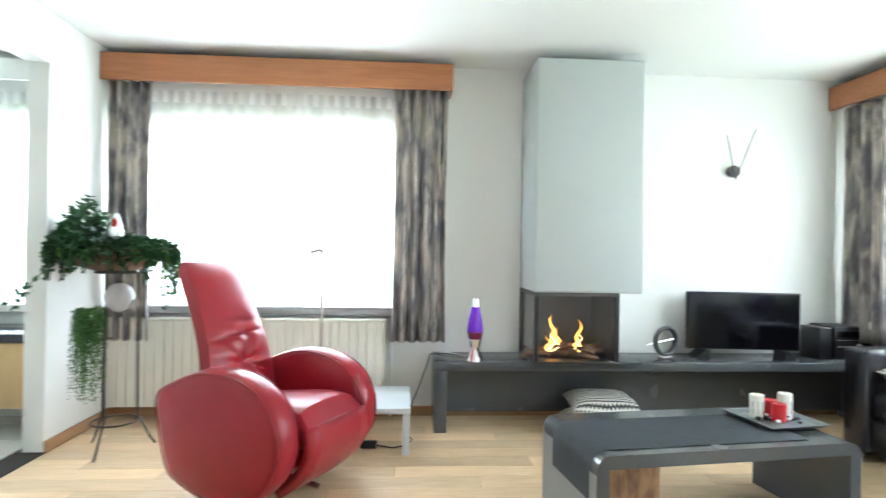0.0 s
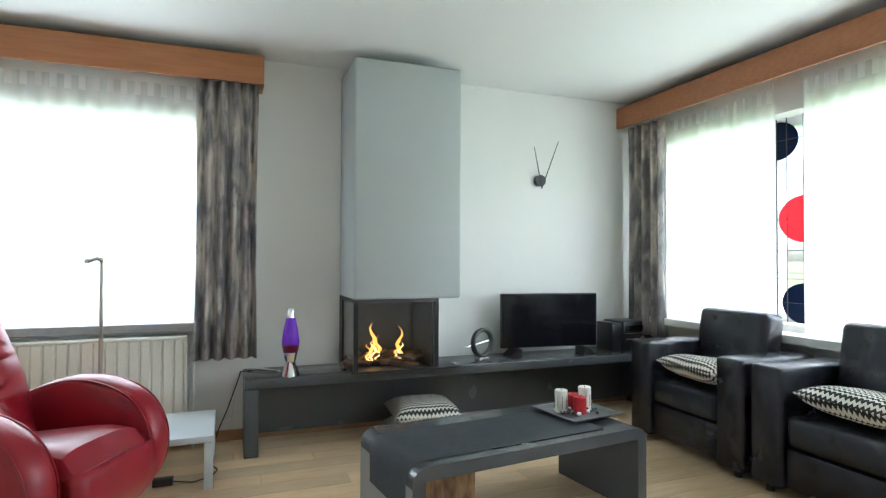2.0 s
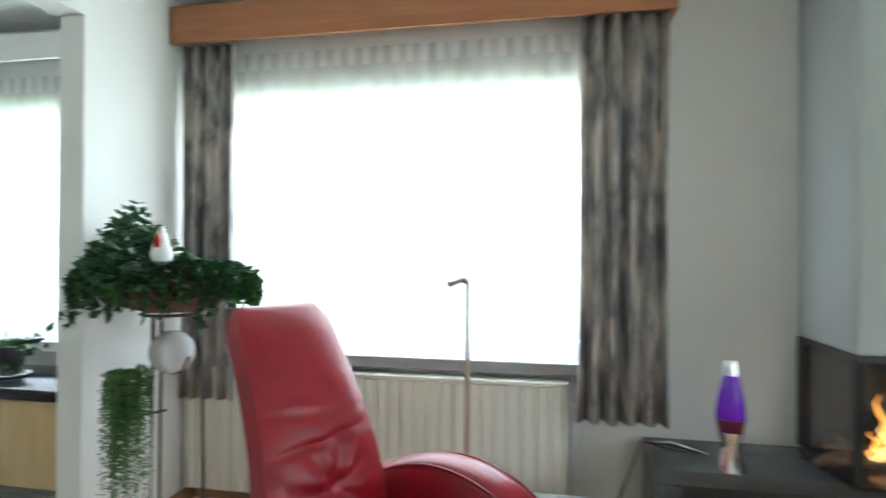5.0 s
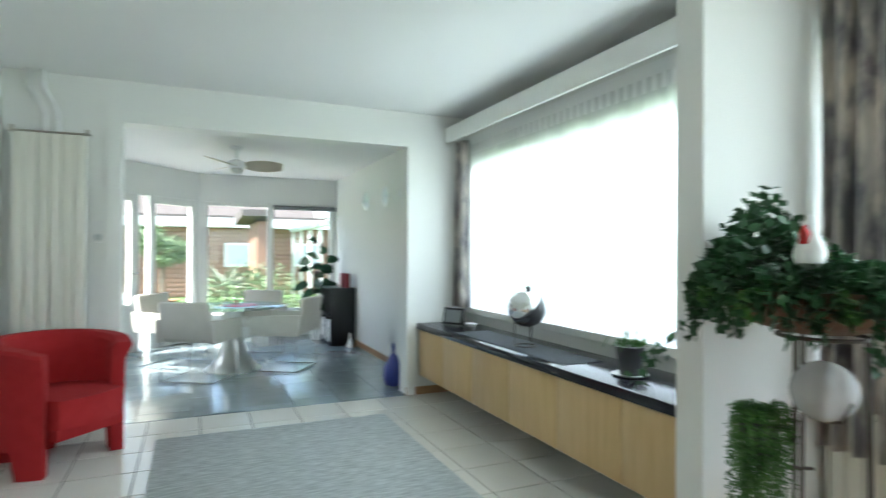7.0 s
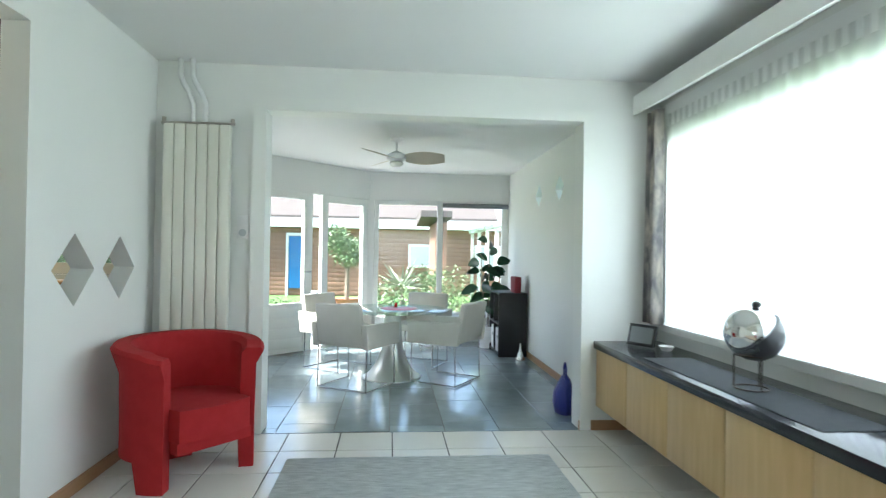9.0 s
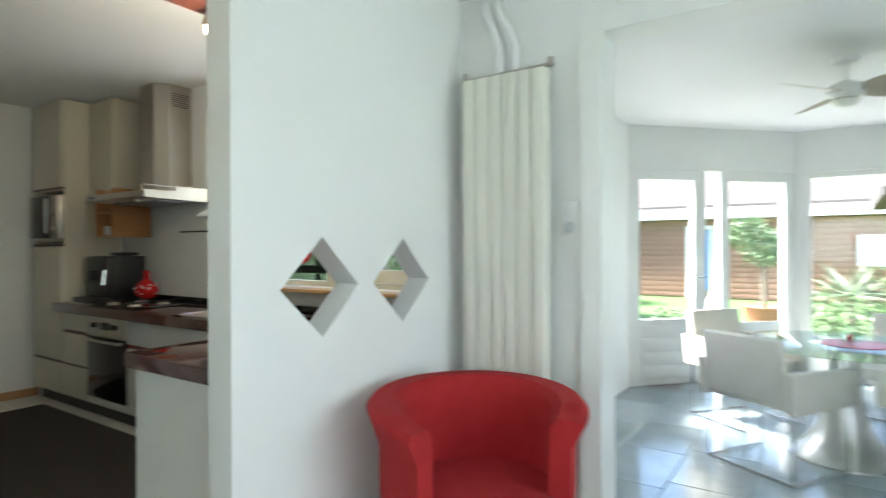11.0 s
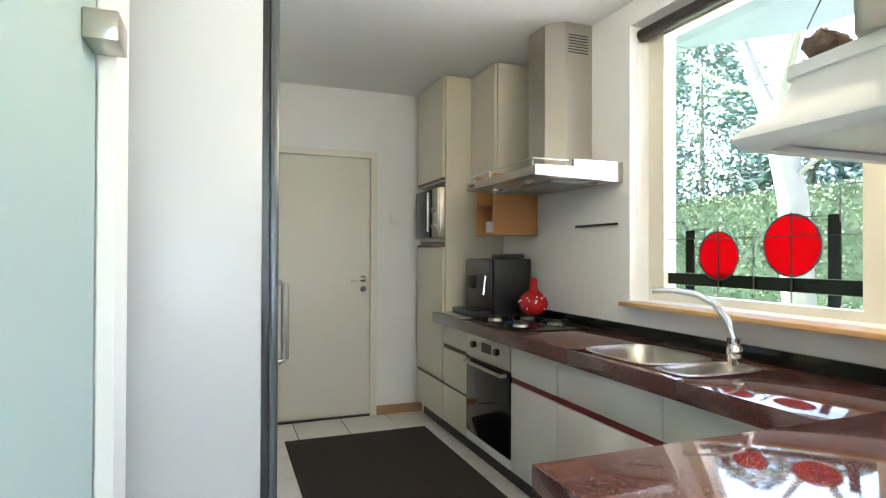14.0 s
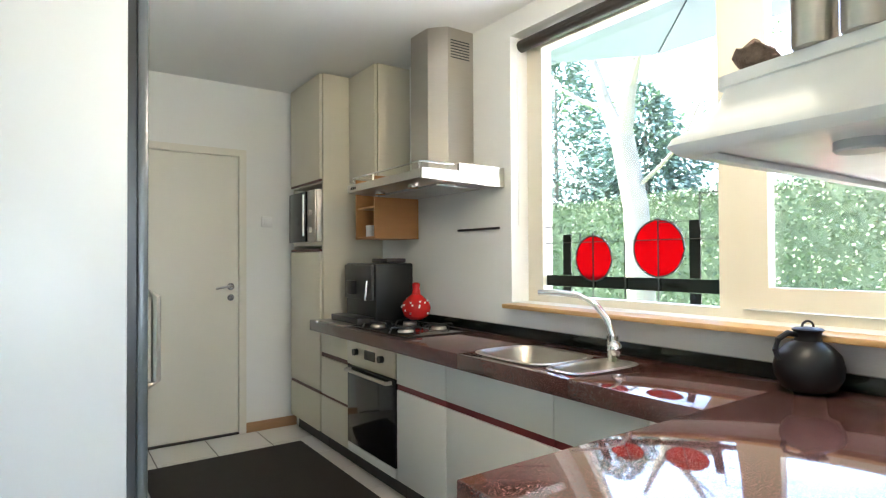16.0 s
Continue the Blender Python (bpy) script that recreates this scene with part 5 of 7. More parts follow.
def kitchen_units():
    t = thing("tall_cabinet", (0, 0, 0), "tall cream kitchen cabinet with a built-in microwave niche", "cabinet")
    for y in (-7.288, -7.840):
        part("side_panel", box((XK + 0.004, y, 0.10), (XF - 0.02, y + 0.02, 2.55)), M_CABINET, t)
    part("back_panel", box((XK + 0.004, -7.819, 0.10), (XK + 0.02, -7.288, 2.55)), M_CABINET, t)
    for z in (1.375, 1.80, 2.53):
        part("shelf", box((XK + 0.02, -7.819, z), (XF - 0.02, -7.288, z + 0.02)), M_CABINET, t)
    part("door", box((XF - 0.018, -7.839, 1.825), (XF + 0.003, -7.283, 2.548), 0.004), M_CABINET, t)
    part("door", box((XF - 0.018, -7.839, 0.385), (XF + 0.003, -7.283, 1.325), 0.004), M_CABINET, t)
    part("drawer_front", box((XF - 0.018, -7.839, 0.11), (XF + 0.003, -7.283, 0.36), 0.004), M_CABINET, t)
    for z in (0.362, 1.33, 1.81):
        part("grip_rail", box((XF - 0.018, -7.839, z), (XF - 0.002, -7.283, z + 0.016)), M_REDBROWN, t)
    part("plinth", box((XK + 0.02, -7.840, 0), (XF - 0.06, -7.270, 0.098)), M_PLINTH, t)

    m = thing("microwave_oven", (0, 0, 0), "silver microwave oven in the cabinet niche", "microwave")
    part("case", box((0.05, -7.803, 1.397), (XF + 0.01, -7.309, 1.76), 0.004), M_STEEL, m)
    part("door", box((XF + 0.011, -7.803, 1.40), (XF + 0.028, -7.477, 1.757), 0.003), M_SCREEN, m, "dark glass door")
    part("control_panel", box((XF + 0.011, -7.435, 1.40), (XF + 0.022, -7.314, 1.757), 0.003), M_STEEL, m)
    part("handle", tube([(XF + 0.05, -7.456, 1.44), (XF + 0.05, -7.456, 1.73)], 0.008, 8), M_CHROME, m)
    for z in (1.48, 1.60):
        part("knob", tube([(XF + 0.02, -7.383, z), (XF + 0.045, -7.383, z)], 0.02, 14), M_STEEL, m)

    # base units from the tall cabinet towards the peninsula
    def base(name, y0, y1, label, fronts, grips, material):
        b = thing(name, (0, 0, 0), label, "cabinet", "kitchen base cabinets")
        part("body", box((XK + 0.004, y0 + 0.001, 0.10), (XF - 0.02, y1 - 0.001, 0.80)), material, b)
        for z0, z1 in fronts:
            part("drawer_front" if z1 - z0 < 0.3 else "door", box((XF - 0.018, y0 + 0.0015, z0), (XF, y1 - 0.0015, z1), 0.003), material, b)
        for z0, z1 in grips:
            part("grip_rail", box((XF - 0.017, y0 + 0.001, z0), (XF - 0.006, y1 - 0.001, z1)), M_GRIPRED if material == M_CABWHITE else M_REDBROWN, b, "red-brown grip rail")
        part("plinth", box((XK + 0.02, y0 + 0.001, 0), (XF - 0.06, y1 - 0.001, 0.098)), M_PLINTH, b)
        return b
    base("base_cabinet", -7.266, -6.850, "cream base cabinet beside the oven", [(0.652, 0.80), (0.378, 0.622), (0.11, 0.358)], [(0.360, 0.376), (0.624, 0.650)], M_CABINET)
    for y0, y1, lab in ((-6.251, -5.799, "white base cabinet with a red-brown grip"), (-5.797, -5.116, "white sink cabinet with a red-brown grip"), (-5.114, -4.716, "white base cabinet beside the sink"), (-4.714, -4.502, "white corner base cabinet")):
        base("base_cabinet", y0, y1, lab, [(0.617, 0.80), (0.11, 0.585)], [(0.587, 0.615)], M_CABWHITE)

    o = thing("oven", (0, 0, 0), "steel built-in oven with dark glass door", "oven")
    part("body", box((XK + 0.004, -6.848, 0.10), (XF - 0.02, -6.254, 0.80)), M_STEEL, o)
    part("control_panel", box((XF - 0.018, -6.845, 0.64), (XF + 0.004, -6.258, 0.80), 0.003), M_STEEL, o)
    part("door", box((XF - 0.018, -6.845, 0.165), (XF + 0.004, -6.258, 0.632), 0.004), M_SCREEN, o, "dark glass door")
    part("bottom_rail", box((XF - 0.018, -6.845, 0.11), (XF + 0.002, -6.258, 0.16), 0.003), M_CABWHITE, o)
    part("handle", tube([(XF + 0.004, -6.797, 0.612), (XF + 0.04, -6.797, 0.612), (XF + 0.04, -6.301, 0.612), (XF + 0.004, -6.301, 0.612)], 0.011, 8), M_STEEL, o)
    for y in (-6.710, -6.398):
        part("knob", tube([(XF + 0.004, y, 0.725), (XF + 0.03, y, 0.725)], 0.020, 14), M_BLACK, o)
    part("display", box((XF + 0.004, -6.613, 0.695), (XF + 0.007, -6.484, 0.75)), M_SCREEN, o)
    part("plinth", box((XK + 0.02, -6.848, 0), (XF - 0.06, -6.254, 0.098)), M_PLINTH, o)

    # worktop with sink cut-outs and peninsula
    w = thing("worktop", (0, 0, 0), "polished red-brown granite worktop", "worktop")
    for lo, hi in (((XK + 0.003, -7.266), (0.46, -5.600)), ((XK + 0.003, -5.599), (0.05, -4.971)), ((0.40, -5.599), (0.46, -4.971)), ((0.05, -5.167), (0.399, -5.152)), ((XK + 0.003, -4.970), (0.46, -4.490))):
        part("slab", box((*lo, 0.805), (*hi, 0.872), 0.001), M_GRANITE, w)
    part("peninsula_top", box((XK + 0.003, -4.488, 0.812), (1.275, -3.742, 0.874), 0.004), M_GRANITE_TOP, w)
    part("backsplash", box((XK + 0.003, -7.266, 0.873), (XK + 0.022, -4.502, 0.927)), M_BLACKGLASS, w, "dark upstand strip")
    part("backsplash", box((XK + 0.003, -4.502, 0.875), (XK + 0.022, -3.745, 0.927)), M_BLACKGLASS, w, "dark upstand strip")
    p = thing("peninsula_cabinet", (0, 0, 0), "white peninsula cabinet under the granite top", "cabinet")
    part("body", box((XK + 0.02, -4.460, 0.10), (1.215, -3.744, 0.80)), M_CABWHITE, p)
    part("end_panel", box((1.217, -4.465, 0.0), (1.237, -3.744, 0.80)), M_CABWHITE, p)
    part("plinth", box((0.46, -4.410, 0), (1.205, -3.76, 0.098)), M_PLINTH, p)

    s = thing("sink", (0, 0, 0), "stainless steel sink with a main and a half bowl", "sink")
    for y0, y1, d in ((-5.600, -5.167, 0.16), (-5.152, -4.970, 0.10)):
        bm = bm_new()
        prof = [(0.0, 0.876), (0.02, 0.878), (0.03, 0.867), (0.045, 0.877 - d), (0.10, 0.872 - d)]
        rings = []
        cx, cy = 0.225, (y0 + y1) / 2
        hx, hy = 0.19, (y1 - y0) / 2 + 0.012
        for ins, z in prof:
            ring = []
            for k in range(40):
                a = 2 * math.pi * k / 40
                c, q = math.cos(a), math.sin(a)
                ex = 0.55
                ring.append(bm.verts.new((cx + (hx - ins) * abs(c) ** ex * (1 if c > 0 else -1), cy + (hy - ins) * abs(q) ** ex * (1 if q > 0 else -1), z)))
            rings.append(ring)
        for a, b in zip(rings, rings[1:]):
            for k in range(40):
                bm.faces.new((a[k], a[(k + 1) % 40], b[(k + 1) % 40], b[k]))
        bm.faces.new(rings[-1])
        part("bowl", bm, M_STEEL, s)
        part("drain", tube([(cx, cy, 0.872 - d), (cx, cy, 0.877 - d)], 0.03, 16), M_CHROME, s)
    f = thing("kitchen_tap", (0.06, -5.10, 0.872), "chrome mixer tap with a long curved spout", "tap")
    part("base", tube([(0, 0, 0.0), (0, 0, 0.10)], 0.024, 16), M_CHROME, f)
    part("spout", tube([(0, 0, 0.09), (0.01, -0.02, 0.16), (0.03, -0.06, 0.22), (0.06, -0.12, 0.255), (0.10, -0.20, 0.265), (0.14, -0.27, 0.262)], 0.014, 10, 0.012), M_CHROME, f)
    part("knob", moved(ball(0.03), pose(0.03, 0.03, 0.055)), M_CHROME, f)


kitchen_units()


def hood():
    t = thing("cooker_hood", (0, 0, 0), "brushed steel cooker hood with chimney", "cooker hood")
    part("canopy", prism([(XK + 0.003, 1.70), (XK + 0.003, 1.665), (0.30, 1.662), (0.425, 1.672), (0.425, 1.715), (0.40, 1.72)], "y", -6.75, -5.945, 0.002), M_STEEL, t)
    part("canopy_edge", prism([(XK + 0.003, 1.655), (0.424, 1.668), (0.424, 1.720), (0.20, 1.720), (0.20, 1.758), (XK + 0.003, 1.758)], "y", -5.943, -5.925), M_STEEL, t, "polished steel end plate")
    part("chimney", prism([(XK + 0.003, -6.53), (0.08, -6.53), (0.16, -6.45), (0.16, -6.27), (0.08, -6.19), (XK + 0.003, -6.19)], "z", 1.71, 2.567, 0.0), M_STEEL, t)
    for k in range(7):
        part("vent_slot", box((XK + 0.03, -6.1905, 2.40 + k * 0.016), (0.06, -6.1885, 2.406 + k * 0.016)), M_DARKPOT, t)
    part("rail", tube([(0.41, -6.70, 1.715), (0.41, -6.70, 1.755), (0.41, -5.96, 1.755), (0.21, -5.96, 1.755)], 0.005, 8), M_CHROME, t)
    for y in (-6.45, -5.97):
        part("rail_post", tube([(0.41, y, 1.715), (0.41, y, 1.755)], 0.006, 8), M_CHROME, t)
    part("filter", box((-0.02, -6.66, 1.650), (0.27, -6.03, 1.664), 0.003), M_MIDGREY, t, "grey grease filter")
    for x, y in ((0.33, -6.516), (0.33, -6.16)):
        part("spotlight", tube([(x, y, 1.648), (x, y, 1.664)], 0.03, 16), M_CHROME, t)
    for y in (-6.70, -6.675, -6.65):
        part("button", box((0.4245, y, 1.685), (0.428, y + 0.014, 1.70)), M_BLACK, t)
    u = thing("wall_cabinet", (0, 0, 0), "cream kitchen wall cabinet beside the hood", "cabinet")
    part("body", box((XK + 0.004, -7.266, 1.80), (0.145, -6.885, 2.55)), M_CABINET, u)
    part("door", box((0.149, -7.264, 1.805), (0.170, -6.887, 2.545), 0.006), M_CABINET, u)
    n = thing("spice_niche", (0, 0, 0), "orange-brown open wooden spice cabinet under the wall cabinet", "shelf")
    bm = bm_new()
    for lo, hi in (((XK + 0.004, -7.05, 1.405), (0.225, -7.035, 1.798)), ((XK + 0.004, -6.795, 1.405), (0.225, -6.78, 1.798)), ((XK + 0.004, -7.035, 1.405), (0.225, -6.795, 1.42)),
                   ((XK + 0.004, -7.035, 1.60), (0.215, -6.795, 1.612)), ((XK + 0.004, -7.035, 1.42), (XK + 0.016, -6.795, 1.798))):
        add_box(bm, lo, hi)
    part("carcass", bm, M_NICHEWOOD, n)
    part("cup", tube([(0.17, -6.932, 1.421), (0.17, -6.932, 1.495)], 0.035, 16), M_WHITE, n)


hood()


def fridge():
    t = thing("fridge", (0, 0, 0), "tall white refrigerator with dark front edge and long handle", "fridge")
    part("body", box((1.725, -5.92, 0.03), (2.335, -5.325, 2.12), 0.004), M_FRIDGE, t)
    part("door", box((1.675, -5.92, 0.03), (1.702, -5.325, 2.12), 0.006), mat("dark_grey_metal", (0.10, 0.11, 0.12), 0.3, metal=0.6), t, "dark grey metal door")
    part("seal", box((1.703, -5.91, 0.03), (1.724, -5.335, 2.11)), M_BLACK, t)
    part("handle", tube([(1.674, -5.36, 0.94), (1.652, -5.36, 0.95), (1.652, -5.36, 1.18), (1.674, -5.36, 1.19)], 0.012, 8), M_STEEL, t)
    for x in (1.8, 2.25):
        for y in (-5.85, -5.38):
            part("foot", tube([(x, y, 0), (x, y, 0.03)], 0.02, 10), M_BLACK, t)


fridge()


def doors():
    t = thing("door_1", (0, 0, 0), "plain cream-white flush kitchen door, closed", "door", kind="structure")
    part("leaf", box((0.746, YK - 0.055, 0.004), (1.517, YK - 0.015, 2.034), 0.003), M_DOOR, t)
    bm = bm_new()
    add_box(bm, (0.695, YK - 0.06, 0), (0.745, YK + 0.018, 2.085))
    add_box(bm, (1.518, YK - 0.06, 0), (1.575, YK + 0.018, 2.085))
    add_box(bm, (0.745, YK - 0.06, 2.035), (1.518, YK + 0.018, 2.085))
    part("door_frame", bm, M_DOOR, t)
    # unseen panel added to stop sky light leaking round the closed door
    struct("wall_utility", box((0.3, YK - 0.30, -0.02), (2.0, YK - 0.26, 2.3)), M_WALL, "added unseen panel stopping sky light behind the kitchen door")
    part("handle", tube([(0.80, YK - 0.02, 1.08), (0.80, YK + 0.04, 1.08), (0.815, YK + 0.045, 1.085), (0.915, YK + 0.045, 1.07)], 0.009, 8), M_CHROME, t)
    part("rosette", tube([(0.80, YK - 0.016, 1.08), (0.80, YK - 0.006, 1.08)], 0.026, 16), M_CHROME, t)
    part("rosette", tube([(0.80, YK - 0.016, 1.0), (0.80, YK - 0.006, 1.0)], 0.024, 16), M_CHROME, t)
    part("threshold", box((0.745, YK - 0.06, 0.0), (1.518, YK + 0.012, 0.012)), M_PLINTH, t)
    g = thing("door_2", (0, 0, 0), "frosted glass hall door with steel fittings, closed", "door", kind="structure")
    part("leaf", box((2.095, -4.94, 0.01), (2.105, -3.82, 2.04)), M_FROST, g, "green-white frosted glass")
    bm = bm_new()
    add_box(bm, (2.055, -5.08, 0), (2.09, -4.94, 2.12))
    add_box(bm, (2.064, -3.82, 0), (2.09, -3.77, 2.12))
    add_box(bm, (2.06, -4.94, 2.04), (2.09, -3.82, 2.12))
    part("door_frame", bm, M_TRIM, g)
    for z in (0.30, 1.70):
        part("hinge", box((2.03, -4.91, z), (2.0935, -4.80, z + 0.06), 0.003), M_STEEL, g)
    part("lock_plate", box((2.075, -3.96, 1.05), (2.0935, -3.875, 1.15), 0.003), M_STEEL, g)
    part("handle", tube([(2.09, -3.92, 1.11), (2.055, -3.92, 1.11), (2.05, -3.94, 1.11), (2.05, -4.05, 1.11)], 0.010, 8), M_STEEL, g)


doors()


def kitchen_window():
    x0, x1 = XK - 0.19, XK - 0.12
    t = thing("window_4", (0, 0, 0), "cream framed kitchen window with stained glass at the bottom", "window", kind="structure")
    bm = bm_new()
    for lo, hi in (((x0, -5.875, 1.05), (x1, -5.766, 2.44)), ((x0, -3.86, 1.05), (x1, -3.80, 2.44)), ((x0, -5.766, 1.05), (x1, -3.86, 1.085)), ((x0, -5.766, 2.38), (x1, -3.86, 2.44)), ((x0, -4.820, 1.085), (x1, -4.730, 2.38))):
        add_box(bm, lo, hi)
    part("window_frame", bm, M_CREAM, t)
    bm = bm_new()
    for lo, hi in (((x1 - 0.03, -4.725, 1.09), (x1 + 0.02, -4.630, 2.37)), ((x1 - 0.03, -3.94, 1.09), (x1 + 0.02, -3.865, 2.37)), ((x1 - 0.03, -4.630, 1.09), (x1 + 0.02, -3.94, 1.17)), ((x1 - 0.03, -4.630, 2.29), (x1 + 0.02, -3.94, 2.37))):
        add_box(bm, lo, hi)
    part("casement", bm, M_CREAM, t)
    xm = x0 + 0.03
    for y0, y1, z0, z1 in ((-5.766, -4.820, 1.085, 2.38), (-4.630, -3.94, 1.17, 2.29)):
        g = part("pane", box((xm, y0, z0), (xm + 0.006, y1, z1)), M_GLASS, t, "clear glass")
        g.visible_shadow = False
    # leaded picture in the lower part
    xg = xm + 0.008

    def bar(y0, y1, z0, z1, mt, lab=""):
        part("glass_piece" if mt != M_LEAD else "lead_came", box((xg, y0, z0), (xg + 0.005, y1, z1)), mt, t, lab)
    bar(-5.766, -4.820, 1.135, 1.19, M_BLACKGLASS, "black glass band")
    bar(-5.650, -5.597, 1.088, 1.133, M_BLACKGLASS)
    bar(-5.650, -5.597, 1.192, 1.395, M_BLACKGLASS)
    bar(-4.960, -4.912, 1.088, 1.133, M_BLACKGLASS)
    bar(-4.960, -4.912, 1.192, 1.43, M_BLACKGLASS)
    for cy, cz, r in ((-5.452, 1.275, 0.108), (-5.100, 1.318, 0.122)):
        part("glass_disc", tube([(xg + 0.006, cy, cz), (xg + 0.010, cy, cz)], r, 40), M_REDGLASS, t, "red glass disc")
        pts = [(xg + 0.011, cy + r * math.cos(a), cz + r * math.sin(a)) for a in np.linspace(0, 2 * math.pi, 41)]
        part("lead_came", add_tube(bm_new(), pts, 0.004, 6), M_LEAD, t)
    for y0, y1, z0, z1 in ((-5.766, -5.650, 1.435, 1.439), (-5.654, -5.650, 1.40, 1.439), (-5.597, -5.530, 1.395, 1.399), (-5.530, -5.526, 1.355, 1.399), (-5.766, -4.820, 1.352, 1.356), (-5.452, -5.448, 1.09, 1.40),
                           (-5.270, -5.266, 1.09, 1.352), (-5.100, -5.096, 1.09, 1.45), (-5.100, -4.960, 1.424, 1.428), (-4.910, -4.906, 1.40, 1.537), (-4.906, -4.820, 1.533, 1.537)):
        part("lead_came", box((xg + 0.011, y0, z0), (xg + 0.016, y1, z1)), M_LEAD, t)
    tagged(part("windowsill_4", box((XK - 0.119, -5.830, 1.026), (XK + 0.11, -3.76, 1.048), 0.005), M_BEECHSILL, None), "light varnished wooden window sill", "window sill", "", "structure")
    b = thing("roller_blind", (0, 0, 0), "dark rolled-up roller blind above the kitchen window", "roller blind")
    part("roll", tube([(XK - 0.06, -5.855, 2.40), (XK - 0.06, -3.82, 2.40)], 0.032, 16), M_PLINTH, b)
    part("cord", tube([(XK - 0.03, -5.845, 2.37), (XK - 0.03, -5.845, 1.9), (XK - 0.03, -5.850, 1.45)], 0.003, 6), M_WHITE, b)


kitchen_window()
tagged(part("floor_mat", box((0.44, -7.48, 0.001), (1.44, -4.75, 0.012), 0.004), M_DARKMAT, None), "dark brown floor mat on the kitchen tiles", "floor mat")


# ---- things on the sideboard, wall switch ----
def sideboard_things():
    t = tagged(part("table_mat", box((0.72, -0.44, 0.6555), (2.16, -0.14, 0.659), 0.001), M_RUNNER, None), "dark blue-grey cloth runner on the sideboard", "table runner")
    s = thing("mirror_ball", (1.52, -0.28, 0.6595), "mirrored silver ball with dark half on a wire stand", "ornament")
    bm = bm_new()
    for z in (0.004, 0.16):
        part("ring", add_tube(bm_new(), [(0.075 * math.cos(a), 0.075 * math.sin(a), z) for a in np.linspace(0, 2 * math.pi, 29)], 0.004, 6), M_IRON, s)
    for k in range(3):
        a = 2 * math.pi * k / 3
        part("leg", tube([(0.075 * math.cos(a), 0.075 * math.sin(a), 0.004), (0.075 * math.cos(a), 0.075 * math.sin(a), 0.16)], 0.004, 6), M_IRON, s)
    part("globe", ball(0.125, (0, 0, 0.265), 1.0, 32), M_CHROME, s, "mirror-polished globe")
    part("bowl", moved(lathe([(0.02, -0.135), (0.08, -0.105), (0.115, -0.06), (0.132, 0.0), (0.128, 0.0)], 28), pose(0.0, 0.012, 0.262, 42, -12, 0)), M_DARKPOT, s, "dark grey bowl")
    part("finial", ball(0.022, (0.03, 0, 0.40), 0.8, 12), M_DARKPOT, s)
    p = thing("flower_pot", (2.53, -0.27, 0.6565), "dark pot with a pale trailing plant on a saucer", "potted plant")
    part("saucer", lathe([(0.07, 0), (0.095, 0.012), (0.09, 0.014), (0.05, 0.006)], 24), M_WHITE, p)
    part("pot", lathe([(0.052, 0.008), (0.075, 0.15), (0.077, 0.155), (0.066, 0.15)], 24), M_DARKPOT, p)
    random.seed(21)
    bm = bm_new()
    for i in range(160):
        a, r = rnd(0, 6.28), rnd(0, 0.07)
        leaf_quad(bm, Vector((r * math.cos(a), r * math.sin(a), 0.15 + rnd(0, 0.03))), Vector((math.cos(a), math.sin(a), rnd(-0.2, 1))), rnd_dir(), rnd(0.02, 0.035), rnd(0.01, 0.02))
    part("foliage", bm, M_LEAF2, p)
    for k in range(5):
        a = k * 1.3
        part("stem", tube([(0, 0, 0.15), (0.05 * math.cos(a), 0.05 * math.sin(a), 0.24 + 0.03 * (k % 2)), (0.11 * math.cos(a), 0.11 * math.sin(a), 0.20), (0.14 * math.cos(a), 0.14 * math.sin(a), 0.14)], 0.002, 5), M_LEAF2, p)
    f = thing("picture_frame", (0.28, -0.26, 0.6565), "small dark picture frame leaning on the sideboard", "picture frame", rz=28)
    part("frame", moved(box((-0.11, -0.012, 0), (0.11, 0.008, 0.15), 0.003), pose(0, 0, 0.003, -14, 0, 0)), M_BLACK, f)
    part("picture", moved(box((-0.09, -0.0145, 0.02), (0.09, -0.0125, 0.13)), pose(0, 0, 0.003, -14, 0, 0)), M_MIDGREY, f)
    c = thing("small_dish", (0.45, -0.16, 0.6565), "small pale dish on the sideboard", "dish")
    part("dish", lathe([(0.03, 0), (0.05, 0.03), (0.047, 0.032), (0.02, 0.01)], 18), M_WHITE, c)
    w = thing("light_switch", (0.001, -3.02, 1.36), "white light switch above a wall socket", "switch")
    part("plate", box((0, -0.04, 0), (0.012, 0.04, 0.16), 0.003), M_WHITE, w)
    part("rocker", box((0.0125, -0.03, 0.09), (0.018, 0.03, 0.15), 0.002), M_WHITE, w)
    part("socket", lathe([(0.0, 0.0), (0.020, 0.0), (0.022, 0.004), (0.026, 0.004)], 20), M_ALU, w).matrix_local = pose(0.0125, 0, 0.04, 0, 90, 0)


sideboard_things()


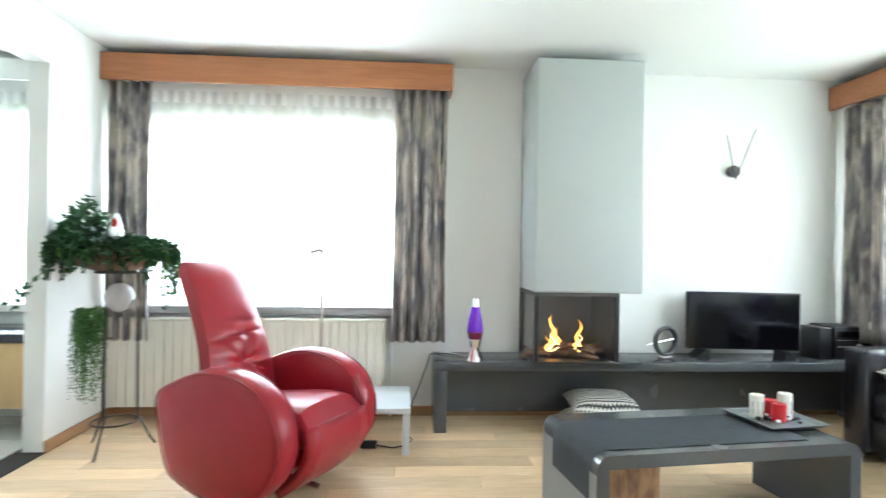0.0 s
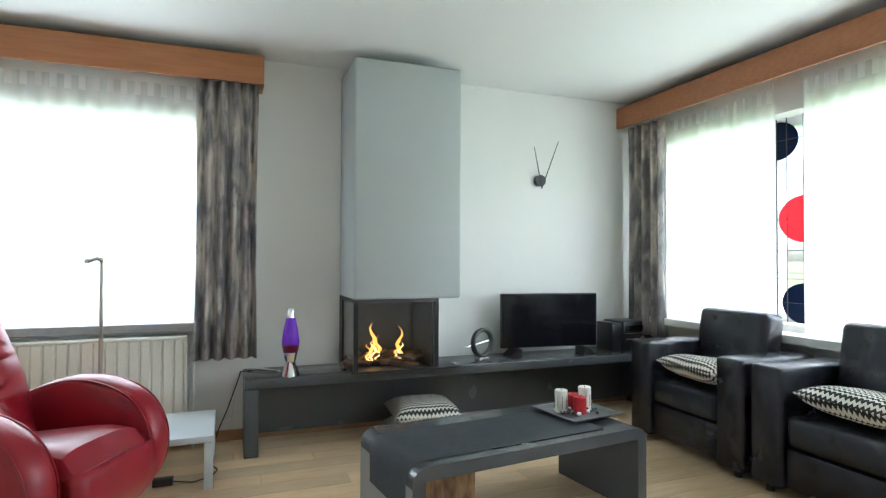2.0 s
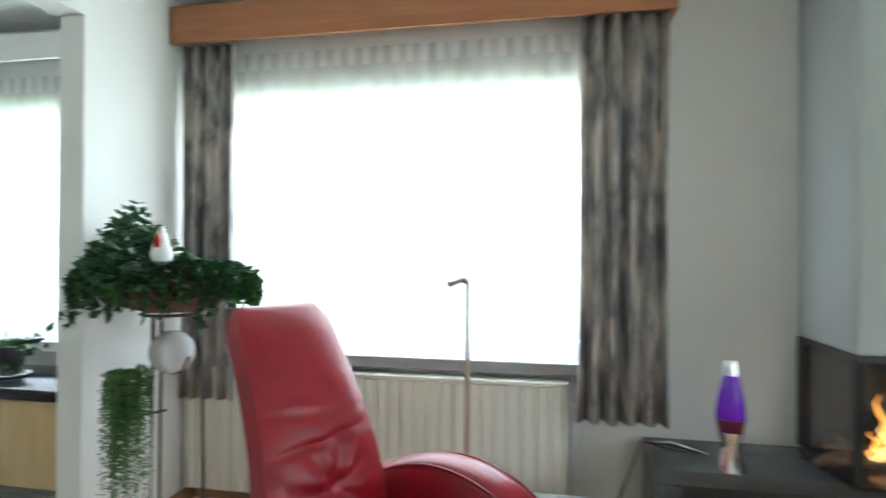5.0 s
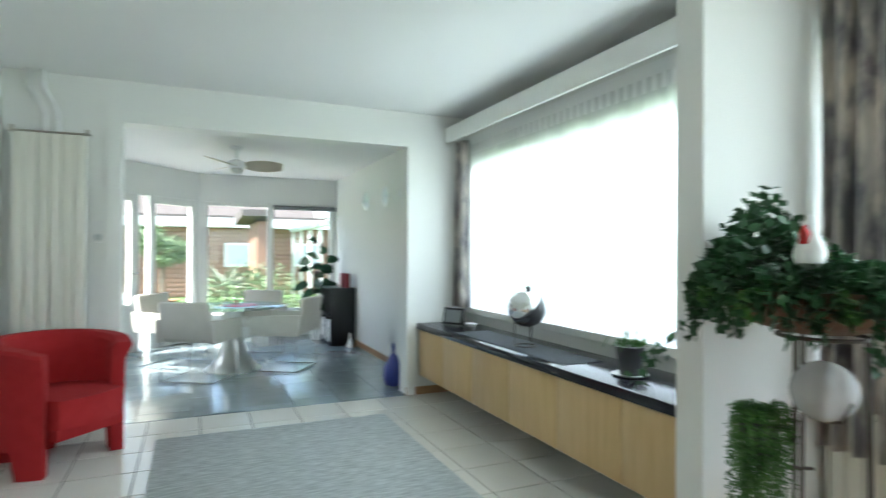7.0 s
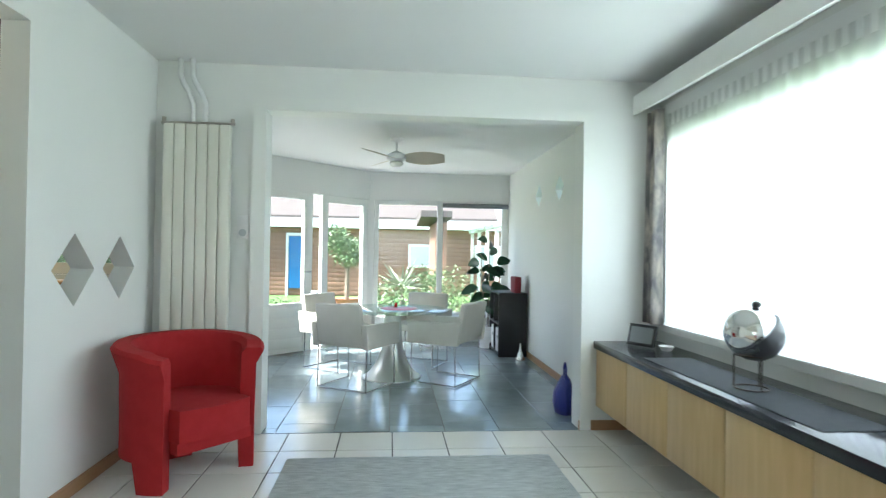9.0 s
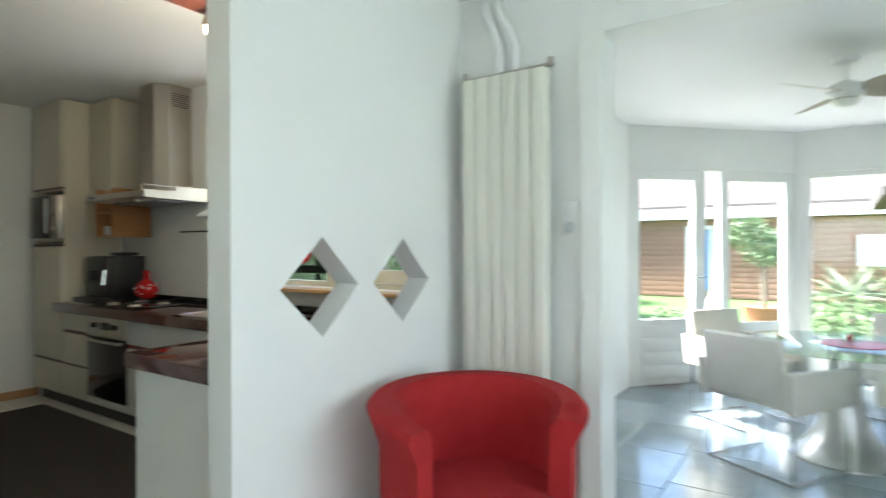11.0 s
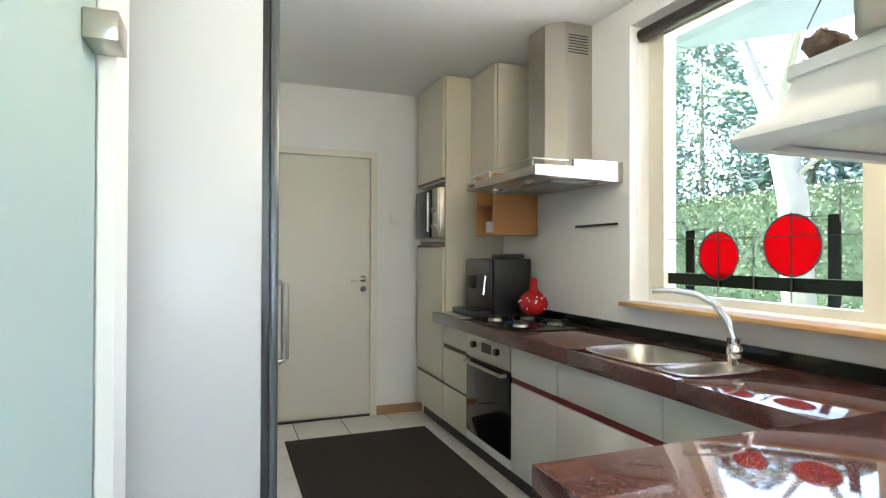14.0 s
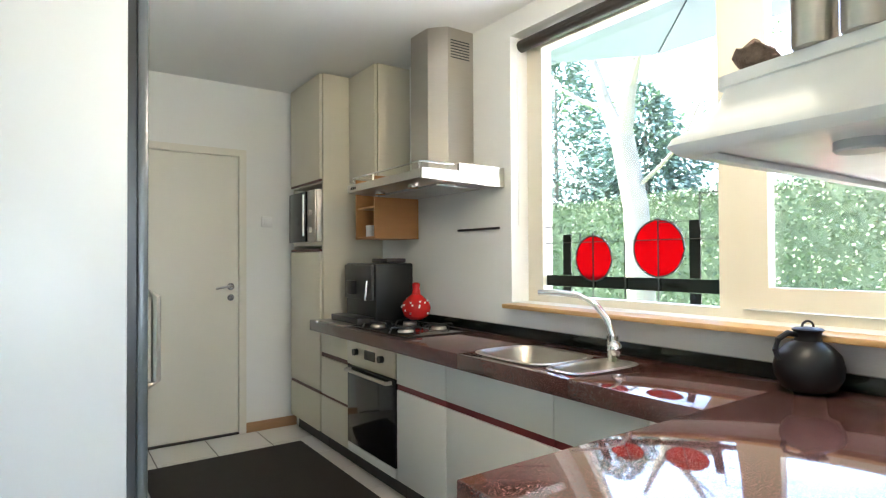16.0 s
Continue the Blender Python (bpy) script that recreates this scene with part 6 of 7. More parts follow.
# ---- garden room ----
def garden_windows():
    # straight front
    t = thing("window_5", (0, 0, 0), "large white framed garden window with two panes", "window", kind="structure")
    bm = bm_new()
    for lo, hi in (((-4.30, -2.235, 0.36), (-4.23, -2.175, 2.04)), ((-4.30, -0.36, 0.36), (-4.23, -0.26, 2.04)), ((-4.30, -2.175, 0.36), (-4.23, -0.36, 0.42)), ((-4.30, -2.175, 1.99), (-4.23, -0.36, 2.04)), ((-4.30, -1.32, 0.42), (-4.23, -1.24, 1.99))):
        add_box(bm, lo, hi)
    part("window_frame", bm, M_TRIM, t)
    for y0, y1 in ((-2.175, -1.32), (-1.24, -0.36)):
        g = part("pane", box((-4.27, y0, 0.42), (-4.264, y1, 1.99)), M_GLASS, t, "clear glass")
        g.visible_shadow = False
    struct("windowsill_5", box((-4.20, -2.175, 0.36), (-4.02, -0.26, 0.385), 0.004), M_TRIM, "white garden room window sill")
    b = thing("roller_blind", (0, 0, 0), "grey rolled-up blind above the garden window", "roller blind")
    part("roll", tube([(-4.18, -1.25, 1.985), (-4.18, -0.28, 1.985)], 0.035, 14), M_MIDGREY, b)
    # angled doors
    for i, (a0, a1, solid, lab) in enumerate(((0.02, 0.86, False, "tall white framed garden window"), (1.02, 1.86, True, "white garden door with glass above a panelled base"))):
        d = new("window_6" if not solid else "door_3")
        d.matrix_world = ANG
        tagged(d, lab, "door" if solid else "window", "", "structure")
        bm = bm_new()
        w = 0.13 if solid else 0.10
        zb = 0.62 if solid else 0.42
        for lo, hi in (((a0, -0.08, 0.0), (a0 + w, -0.02, 2.04)), ((a1 - w, -0.08, 0.0), (a1, -0.02, 2.04)), ((a0 + w, -0.08, 1.95), (a1 - w, -0.02, 2.04))):
            add_box(bm, lo, hi)
        part("frame", bm, M_TRIM, d)
        part("panel", box((a0 + w, -0.075, 0.0), (a1 - w, -0.03, zb)), M_TRIM, d)
        for k in range(4):
            part("board", box((a0 + w + 0.03, -0.030, 0.06 + k * 0.13), (a1 - w - 0.03, -0.022, 0.175 + k * 0.13), 0.003), M_TRIM, d)
        g = part("pane", box((a0 + w, -0.055, zb), (a1 - w, -0.049, 1.95)), M_GLASS, d, "clear glass")
        g.visible_shadow = False
        if solid:
            part("handle", tube([(a0 + 0.05, -0.02, 1.02), (a0 + 0.05, 0.03, 1.02), (a0 + 0.16, 0.035, 1.02)], 0.010, 8), M_CHROME, d)
    # left wall window
    window_frame("window_7", "x", -3.70, -3.64, -2.4, -1.0, 0.9, 2.0, [-1.7], "white framed garden room side window", M_TRIM)


garden_windows()


def garden_room():
    t = thing("dining_table", (-1.82, -1.96, 0), "round glass dining table on a brushed steel cone", "table")
    part("pedestal", lathe([(0.30, 0), (0.30, 0.012), (0.24, 0.05), (0.165, 0.15), (0.115, 0.28), (0.09, 0.44), (0.085, 0.66), (0.12, 0.685)], 40), M_ALUMETAL, t)
    g = part("tabletop", lathe([(0.56, 0.688), (0.575, 0.692), (0.575, 0.700), (0.57, 0.703)], 56), M_GLASS_GREEN, t, "clear greenish glass")
    r = thing("placemat", (-1.82, -1.90, 0.704), "red round placemat on the glass table", "placemat")
    part("mat", lathe([(0.19, 0), (0.19, 0.004), (0.18, 0.005)], 28), M_REDWAX, r)
    o = thing("table_ornament", (-1.88, -1.93, 0.7095), "small red and clear table ornament", "ornament")
    part("body", lathe([(0.05, 0), (0.045, 0.03), (0.02, 0.09), (0.004, 0.12)], 4), M_GLASS_GREEN, o)
    part("core", lathe([(0.018, 0.004), (0.02, 0.03), (0.006, 0.05)], 10), M_REDGLOSS, o, "red glass core")

    def chair():
        c = thing("dining_chair", (0, 0, 0), "ivory leather tub dining chair on chrome sled legs", "chair", "chairs round the table")
        part("seat", box((-0.24, -0.25, 0.40), (0.26, 0.25, 0.48), 0.02), M_WHITECLOTH, c)
        part("backrest", moved(box((-0.03, -0.25, 0), (0.03, 0.25, 0.37), 0.02), pose(-0.25, 0, 0.44, 0, -10, 0)), M_WHITECLOTH, c)
        for s in (-1, 1):
            part("armrest", prism([(-0.28, 0.40), (0.27, 0.40), (0.27, 0.605), (-0.31, 0.625)], "y", s * 0.28 - 0.03, s * 0.28 + 0.03, 0.008), M_WHITECLOTH, c)
            part("leg", tube([(-0.24, s * 0.27, 0.41), (-0.25, s * 0.27, 0.012), (0.25, s * 0.27, 0.012), (0.24, s * 0.27, 0.41)], 0.008, 8), M_DARKCHROME, c, "chrome sled leg")
        part("crossbar", tube([(-0.25, -0.27, 0.012), (-0.25, 0.27, 0.012)], 0.008, 8), M_DARKCHROME, c)
        return c
    c0 = chair()
    places = [(-1.44, -2.30, 149), (-1.66, -1.42, 236), (-2.33, -2.56, 53), (-2.52, -1.66, -25)]
    for i, (x, y, a) in enumerate(places):
        m = pose(x, y, 0, 0, 0, a)
        if i == 0:
            c0.matrix_world = m
        else:
            copy_thing(c0, m)
    b = thing("bookcase", (-2.92, -0.28, 0), "black open bookcase with white boxes", "bookcase")
    for lo, hi in (((-0.66, -0.36, 0), (-0.64, 0, 0.80)), ((-0.02, -0.36, 0), (0, 0, 0.80)), ((-0.64, -0.36, 0.78), (-0.02, 0, 0.80)), ((-0.64, -0.36, 0.02), (-0.02, 0, 0.04)), ((-0.64, -0.36, 0.40), (-0.02, 0, 0.42)), ((-0.64, -0.02, 0.04), (-0.02, 0, 0.78)), ((-0.34, -0.36, 0.04), (-0.32, -0.02, 0.78))):
        part("panel", box(lo, hi, 0.001), M_BLACK, b)
    for x in (-0.62, -0.30):
        w = thing("storage_box", (-2.92 + x, -0.62, 0.041), "white storage box in the bookcase", "box", "storage boxes")
        part("box", box((0, 0, 0), (0.26, 0.28, 0.30), 0.004), M_WHITE, w)
        part("label_holder", box((0.10, -0.004, 0.17), (0.16, -0.0005, 0.21)), M_MIDGREY, w)
    r = thing("red_binder", (-3.02, -0.42, 0.801), "dark red binder standing on the bookcase", "binder")
    part("cover", box((-0.16, -0.02, 0), (0.10, 0.06, 0.20), 0.004), mat("dark_red_card", (0.20, 0.012, 0.02), 0.5), r)
    v = thing("silver_bell", (-2.75, -0.40, 0), "small silver bell-shaped lamp on the floor", "ornament")
    part("body", lathe([(0.06, 0), (0.06, 0.01), (0.03, 0.08), (0.012, 0.13), (0.010, 0.20), (0.002, 0.205)], 18), M_CHROME, v)
    p = thing("rubber_plant", (-3.68, -0.64, 0), "tall rubber plant with large dark leaves in a pot", "potted plant")
    part("pot", lathe([(0.11, 0), (0.15, 0.28), (0.16, 0.30), (0.13, 0.28)], 20), M_WHITE, p)
    random.seed(31)
    for k, (dx, dy, h) in enumerate(((0.0, 0.0, 1.42), (0.06, -0.12, 1.22), (-0.05, 0.10, 1.12))):
        part("trunk", tube([(dx * 0.3, dy * 0.3, 0.27), (dx * 0.7, dy * 0.7, h * 0.6), (dx, dy, h)], 0.012, 8, 0.006), M_BARK, p)
        for j in range(11):
            a, z = j * 2.4 + k, 0.55 + (h - 0.55) * j / 10
            bm = bm_new()
            d = Vector((math.cos(a), math.sin(a), rnd(-0.3, 1.1)))
            L, W = rnd(0.19, 0.25), rnd(0.12, 0.16)
            s = d.cross(Vector((0, 0, 1))).normalized()
            s = (s + s.cross(d.normalized()) * rnd(1.0, 3.0) * (-1) ** j).normalized()
            n = s.cross(d.normalized())
            rows = []
            for q in range(7):
                u = q / 6
                w = W / 2 * math.sin(math.pi * min(1, 0.06 + 0.94 * u)) ** 0.8
                c = Vector((dx, dy, z)) + d.normalized() * (0.04 + L * u) - Vector((0, 0, 0.08 * u * u))
                rows.append([bm.verts.new(c - s * w + n * w * 0.25), bm.verts.new(c), bm.verts.new(c + s * w + n * w * 0.25)])
            for a_, b_ in zip(rows, rows[1:]):
                for q in range(2):
                    bm.faces.new((a_[q], a_[q + 1], b_[q + 1], b_[q]))
            part("leaf", bm, M_LEAFDARK, p, "", True)
    f = thing("ceiling_fan", (-1.72, -1.95, SUNC), "white ceiling fan with pale blades and a lamp", "ceiling fan")
    part("canopy", lathe([(0.07, -0.002), (0.065, -0.03), (0.02, -0.05)], 20), M_WHITE, f)
    part("rod", tube([(0, 0, -0.045), (0, 0, -0.14)], 0.012, 10), M_WHITE, f)
    part("motor", lathe([(0.03, -0.14), (0.09, -0.17), (0.10, -0.22), (0.07, -0.24), (0.06, -0.245)], 24), M_WHITE, f)
    part("lamp_bowl", lathe([(0.06, -0.246), (0.075, -0.26), (0.05, -0.29), (0.005, -0.30)], 24), M_CANDLE, f)
    for k, a in enumerate((84, 204, 324)):
        bm = bm_new()
        rows = []
        for q in range(9):
            u = q / 8
            w = 0.03 + 0.10 * math.sin(math.pi * (0.1 + 0.8 * u)) ** 0.7
            rows.append([bm.verts.new((0.09 + 0.40 * u, sgn * w, -0.205 - sgn * w * 0.35)) for sgn in (-1, 1)])
        for a_, b_ in zip(rows, rows[1:]):
            bm.faces.new((a_[0], a_[1], b_[1], b_[0]))
        bmesh.ops.solidify(bm, geom=bm.faces[:], thickness=0.008)
        part("blade", moved(bm, pose(0, 0, 0, 0, 0, a)), mat("pale_blade", (0.62, 0.57, 0.47), 0.5, color2=(0.55, 0.50, 0.40), scale=5), f, "pale wooden blade")
    for x in (-2.50, -1.68, -1.05):
        d = thing("wall_diamond", (x, -0.19, 1.98), "frosted glass in a diamond-shaped wall peephole", "wall window", "diamond peepholes")
        part("pane", prism([(-0.145, 0), (0, -0.136), (0.145, 0), (0, 0.136)], "y", 0.0, 0.008), M_NET, d)
    g = thing("blue_bag", (-0.46, -0.56, 0), "dark blue shiny carrier bag standing on the slate floor", "bag")
    random.seed(4)
    bm = bm_new()
    prof = [(0.10, 0.0), (0.125, 0.06), (0.115, 0.16), (0.085, 0.22), (0.055, 0.27), (0.035, 0.30)]
    add_lathe(bm, prof, 20)
    for v_ in bm.verts:
        v_.co += Vector((rnd(-1, 1), rnd(-1, 1), 0)) * 0.012
        v_.co.y *= 0.7
    part("body", bm, M_BLUEBAG, g)
    part("handle", tube([(-0.025, 0, 0.29), (-0.03, 0, 0.36), (0.0, 0, 0.40), (0.03, 0, 0.36), (0.025, 0, 0.29)], 0.009, 8), M_BLUEBAG, g)


garden_room()


# ---- kitchen things ----
def kitchen_things():
    c = thing("coffee_machine", (0, 0, 0), "black automatic coffee machine on the worktop", "coffee machine")
    part("body", box((-0.03, -7.166, 0.877), (0.24, -6.740, 1.25), 0.012), M_BLACK, c)
    part("front_panel", box((0.242, -7.145, 1.02), (0.262, -6.760, 1.24), 0.006), M_DARKPOT, c)
    part("spout", box((0.262, -7.044, 1.05), (0.30, -6.962, 1.14), 0.006), M_BLACK, c)
    part("drip_tray", box((0.242, -7.145, 0.877), (0.36, -6.760, 0.917), 0.006), M_BLACK, c)
    part("steam_pipe", tube([(0.27, -6.80, 1.14), (0.285, -6.80, 1.02)], 0.008, 8), M_CHROME, c)
    part("lid", box((0.0, -6.99, 1.252), (0.14, -6.780, 1.28), 0.008), M_BLACK, c)
    t = thing("metal_tray", (0.30, -7.095, 0.873), "flat steel tray under the coffee machine", "tray")
    part("plate", box((-0.28, -0.12, 0), (0.13, 0.27, 0.004)), M_STEEL, t)
    v = thing("red_jug", (0.065, -6.555, 0.9115), "red enamel jug with white dots", "jug")
    part("body", lathe([(0.045, 0), (0.078, 0.025), (0.09, 0.066), (0.08, 0.106), (0.045, 0.136), (0.028, 0.152)], 28), M_REDGLOSS, v)
    part("neck", lathe([(0.027, 0.153), (0.021, 0.185), (0.024, 0.215), (0.012, 0.222)], 20), M_REDGLOSS, v)
    random.seed(6)
    for k in range(34):
        a, z = rnd(0, 6.28), rnd(0.02, 0.125)
        r = 0.09 * math.sqrt(max(0.1, 1 - ((z - 0.066) / 0.095) ** 2)) * 1.0
        n = Vector((math.cos(a), math.sin(a), 0))
        part("dot", ball(0.0065, tuple(n * (r - 0.002) + Vector((0, 0, z))), 1, 6), M_WHITE, v)
    h = thing("gas_hob", (0, 0, 0), "black gas hob with four burners", "hob")
    part("glass_plate", box((-0.02, -6.753, 0.8728), (0.40, -6.112, 0.881), 0.003), M_BLACKGLASS, h)
    for x, y in ((0.08, -6.603), (0.08, -6.290), (0.30, -6.603), (0.30, -6.290)):
        part("burner", lathe([(0.045, 0.8815), (0.04, 0.894), (0.01, 0.897)], 18, (x, y, 0)), M_STEEL, h)
        for a in (0, 90):
            d = Vector((math.cos(radians(a)), math.sin(radians(a)), 0)) * 0.10
            part("pan_support", tube([Vector((x, y, 0.884)) - d, Vector((x, y, 0.906)) - d * 0.872, Vector((x, y, 0.906)) + d * 0.872, Vector((x, y, 0.884)) + d], 0.005, 6), M_BLACK, h)
    j = thing("black_jug", (0.03, -4.41, 0.8745), "round matt black coffee pot with a ring lid", "coffee pot")
    blackmatt = mat("matt_black_clay", (0.008, 0.008, 0.010), 0.4, spec=0.3)
    part("body", lathe([(0.04, 0), (0.072, 0.015), (0.09, 0.05), (0.093, 0.08), (0.085, 0.115), (0.06, 0.142), (0.037, 0.155), (0.034, 0.165), (0.036, 0.18), (0.044, 0.188), (0.04, 0.189)], 34), blackmatt, j)
    part("lid", lathe([(0.042, 0.1895), (0.036, 0.193), (0.012, 0.195)], 20), blackmatt, j)
    part("lid_ring", add_tube(bm_new(), [(0.014 * math.cos(a), -0.010 * math.cos(a), 0.196 + 0.017 * math.sin(a)) for a in np.linspace(0, math.pi, 12)], 0.0035, 6), blackmatt, j)
    part("handle", tube([(0.026, -0.02, 0.172), (0.05, -0.035, 0.178), (0.075, -0.05, 0.16), (0.083, -0.055, 0.13), (0.076, -0.05, 0.10)], 0.009, 8), blackmatt, j)
    s = thing("wall_strip", (XK + 0.001, 0, 0), "thin dark magnetic strip on the kitchen wall", "knife strip")
    part("strip", box((0, -6.333, 1.435), (0.014, -5.967, 1.447)), M_BLACK, s)
    w = thing("light_switch", (0.54, YK + 0.001, 1.56), "white light switch on the kitchen wall", "switch")
    part("plate", box((-0.04, 0, -0.04), (0.04, 0.012, 0.04), 0.003), M_WHITE, w)
    part("rocker", box((-0.025, 0.0125, -0.025), (0.025, 0.017, 0.025), 0.002), M_WHITE, w)

    # hanging shelves over the peninsula
    u = thing("hanging_shelf", (0, 0, 0), "white hanging shelf unit over the peninsula with tapered base", "shelf")
    bm = bm_new()
    # a thin top plate, a cove flaring out to the far side, and a lip round the underside
    rings = []
    for z, xn, xt, yt in ((1.526, 1.20, 1.150, -4.060), (1.510, 1.20, 1.150, -4.060), (1.509, 1.195, 1.146, -4.054), (1.485, 1.197, 1.152, -4.062), (1.462, 1.20, 1.164, -4.080), (1.446, 1.203, 1.185, -4.110), (1.436, 1.203, 1.188, -4.116), (1.424, 1.20, 1.172, -4.108), (1.423, 1.18, 1.150, -4.085), (1.432, 1.178, 1.148, -4.083)):
        arc = [(xt - 0.02 * (1 - math.cos(k * math.pi / 8)), yt + 0.03 * (1 - math.sin(k * math.pi / 8))) for k in range(5)]
        rings.append([bm.verts.new((x, y, z)) for x, y in [(xn, -3.745)] + arc + [(0.10, yt), (0.10, -3.745)]])
    n = len(rings[0])
    bm.faces.new(rings[0])
    for p, q in zip(rings, rings[1:]):
        for k in range(n):
            bm.faces.new((p[k], p[(k + 1) % n], q[(k + 1) % n], q[k]))
    part("base_shelf", bm, M_WHITE, u)
    part("under_panel", prism([(1.176, -3.747), (1.145, -4.08), (0.102, -4.08), (0.102, -3.747)], "z", 1.433, 1.445), M_WHITE, u)
    part("under_light", lathe([(0.030, 1.418), (0.033, 1.421), (0.033, 1.4325)], 20, (1.02, -3.93, 0)), M_ALU, u, "round under-shelf lamp")
    for z in (1.76, 2.10):
        part("shelf", prism([(1.22, -3.745), (1.22, -3.88), (0.6, -4.06), (0.10, -4.06), (0.10, -3.745)], "z", z, z + 0.025), M_REDBROWN if z > 2 else M_NICHEWOOD, u)
    part("side_panel", box((0.08, -4.06, 1.53), (0.098, -3.745, 2.30)), M_WHITE, u)
    part("top_board", box((0.10, -4.30, 2.33), (1.30, -3.745, 2.36), 0.004), M_REDBROWN, u)
    for x in (0.3, 1.1):
        part("rod", tube([(x, -4.2, 2.36), (x, -4.2, CEIL)], 0.006, 6), M_STEEL, u)
        part("rod", tube([(x, -3.85, 1.5265), (x, -3.85, 2.33)], 0.006, 6), M_STEEL, u)
    for x, y in ((1.02, -4.24), (0.55, -4.24)):
        sp = thing("spotlight", (x, y, 2.33), "small warm spotlight under the shelf top", "lamp", "spotlights")
        part("housing", lathe([(0.025, 0), (0.04, -0.05), (0.042, -0.07), (0.036, -0.07)], 18), M_STEEL, sp)
        part("bulb", ball(0.032, (0, 0, -0.078), 0.8, 14), M_BULB, sp)
        lt = new("spot_light", bpy.data.lights.new("spot_light", 'POINT'))
        lt.data.energy, lt.data.color, lt.data.shadow_soft_size = 1.6, (1.0, 0.84, 0.6), 0.04
        lt.location = (x, y, 2.18)
    k = thing("rough_stone", (1.12, -4.015, 1.5265), "brown rough layered stone ornament on the shelf", "ornament")
    random.seed(9)
    bm = ball(0.027, (0, 0, 0.018), 0.75, 18)
    for v_ in bm.verts:
        v_.co += v_.co.normalized() * 0.012 * noise.noise(v_.co * 55) + rnd_dir() * 0.0015
        v_.co.y *= 1.0
        v_.co.z = max(0.0, v_.co.z)
    part("stone", bm, mat("brown_stone", (0.17, 0.115, 0.085), 0.8, color2=(0.07, 0.045, 0.035), scale=60, amount=1.0, bump=0.9, bump_scale=140), k)
    for i, (x, y) in enumerate(((1.158, -3.93), (1.165, -3.876), (1.10, -3.86))):
        q = thing("steel_canister", (x, y, 1.5265), "polished steel canister on the shelf", "canister", "steel canisters")
        part("body", lathe([(0.022, 0), (0.024, 0.004), (0.024, 0.17), (0.021, 0.176)], 24), M_STEEL, q)
        part("lid", lathe([(0.022, 0.1765), (0.020, 0.188), (0.008, 0.192)], 24), M_STEEL, q)
    for i, (x, mt) in enumerate(((1.10, M_STEEL), (0.85, M_DARKPOT))):
        q = thing("shelf_pot", (x, -3.86, 1.7855), "small lidded pot on the wooden shelf", "pot", "pots on the shelf")
        part("body", lathe([(0.045, 0), (0.06, 0.03), (0.055, 0.08), (0.03, 0.10)], 20), mt, q)
        part("lid", lathe([(0.031, 0.1005), (0.012, 0.135), (0.008, 0.15)], 16), mt, q)
    q = thing("clay_bowl", (1.08, -3.86, 2.1255), "brown clay bowl on the top shelf", "bowl")
    part("body", lathe([(0.04, 0), (0.08, 0.03), (0.085, 0.06), (0.078, 0.06)], 20), M_TERRA, q)


kitchen_things()


# ---- outside ----
def foliage(bm, n, place, size, droop=0.0):
    for i in range(n):
        p = place()
        leaf_quad(bm, p, rnd_dir() + Vector((0, 0, -droop)), rnd_dir(), rnd(0.6, 1.2) * size, rnd(0.5, 0.9) * size * 0.6)


def blob(c, r, sz):
    """A place near the surface of an uneven blob."""
    def f():
        d = rnd_dir()
        k = rnd(0.45, 1.0) * (1 + 0.35 * noise.noise(d * 2.3 + Vector(c)))
        return Vector((c[0] + d.x * r * k, c[1] + d.y * r * k, c[2] + d.z * sz * k))
    return f


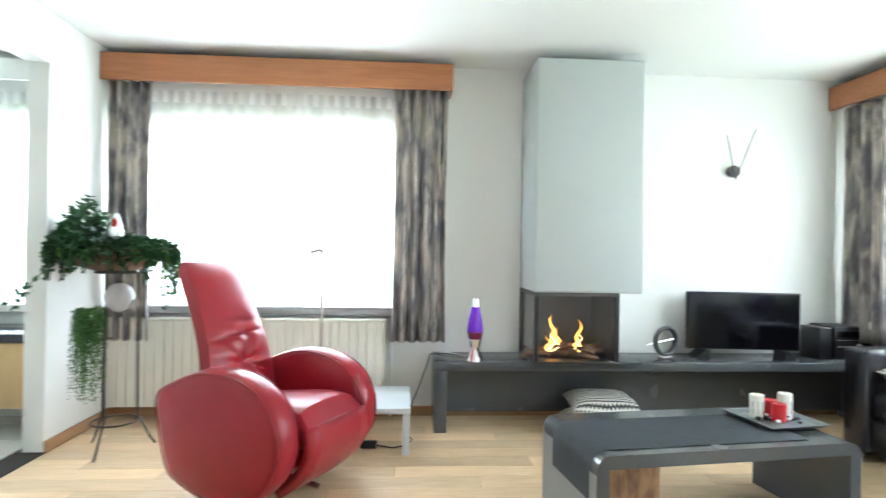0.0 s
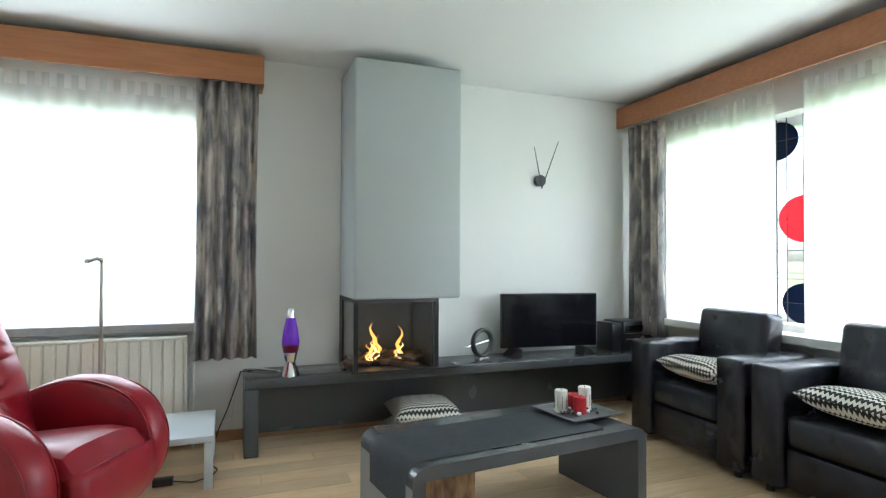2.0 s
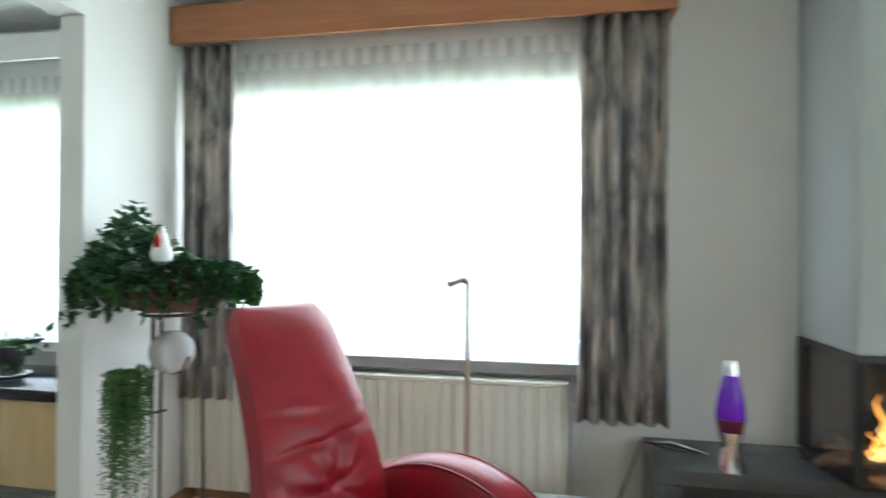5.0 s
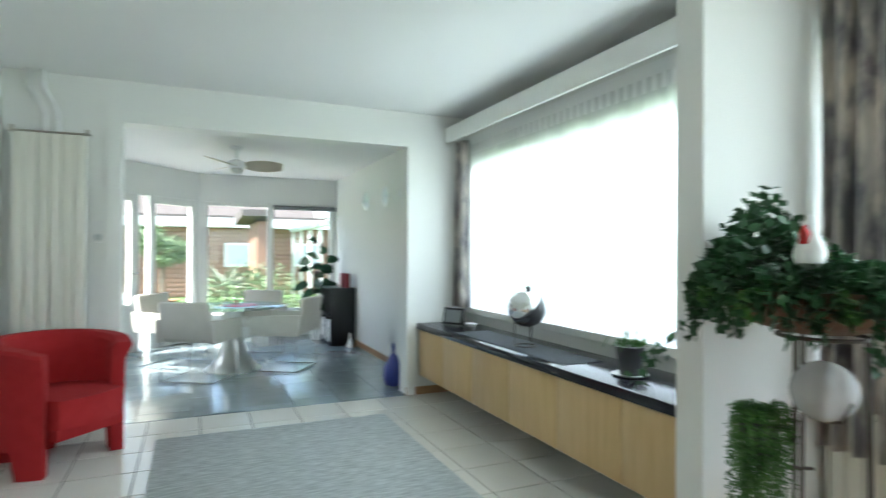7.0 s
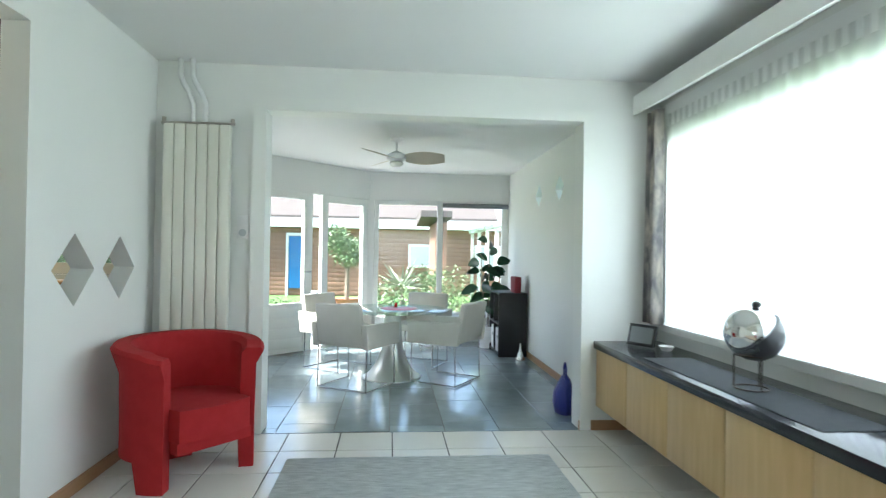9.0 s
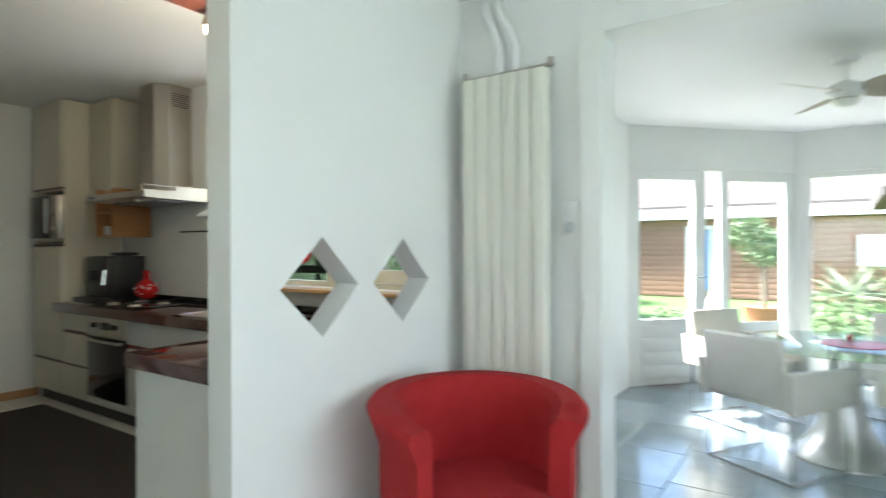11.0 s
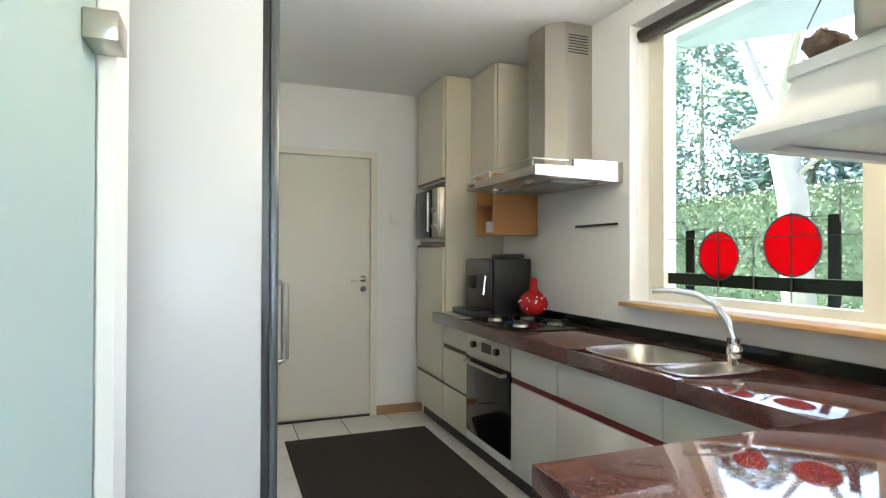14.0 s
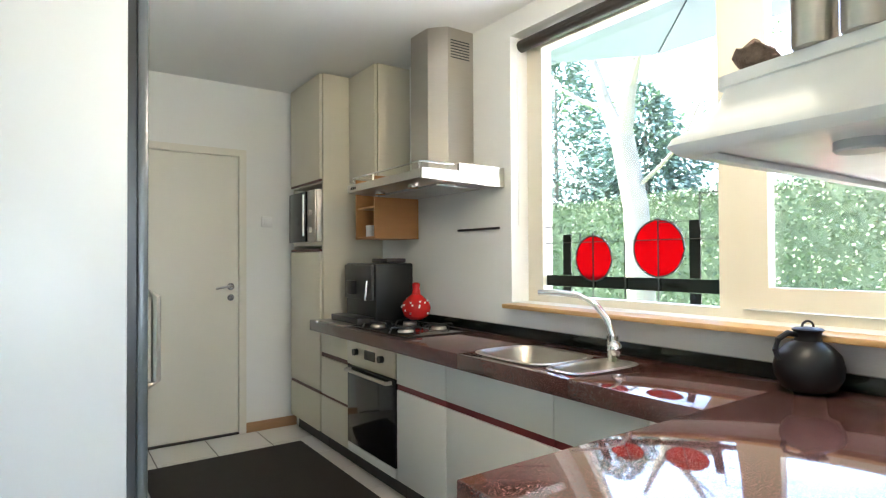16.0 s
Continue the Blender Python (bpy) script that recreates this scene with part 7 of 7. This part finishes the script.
def garden():
    random.seed(41)
    struct("ground", box((-400, -400, -0.30), (400, 400, -0.20)), M_GRASS, "short green lawn round the house")
    struct("pavement_terrace", box((-7.2, -7.5, -0.20), (-0.4, 0.5, -0.13)), M_PAVING, "grey paved garden terrace")
    # brick-red boarded shed with a blue door, far end of the garden
    s = thing("garden_shed", (-15.5, 0, -0.2), "brown boarded garden shed with blue door and flat roof", "shed")
    part("wall", box((-3.0, -12.0, 0), (-0.03, 6.0, 2.3)), M_SHEDWOOD, s)
    for k in range(15):
        part("board", box((-0.028, -12.0, 0.02 + k * 0.152), (0.0, 6.0, 0.162 + k * 0.152), 0.003), M_SHEDWOOD, s)
    part("roof", box((-3.3, -12.4, 2.31), (0.35, 6.4, 2.62)), M_WHITE, s, "white roof edge")
    part("roof_felt", box((-3.25, -12.3, 2.621), (0.3, 6.3, 2.70)), M_ROOFDARK, s)
    d = part("door", box((0.003, -5.42, 0.25), (0.05, -4.90, 2.0)), M_BLUEDOOR, s, "blue painted door")
    part("door_frame", prism([(-5.52, 0.0), (-5.52, 2.12), (-4.80, 2.12), (-4.80, 0.0), (-4.88, 0.0), (-4.88, 2.02), (-5.44, 2.02), (-5.44, 0)], "x", 0.003, 0.06), M_WHITE, s)
    for y in (-1.4, 0.9):
        w = part("window", box((0.003, y, 1.0), (0.04, y + 0.95, 1.8)), M_WHITE, s, "white framed window")
        part("pane", box((0.042, y + 0.08, 1.08), (0.048, y + 0.87, 1.72)), M_ALU, w)
    r = thing("neighbour_house", (-24, -3, -0.2), "brick house with dark tiled roof behind the shed", "house")
    part("wall", box((-6, -8, 0), (0, 6, 2.9)), mat("brown_brick", (0.26, 0.14, 0.10), 0.9, color2=(0.2, 0.10, 0.07), scale=12, bump=0.3), r)
    part("roof", prism([(-6.4, 2.9), (0.4, 2.9), (-3, 5.6)], "y", -8.3, 6.3), M_ROOFDARK, r)
    # covered walk with white posts on the right
    g = thing("glazed_lean_to", (-9.0, 0.4, -0.2), "white framed lean-to with sloping glass roof", "lean-to")
    for k in range(6):
        part("post", box((-3.6 + k * 1.3, -0.04, 0), (-3.52 + k * 1.3, 0.04, 2.1)), M_WHITE, g)
        part("rafter", moved(box((-0.03, 0, 0), (0.03, 2.2, 0.08)), pose(-3.56 + k * 1.3, -0.1, 2.1, 12, 0, 0)), M_WHITE, g)
    part("beam", box((-3.7, -0.06, 2.101), (3.1, 0.06, 2.22)), M_WHITE, g)
    part("back_wall", box((-3.7, 2.0, 0), (3.1, 2.15, 2.6)), M_WHITE, g)
    part("roof", moved(box((-3.7, -0.1, 0.09), (3.1, 2.2, 0.105)), pose(0, -0.1, 2.1, 12, 0, 0)), M_FROST, g)
    c = thing("carport_roof", (-11.5, -0.9, -0.2), "dark flat wooden porch roof beside the shed", "porch")
    part("roof", prism([(-1.6, 2.30), (1.2, 2.42), (1.2, 2.58), (-1.6, 2.58)], "y", -0.35, 0.45), M_ROOFDARK, c)
    part("wall", box((-1.4, 0.05, 0), (0.9, 0.35, 2.299)), M_SHEDWOOD, c)

    def small_tree(x, y, h, r, label, mt, n=2600):
        t = thing("garden_tree", (x, y, -0.2), label, "tree")
        part("trunk", tube([(0, 0, 0), (0.03, 0, h * 0.4), (0, 0.03, h * 0.75)], 0.06, 8, 0.03), M_BARK, t)
        for k in range(5):
            a = k * 1.26
            part("limb", tube([(0, 0, h * 0.5), (r * 0.4 * math.cos(a), r * 0.4 * math.sin(a), h * 0.72), (r * 0.7 * math.cos(a), r * 0.7 * math.sin(a), h * 0.9)], 0.025, 6, 0.008), M_BARK, t)
        bm = bm_new()
        for k in range(9):
            a = k * 0.7 * 2
            foliage(bm, n // 9, blob((r * 0.55 * math.cos(a), r * 0.55 * math.sin(a), h * (0.68 + 0.05 * (k % 5))), r * 0.55, r * 0.45), 0.10)
        part("crown", bm, mt, t)
    small_tree(-9.2, -2.99, 2.1, 0.62, "small round-crowned tree on the lawn", M_LEAFGARDEN)
    pt = thing("tree_pot", (-9.2, -2.99, -0.2), "terracotta ring pot round the small tree", "pot")
    part("pot", lathe([(0.25, 0), (0.32, 0.4), (0.34, 0.42), (0.28, 0.40)], 24), M_TERRA, pt)

    def shrub(x, y, r, h, mt, label, n=900, size=0.09):
        t = thing("shrub", (x, y, -0.2), label, "shrub", "garden shrubs")
        bm = bm_new()
        for k in range(6):
            foliage(bm, n // 6, blob((rnd(-r, r) * 0.5, rnd(-r, r) * 0.5, h * rnd(0.35, 0.7)), r * 0.6, h * 0.4), size)
        part("foliage", bm, mt, t)
        part("stem", tube([(0, 0, 0), (0, 0, h * 0.5)], 0.02, 6), M_BARK, t)
    shrub(-6.6, -2.0, 0.55, 1.0, M_LEAFGARDEN, "light green garden shrub", 800)
    shrub(-7.4, -1.3, 0.6, 1.25, M_LEAFGARDEN, "dark green garden shrub", 900)
    shrub(-6.3, -0.9, 0.45, 0.7, M_LEAFGARDEN, "low flowering garden shrub", 600)
    shrub(-8.3, -0.7, 0.7, 1.2, M_LEAFGARDEN, "light green garden shrub", 800)
    # palm-like tuft
    t = thing("palm_tuft", (-7.6, -1.75, -0.2), "pale spiky yucca with arching leaves", "yucca")
    part("trunk", tube([(0, 0, 0), (0, 0, 0.75)], 0.07, 8, 0.05), M_BARK, t)
    bm = bm_new()
    for k in range(80):
        d = rnd_dir()
        d.z = abs(d.z) * 0.8 - 0.15
        leaf_quad(bm, Vector((0, 0, 0.8)), d, rnd_dir(), rnd(0.45, 0.7), 0.045)
    part("crown", bm, mat("yucca_leaf", (0.24, 0.27, 0.19), 0.6), t)
    for x, y, mt in ((-5.6, -0.7, M_TERRA), (-5.3, -1.6, M_DARKPOT), (-5.6, -3.8, M_DARKPOT)):
        q = thing("garden_pot", (x, y, -0.13), "planted garden pot on the terrace", "pot", "garden pots")
        part("pot", lathe([(0.15, 0), (0.24, 0.38), (0.25, 0.40), (0.21, 0.38)], 20), mt, q)
        bm = bm_new()
        foliage(bm, 260, blob((0, 0, 0.45), 0.25, 0.2), 0.07)
        part("foliage", bm, M_LEAFGARDEN, q)
    u = thing("white_urn", (-9.0, -3.75, -0.2), "tall white garden urn on the lawn", "urn")
    part("urn", lathe([(0.09, 0), (0.16, 0.15), (0.18, 0.35), (0.13, 0.55), (0.10, 0.60), (0.08, 0.59)], 24), M_WHITE, u)

    # side garden seen from the kitchen
    t = tagged(new("hedge"), "clipped green garden hedge", "hedge", "", "stuff")
    bm = bm_new()
    for i in range(24000):
        x = rnd(-9.6, -9.0)
        p = Vector((-9.2 + rnd(-0.25, 0.18), rnd(-19, -6.0), rnd(0.2, 2.6)))
        if rnd(0, 1) < 0.25:
            p.z = 2.6 + rnd(-0.06, 0.08)
            p.x = rnd(-10.2, -9.0)
        leaf_quad(bm, p, rnd_dir(), rnd_dir(), rnd(0.06, 0.11), rnd(0.045, 0.08))
    part("leaves", bm, M_HEDGE, t)
    part("core", box((-10.1, -22, -0.2), (-9.25, -6.0, 2.53)), M_HEDGE, t)
    t = thing("bare_tree", (-6.0, -9.35, -0.2), "large pale-barked tree with forked trunk", "tree")
    pale = mat("pale_bark", (0.20, 0.175, 0.135), 0.9, color2=(0.10, 0.085, 0.065), scale=5, bump=0.6, bump_scale=14)
    part("trunk", tube([(0, 0.05, 0), (0.02, -0.03, 1.3), (0.0, -0.10, 2.3), (0, -0.36, 3.5)], 0.23, 12, 0.19), pale, t)
    limbs = [((0, -0.30, 3.3), (-0.1, -0.75, 4.1), (-0.2, -1.1, 4.9), (-0.1, -1.5, 6.2), 0.15), ((0, -0.32, 3.4), (0.1, -0.15, 4.1), (0.1, 0.05, 4.9), (0, 0.3, 6.2), 0.14), ((0.1, -0.12, 4.2), (0.3, 0.2, 4.6), (0.5, 0.6, 5.0), (0.6, 1.0, 5.6), 0.05),
             ((-0.1, -0.75, 4.1), (-0.2, -1.3, 4.3), (-0.2, -1.9, 4.7), (-0.3, -2.4, 5.2), 0.05), ((0.0, -0.1, 2.6), (0.0, 0.35, 2.9), (0.1, 0.8, 3.2), (0.2, 1.2, 3.8), 0.04)]
    for a, b, c, d, r in limbs:
        part("limb", tube([a, b, c, d], r, 8, r * 0.4), pale, t)
    bm = bm_new()
    for k in range(7):
        foliage(bm, 50, blob((rnd(-0.6, 0.6), rnd(-1.4, 1.6), rnd(3.4, 5.4)), 0.6, 0.4), 0.10)
    part("crown", bm, M_LEAFGARDEN, t, "sparse young leaves")
    for i, (x, y, h, r) in enumerate(((-11.6, -16.6, 8.4, 2.5), (-11.8, -13.4, 6.0, 1.7), (-12.5, -19.8, 6.0, 2.0), (-12.5, -9.0, 3.6, 1.3))):
        t = thing("conifer", (x, y, -0.2), "soft blue-green conifer behind the hedge", "tree", "conifers")
        part("trunk", tube([(0, 0, 0), (0, 0, h * 0.9)], 0.14, 8, 0.03), M_BARK, t)
        bm = bm_new()
        for k in range(14000 if i < 2 else 6000):
            z = h * (1 - rnd(0.0, 1.0) ** 0.62)
            a = rnd(0, 6.28)
            rr = r * min(1.0, 1.5 * (1 - z / h)) ** 0.7 * rnd(0.45, 1.05) * (1 + 0.28 * math.sin(z * 4 + a * 3) + 0.15 * math.sin(a * 7 - z * 9))
            leaf_quad(bm, Vector((rr * math.cos(a), rr * math.sin(a), 0.4 + z)), Vector((math.cos(a), math.sin(a), -0.3)) + rnd_dir() * 0.6, rnd_dir(), rnd(0.14, 0.28), rnd(0.07, 0.13))
        part("crown", bm, M_CONIFER, t)
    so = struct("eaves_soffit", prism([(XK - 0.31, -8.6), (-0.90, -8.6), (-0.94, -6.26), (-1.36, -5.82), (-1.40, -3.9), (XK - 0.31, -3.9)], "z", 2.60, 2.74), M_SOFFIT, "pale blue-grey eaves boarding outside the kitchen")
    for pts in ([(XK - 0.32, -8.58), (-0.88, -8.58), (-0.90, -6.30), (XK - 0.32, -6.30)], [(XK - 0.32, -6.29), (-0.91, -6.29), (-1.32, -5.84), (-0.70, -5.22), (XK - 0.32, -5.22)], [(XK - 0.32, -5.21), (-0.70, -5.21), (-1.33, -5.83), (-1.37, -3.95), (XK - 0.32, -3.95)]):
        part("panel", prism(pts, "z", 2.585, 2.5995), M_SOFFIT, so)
    q = thing("garden_set", (-5.2, -5.6, -0.13), "red round garden table and chairs outside the window", "garden furniture")
    redp = mat("faded_red_plastic", (0.42, 0.06, 0.05), 0.5)
    part("top", lathe([(0.42, 0.70), (0.43, 0.71), (0.42, 0.73)], 26), redp, q)
    part("column", tube([(0, 0, 0), (0, 0, 0.70)], 0.03, 8), M_WHITE, q)
    for dx, dy in ((-0.6, 0.2), (0.1, 0.65), (0.3, -0.6)):
        part("chair_back", moved(lathe([(0.20, 0.0), (0.22, 0.02), (0.20, 0.04)], 20), pose(dx, dy, 0.85, 80, 0, math.degrees(math.atan2(dy, dx)) + 90)), redp, q)
        part("chair_seat", lathe([(0.21, 0.44), (0.22, 0.46), (0.2, 0.48)], 20, (dx, dy, 0)), redp, q)
        part("chair_leg", tube([(dx, dy, 0), (dx, dy, 0.44)], 0.03, 8), M_WHITE, q)


garden()

# ---- floor coverings, laid piece by piece ----
random.seed(3)


def lay(name, lo, hi, sx, sy, gap, z, material, parent, stagger=0.0, keep=None):
    """Pieces of one shared mesh laid over a rectangle, cut at its edges."""
    meshes = {}
    j = 0
    y = lo[1]
    while y < hi[1] - 1e-6:
        x = lo[0] - (stagger * sx * ((j * 37) % 100) / 100 if stagger else 0)
        y1 = min(y + sy, hi[1])
        while x < hi[0] - 1e-6:
            a, b = max(x, lo[0]), min(x + sx, hi[0])
            if b - a > 0.03 and (keep is None or keep((a + b) / 2, (y + y1) / 2)):
                w, d = round(b - a - gap, 3), round(y1 - y - gap, 3)
                if (w, d) not in meshes:
                    bm = bm_new()
                    c = 0.0025
                    v0 = [bm.verts.new((sx_ * w / 2, sy_ * d / 2, -0.008)) for sx_, sy_ in ((-1, -1), (1, -1), (1, 1), (-1, 1))]
                    v1 = [bm.verts.new((sx_ * w / 2, sy_ * d / 2, -c / 2)) for sx_, sy_ in ((-1, -1), (1, -1), (1, 1), (-1, 1))]
                    v2 = [bm.verts.new((sx_ * (w / 2 - c), sy_ * (d / 2 - c), 0)) for sx_, sy_ in ((-1, -1), (1, -1), (1, 1), (-1, 1))]
                    for p, q in ((v0, v1), (v1, v2)):
                        for k in range(4):
                            bm.faces.new((p[k], p[(k + 1) % 4], q[(k + 1) % 4], q[k]))
                    bm.faces.new(v2)
                    me = bpy.data.meshes.new(name)
                    bm.to_mesh(me)
                    bm.free()
                    me.materials.append(material)
                    meshes[(w, d)] = me
                ob = new(name, meshes[(w, d)])
                ob.location = ((a + b) / 2, (y + y1) / 2, z)
                ob.parent = parent
            x += sx
        y += sy
        j += 1


def lay_floors():
    fs, fd, fk, fg = (bpy.data.objects[n] for n in ("floor_sitting", "floor_dining", "floor_kitchen", "floor_garden_room"))
    lay("plank", (3.42, -5.2), (WB, 0.0), 1.25, 0.145, 0.0015, 0.0, M_OAKFLOOR, fs, 1.0)
    lay("tile", (0.0, -5.2), (3.26, 0.0), 0.36, 0.36, 0.008, 0.0, M_TILE, fd)
    lay("tile", (XK, YK), (2.34, -5.2), 0.36, 0.36, 0.008, 0.0, M_TILE, fk)
    lay("tile", (-4.2, -3.58), (-0.005, -0.26), 0.60, 0.40, 0.004, 0.0, M_SLATE, fg, 0.5, lambda x, y: y > -2.35 - (x + 4.2) * 1.0)


lay_floors()
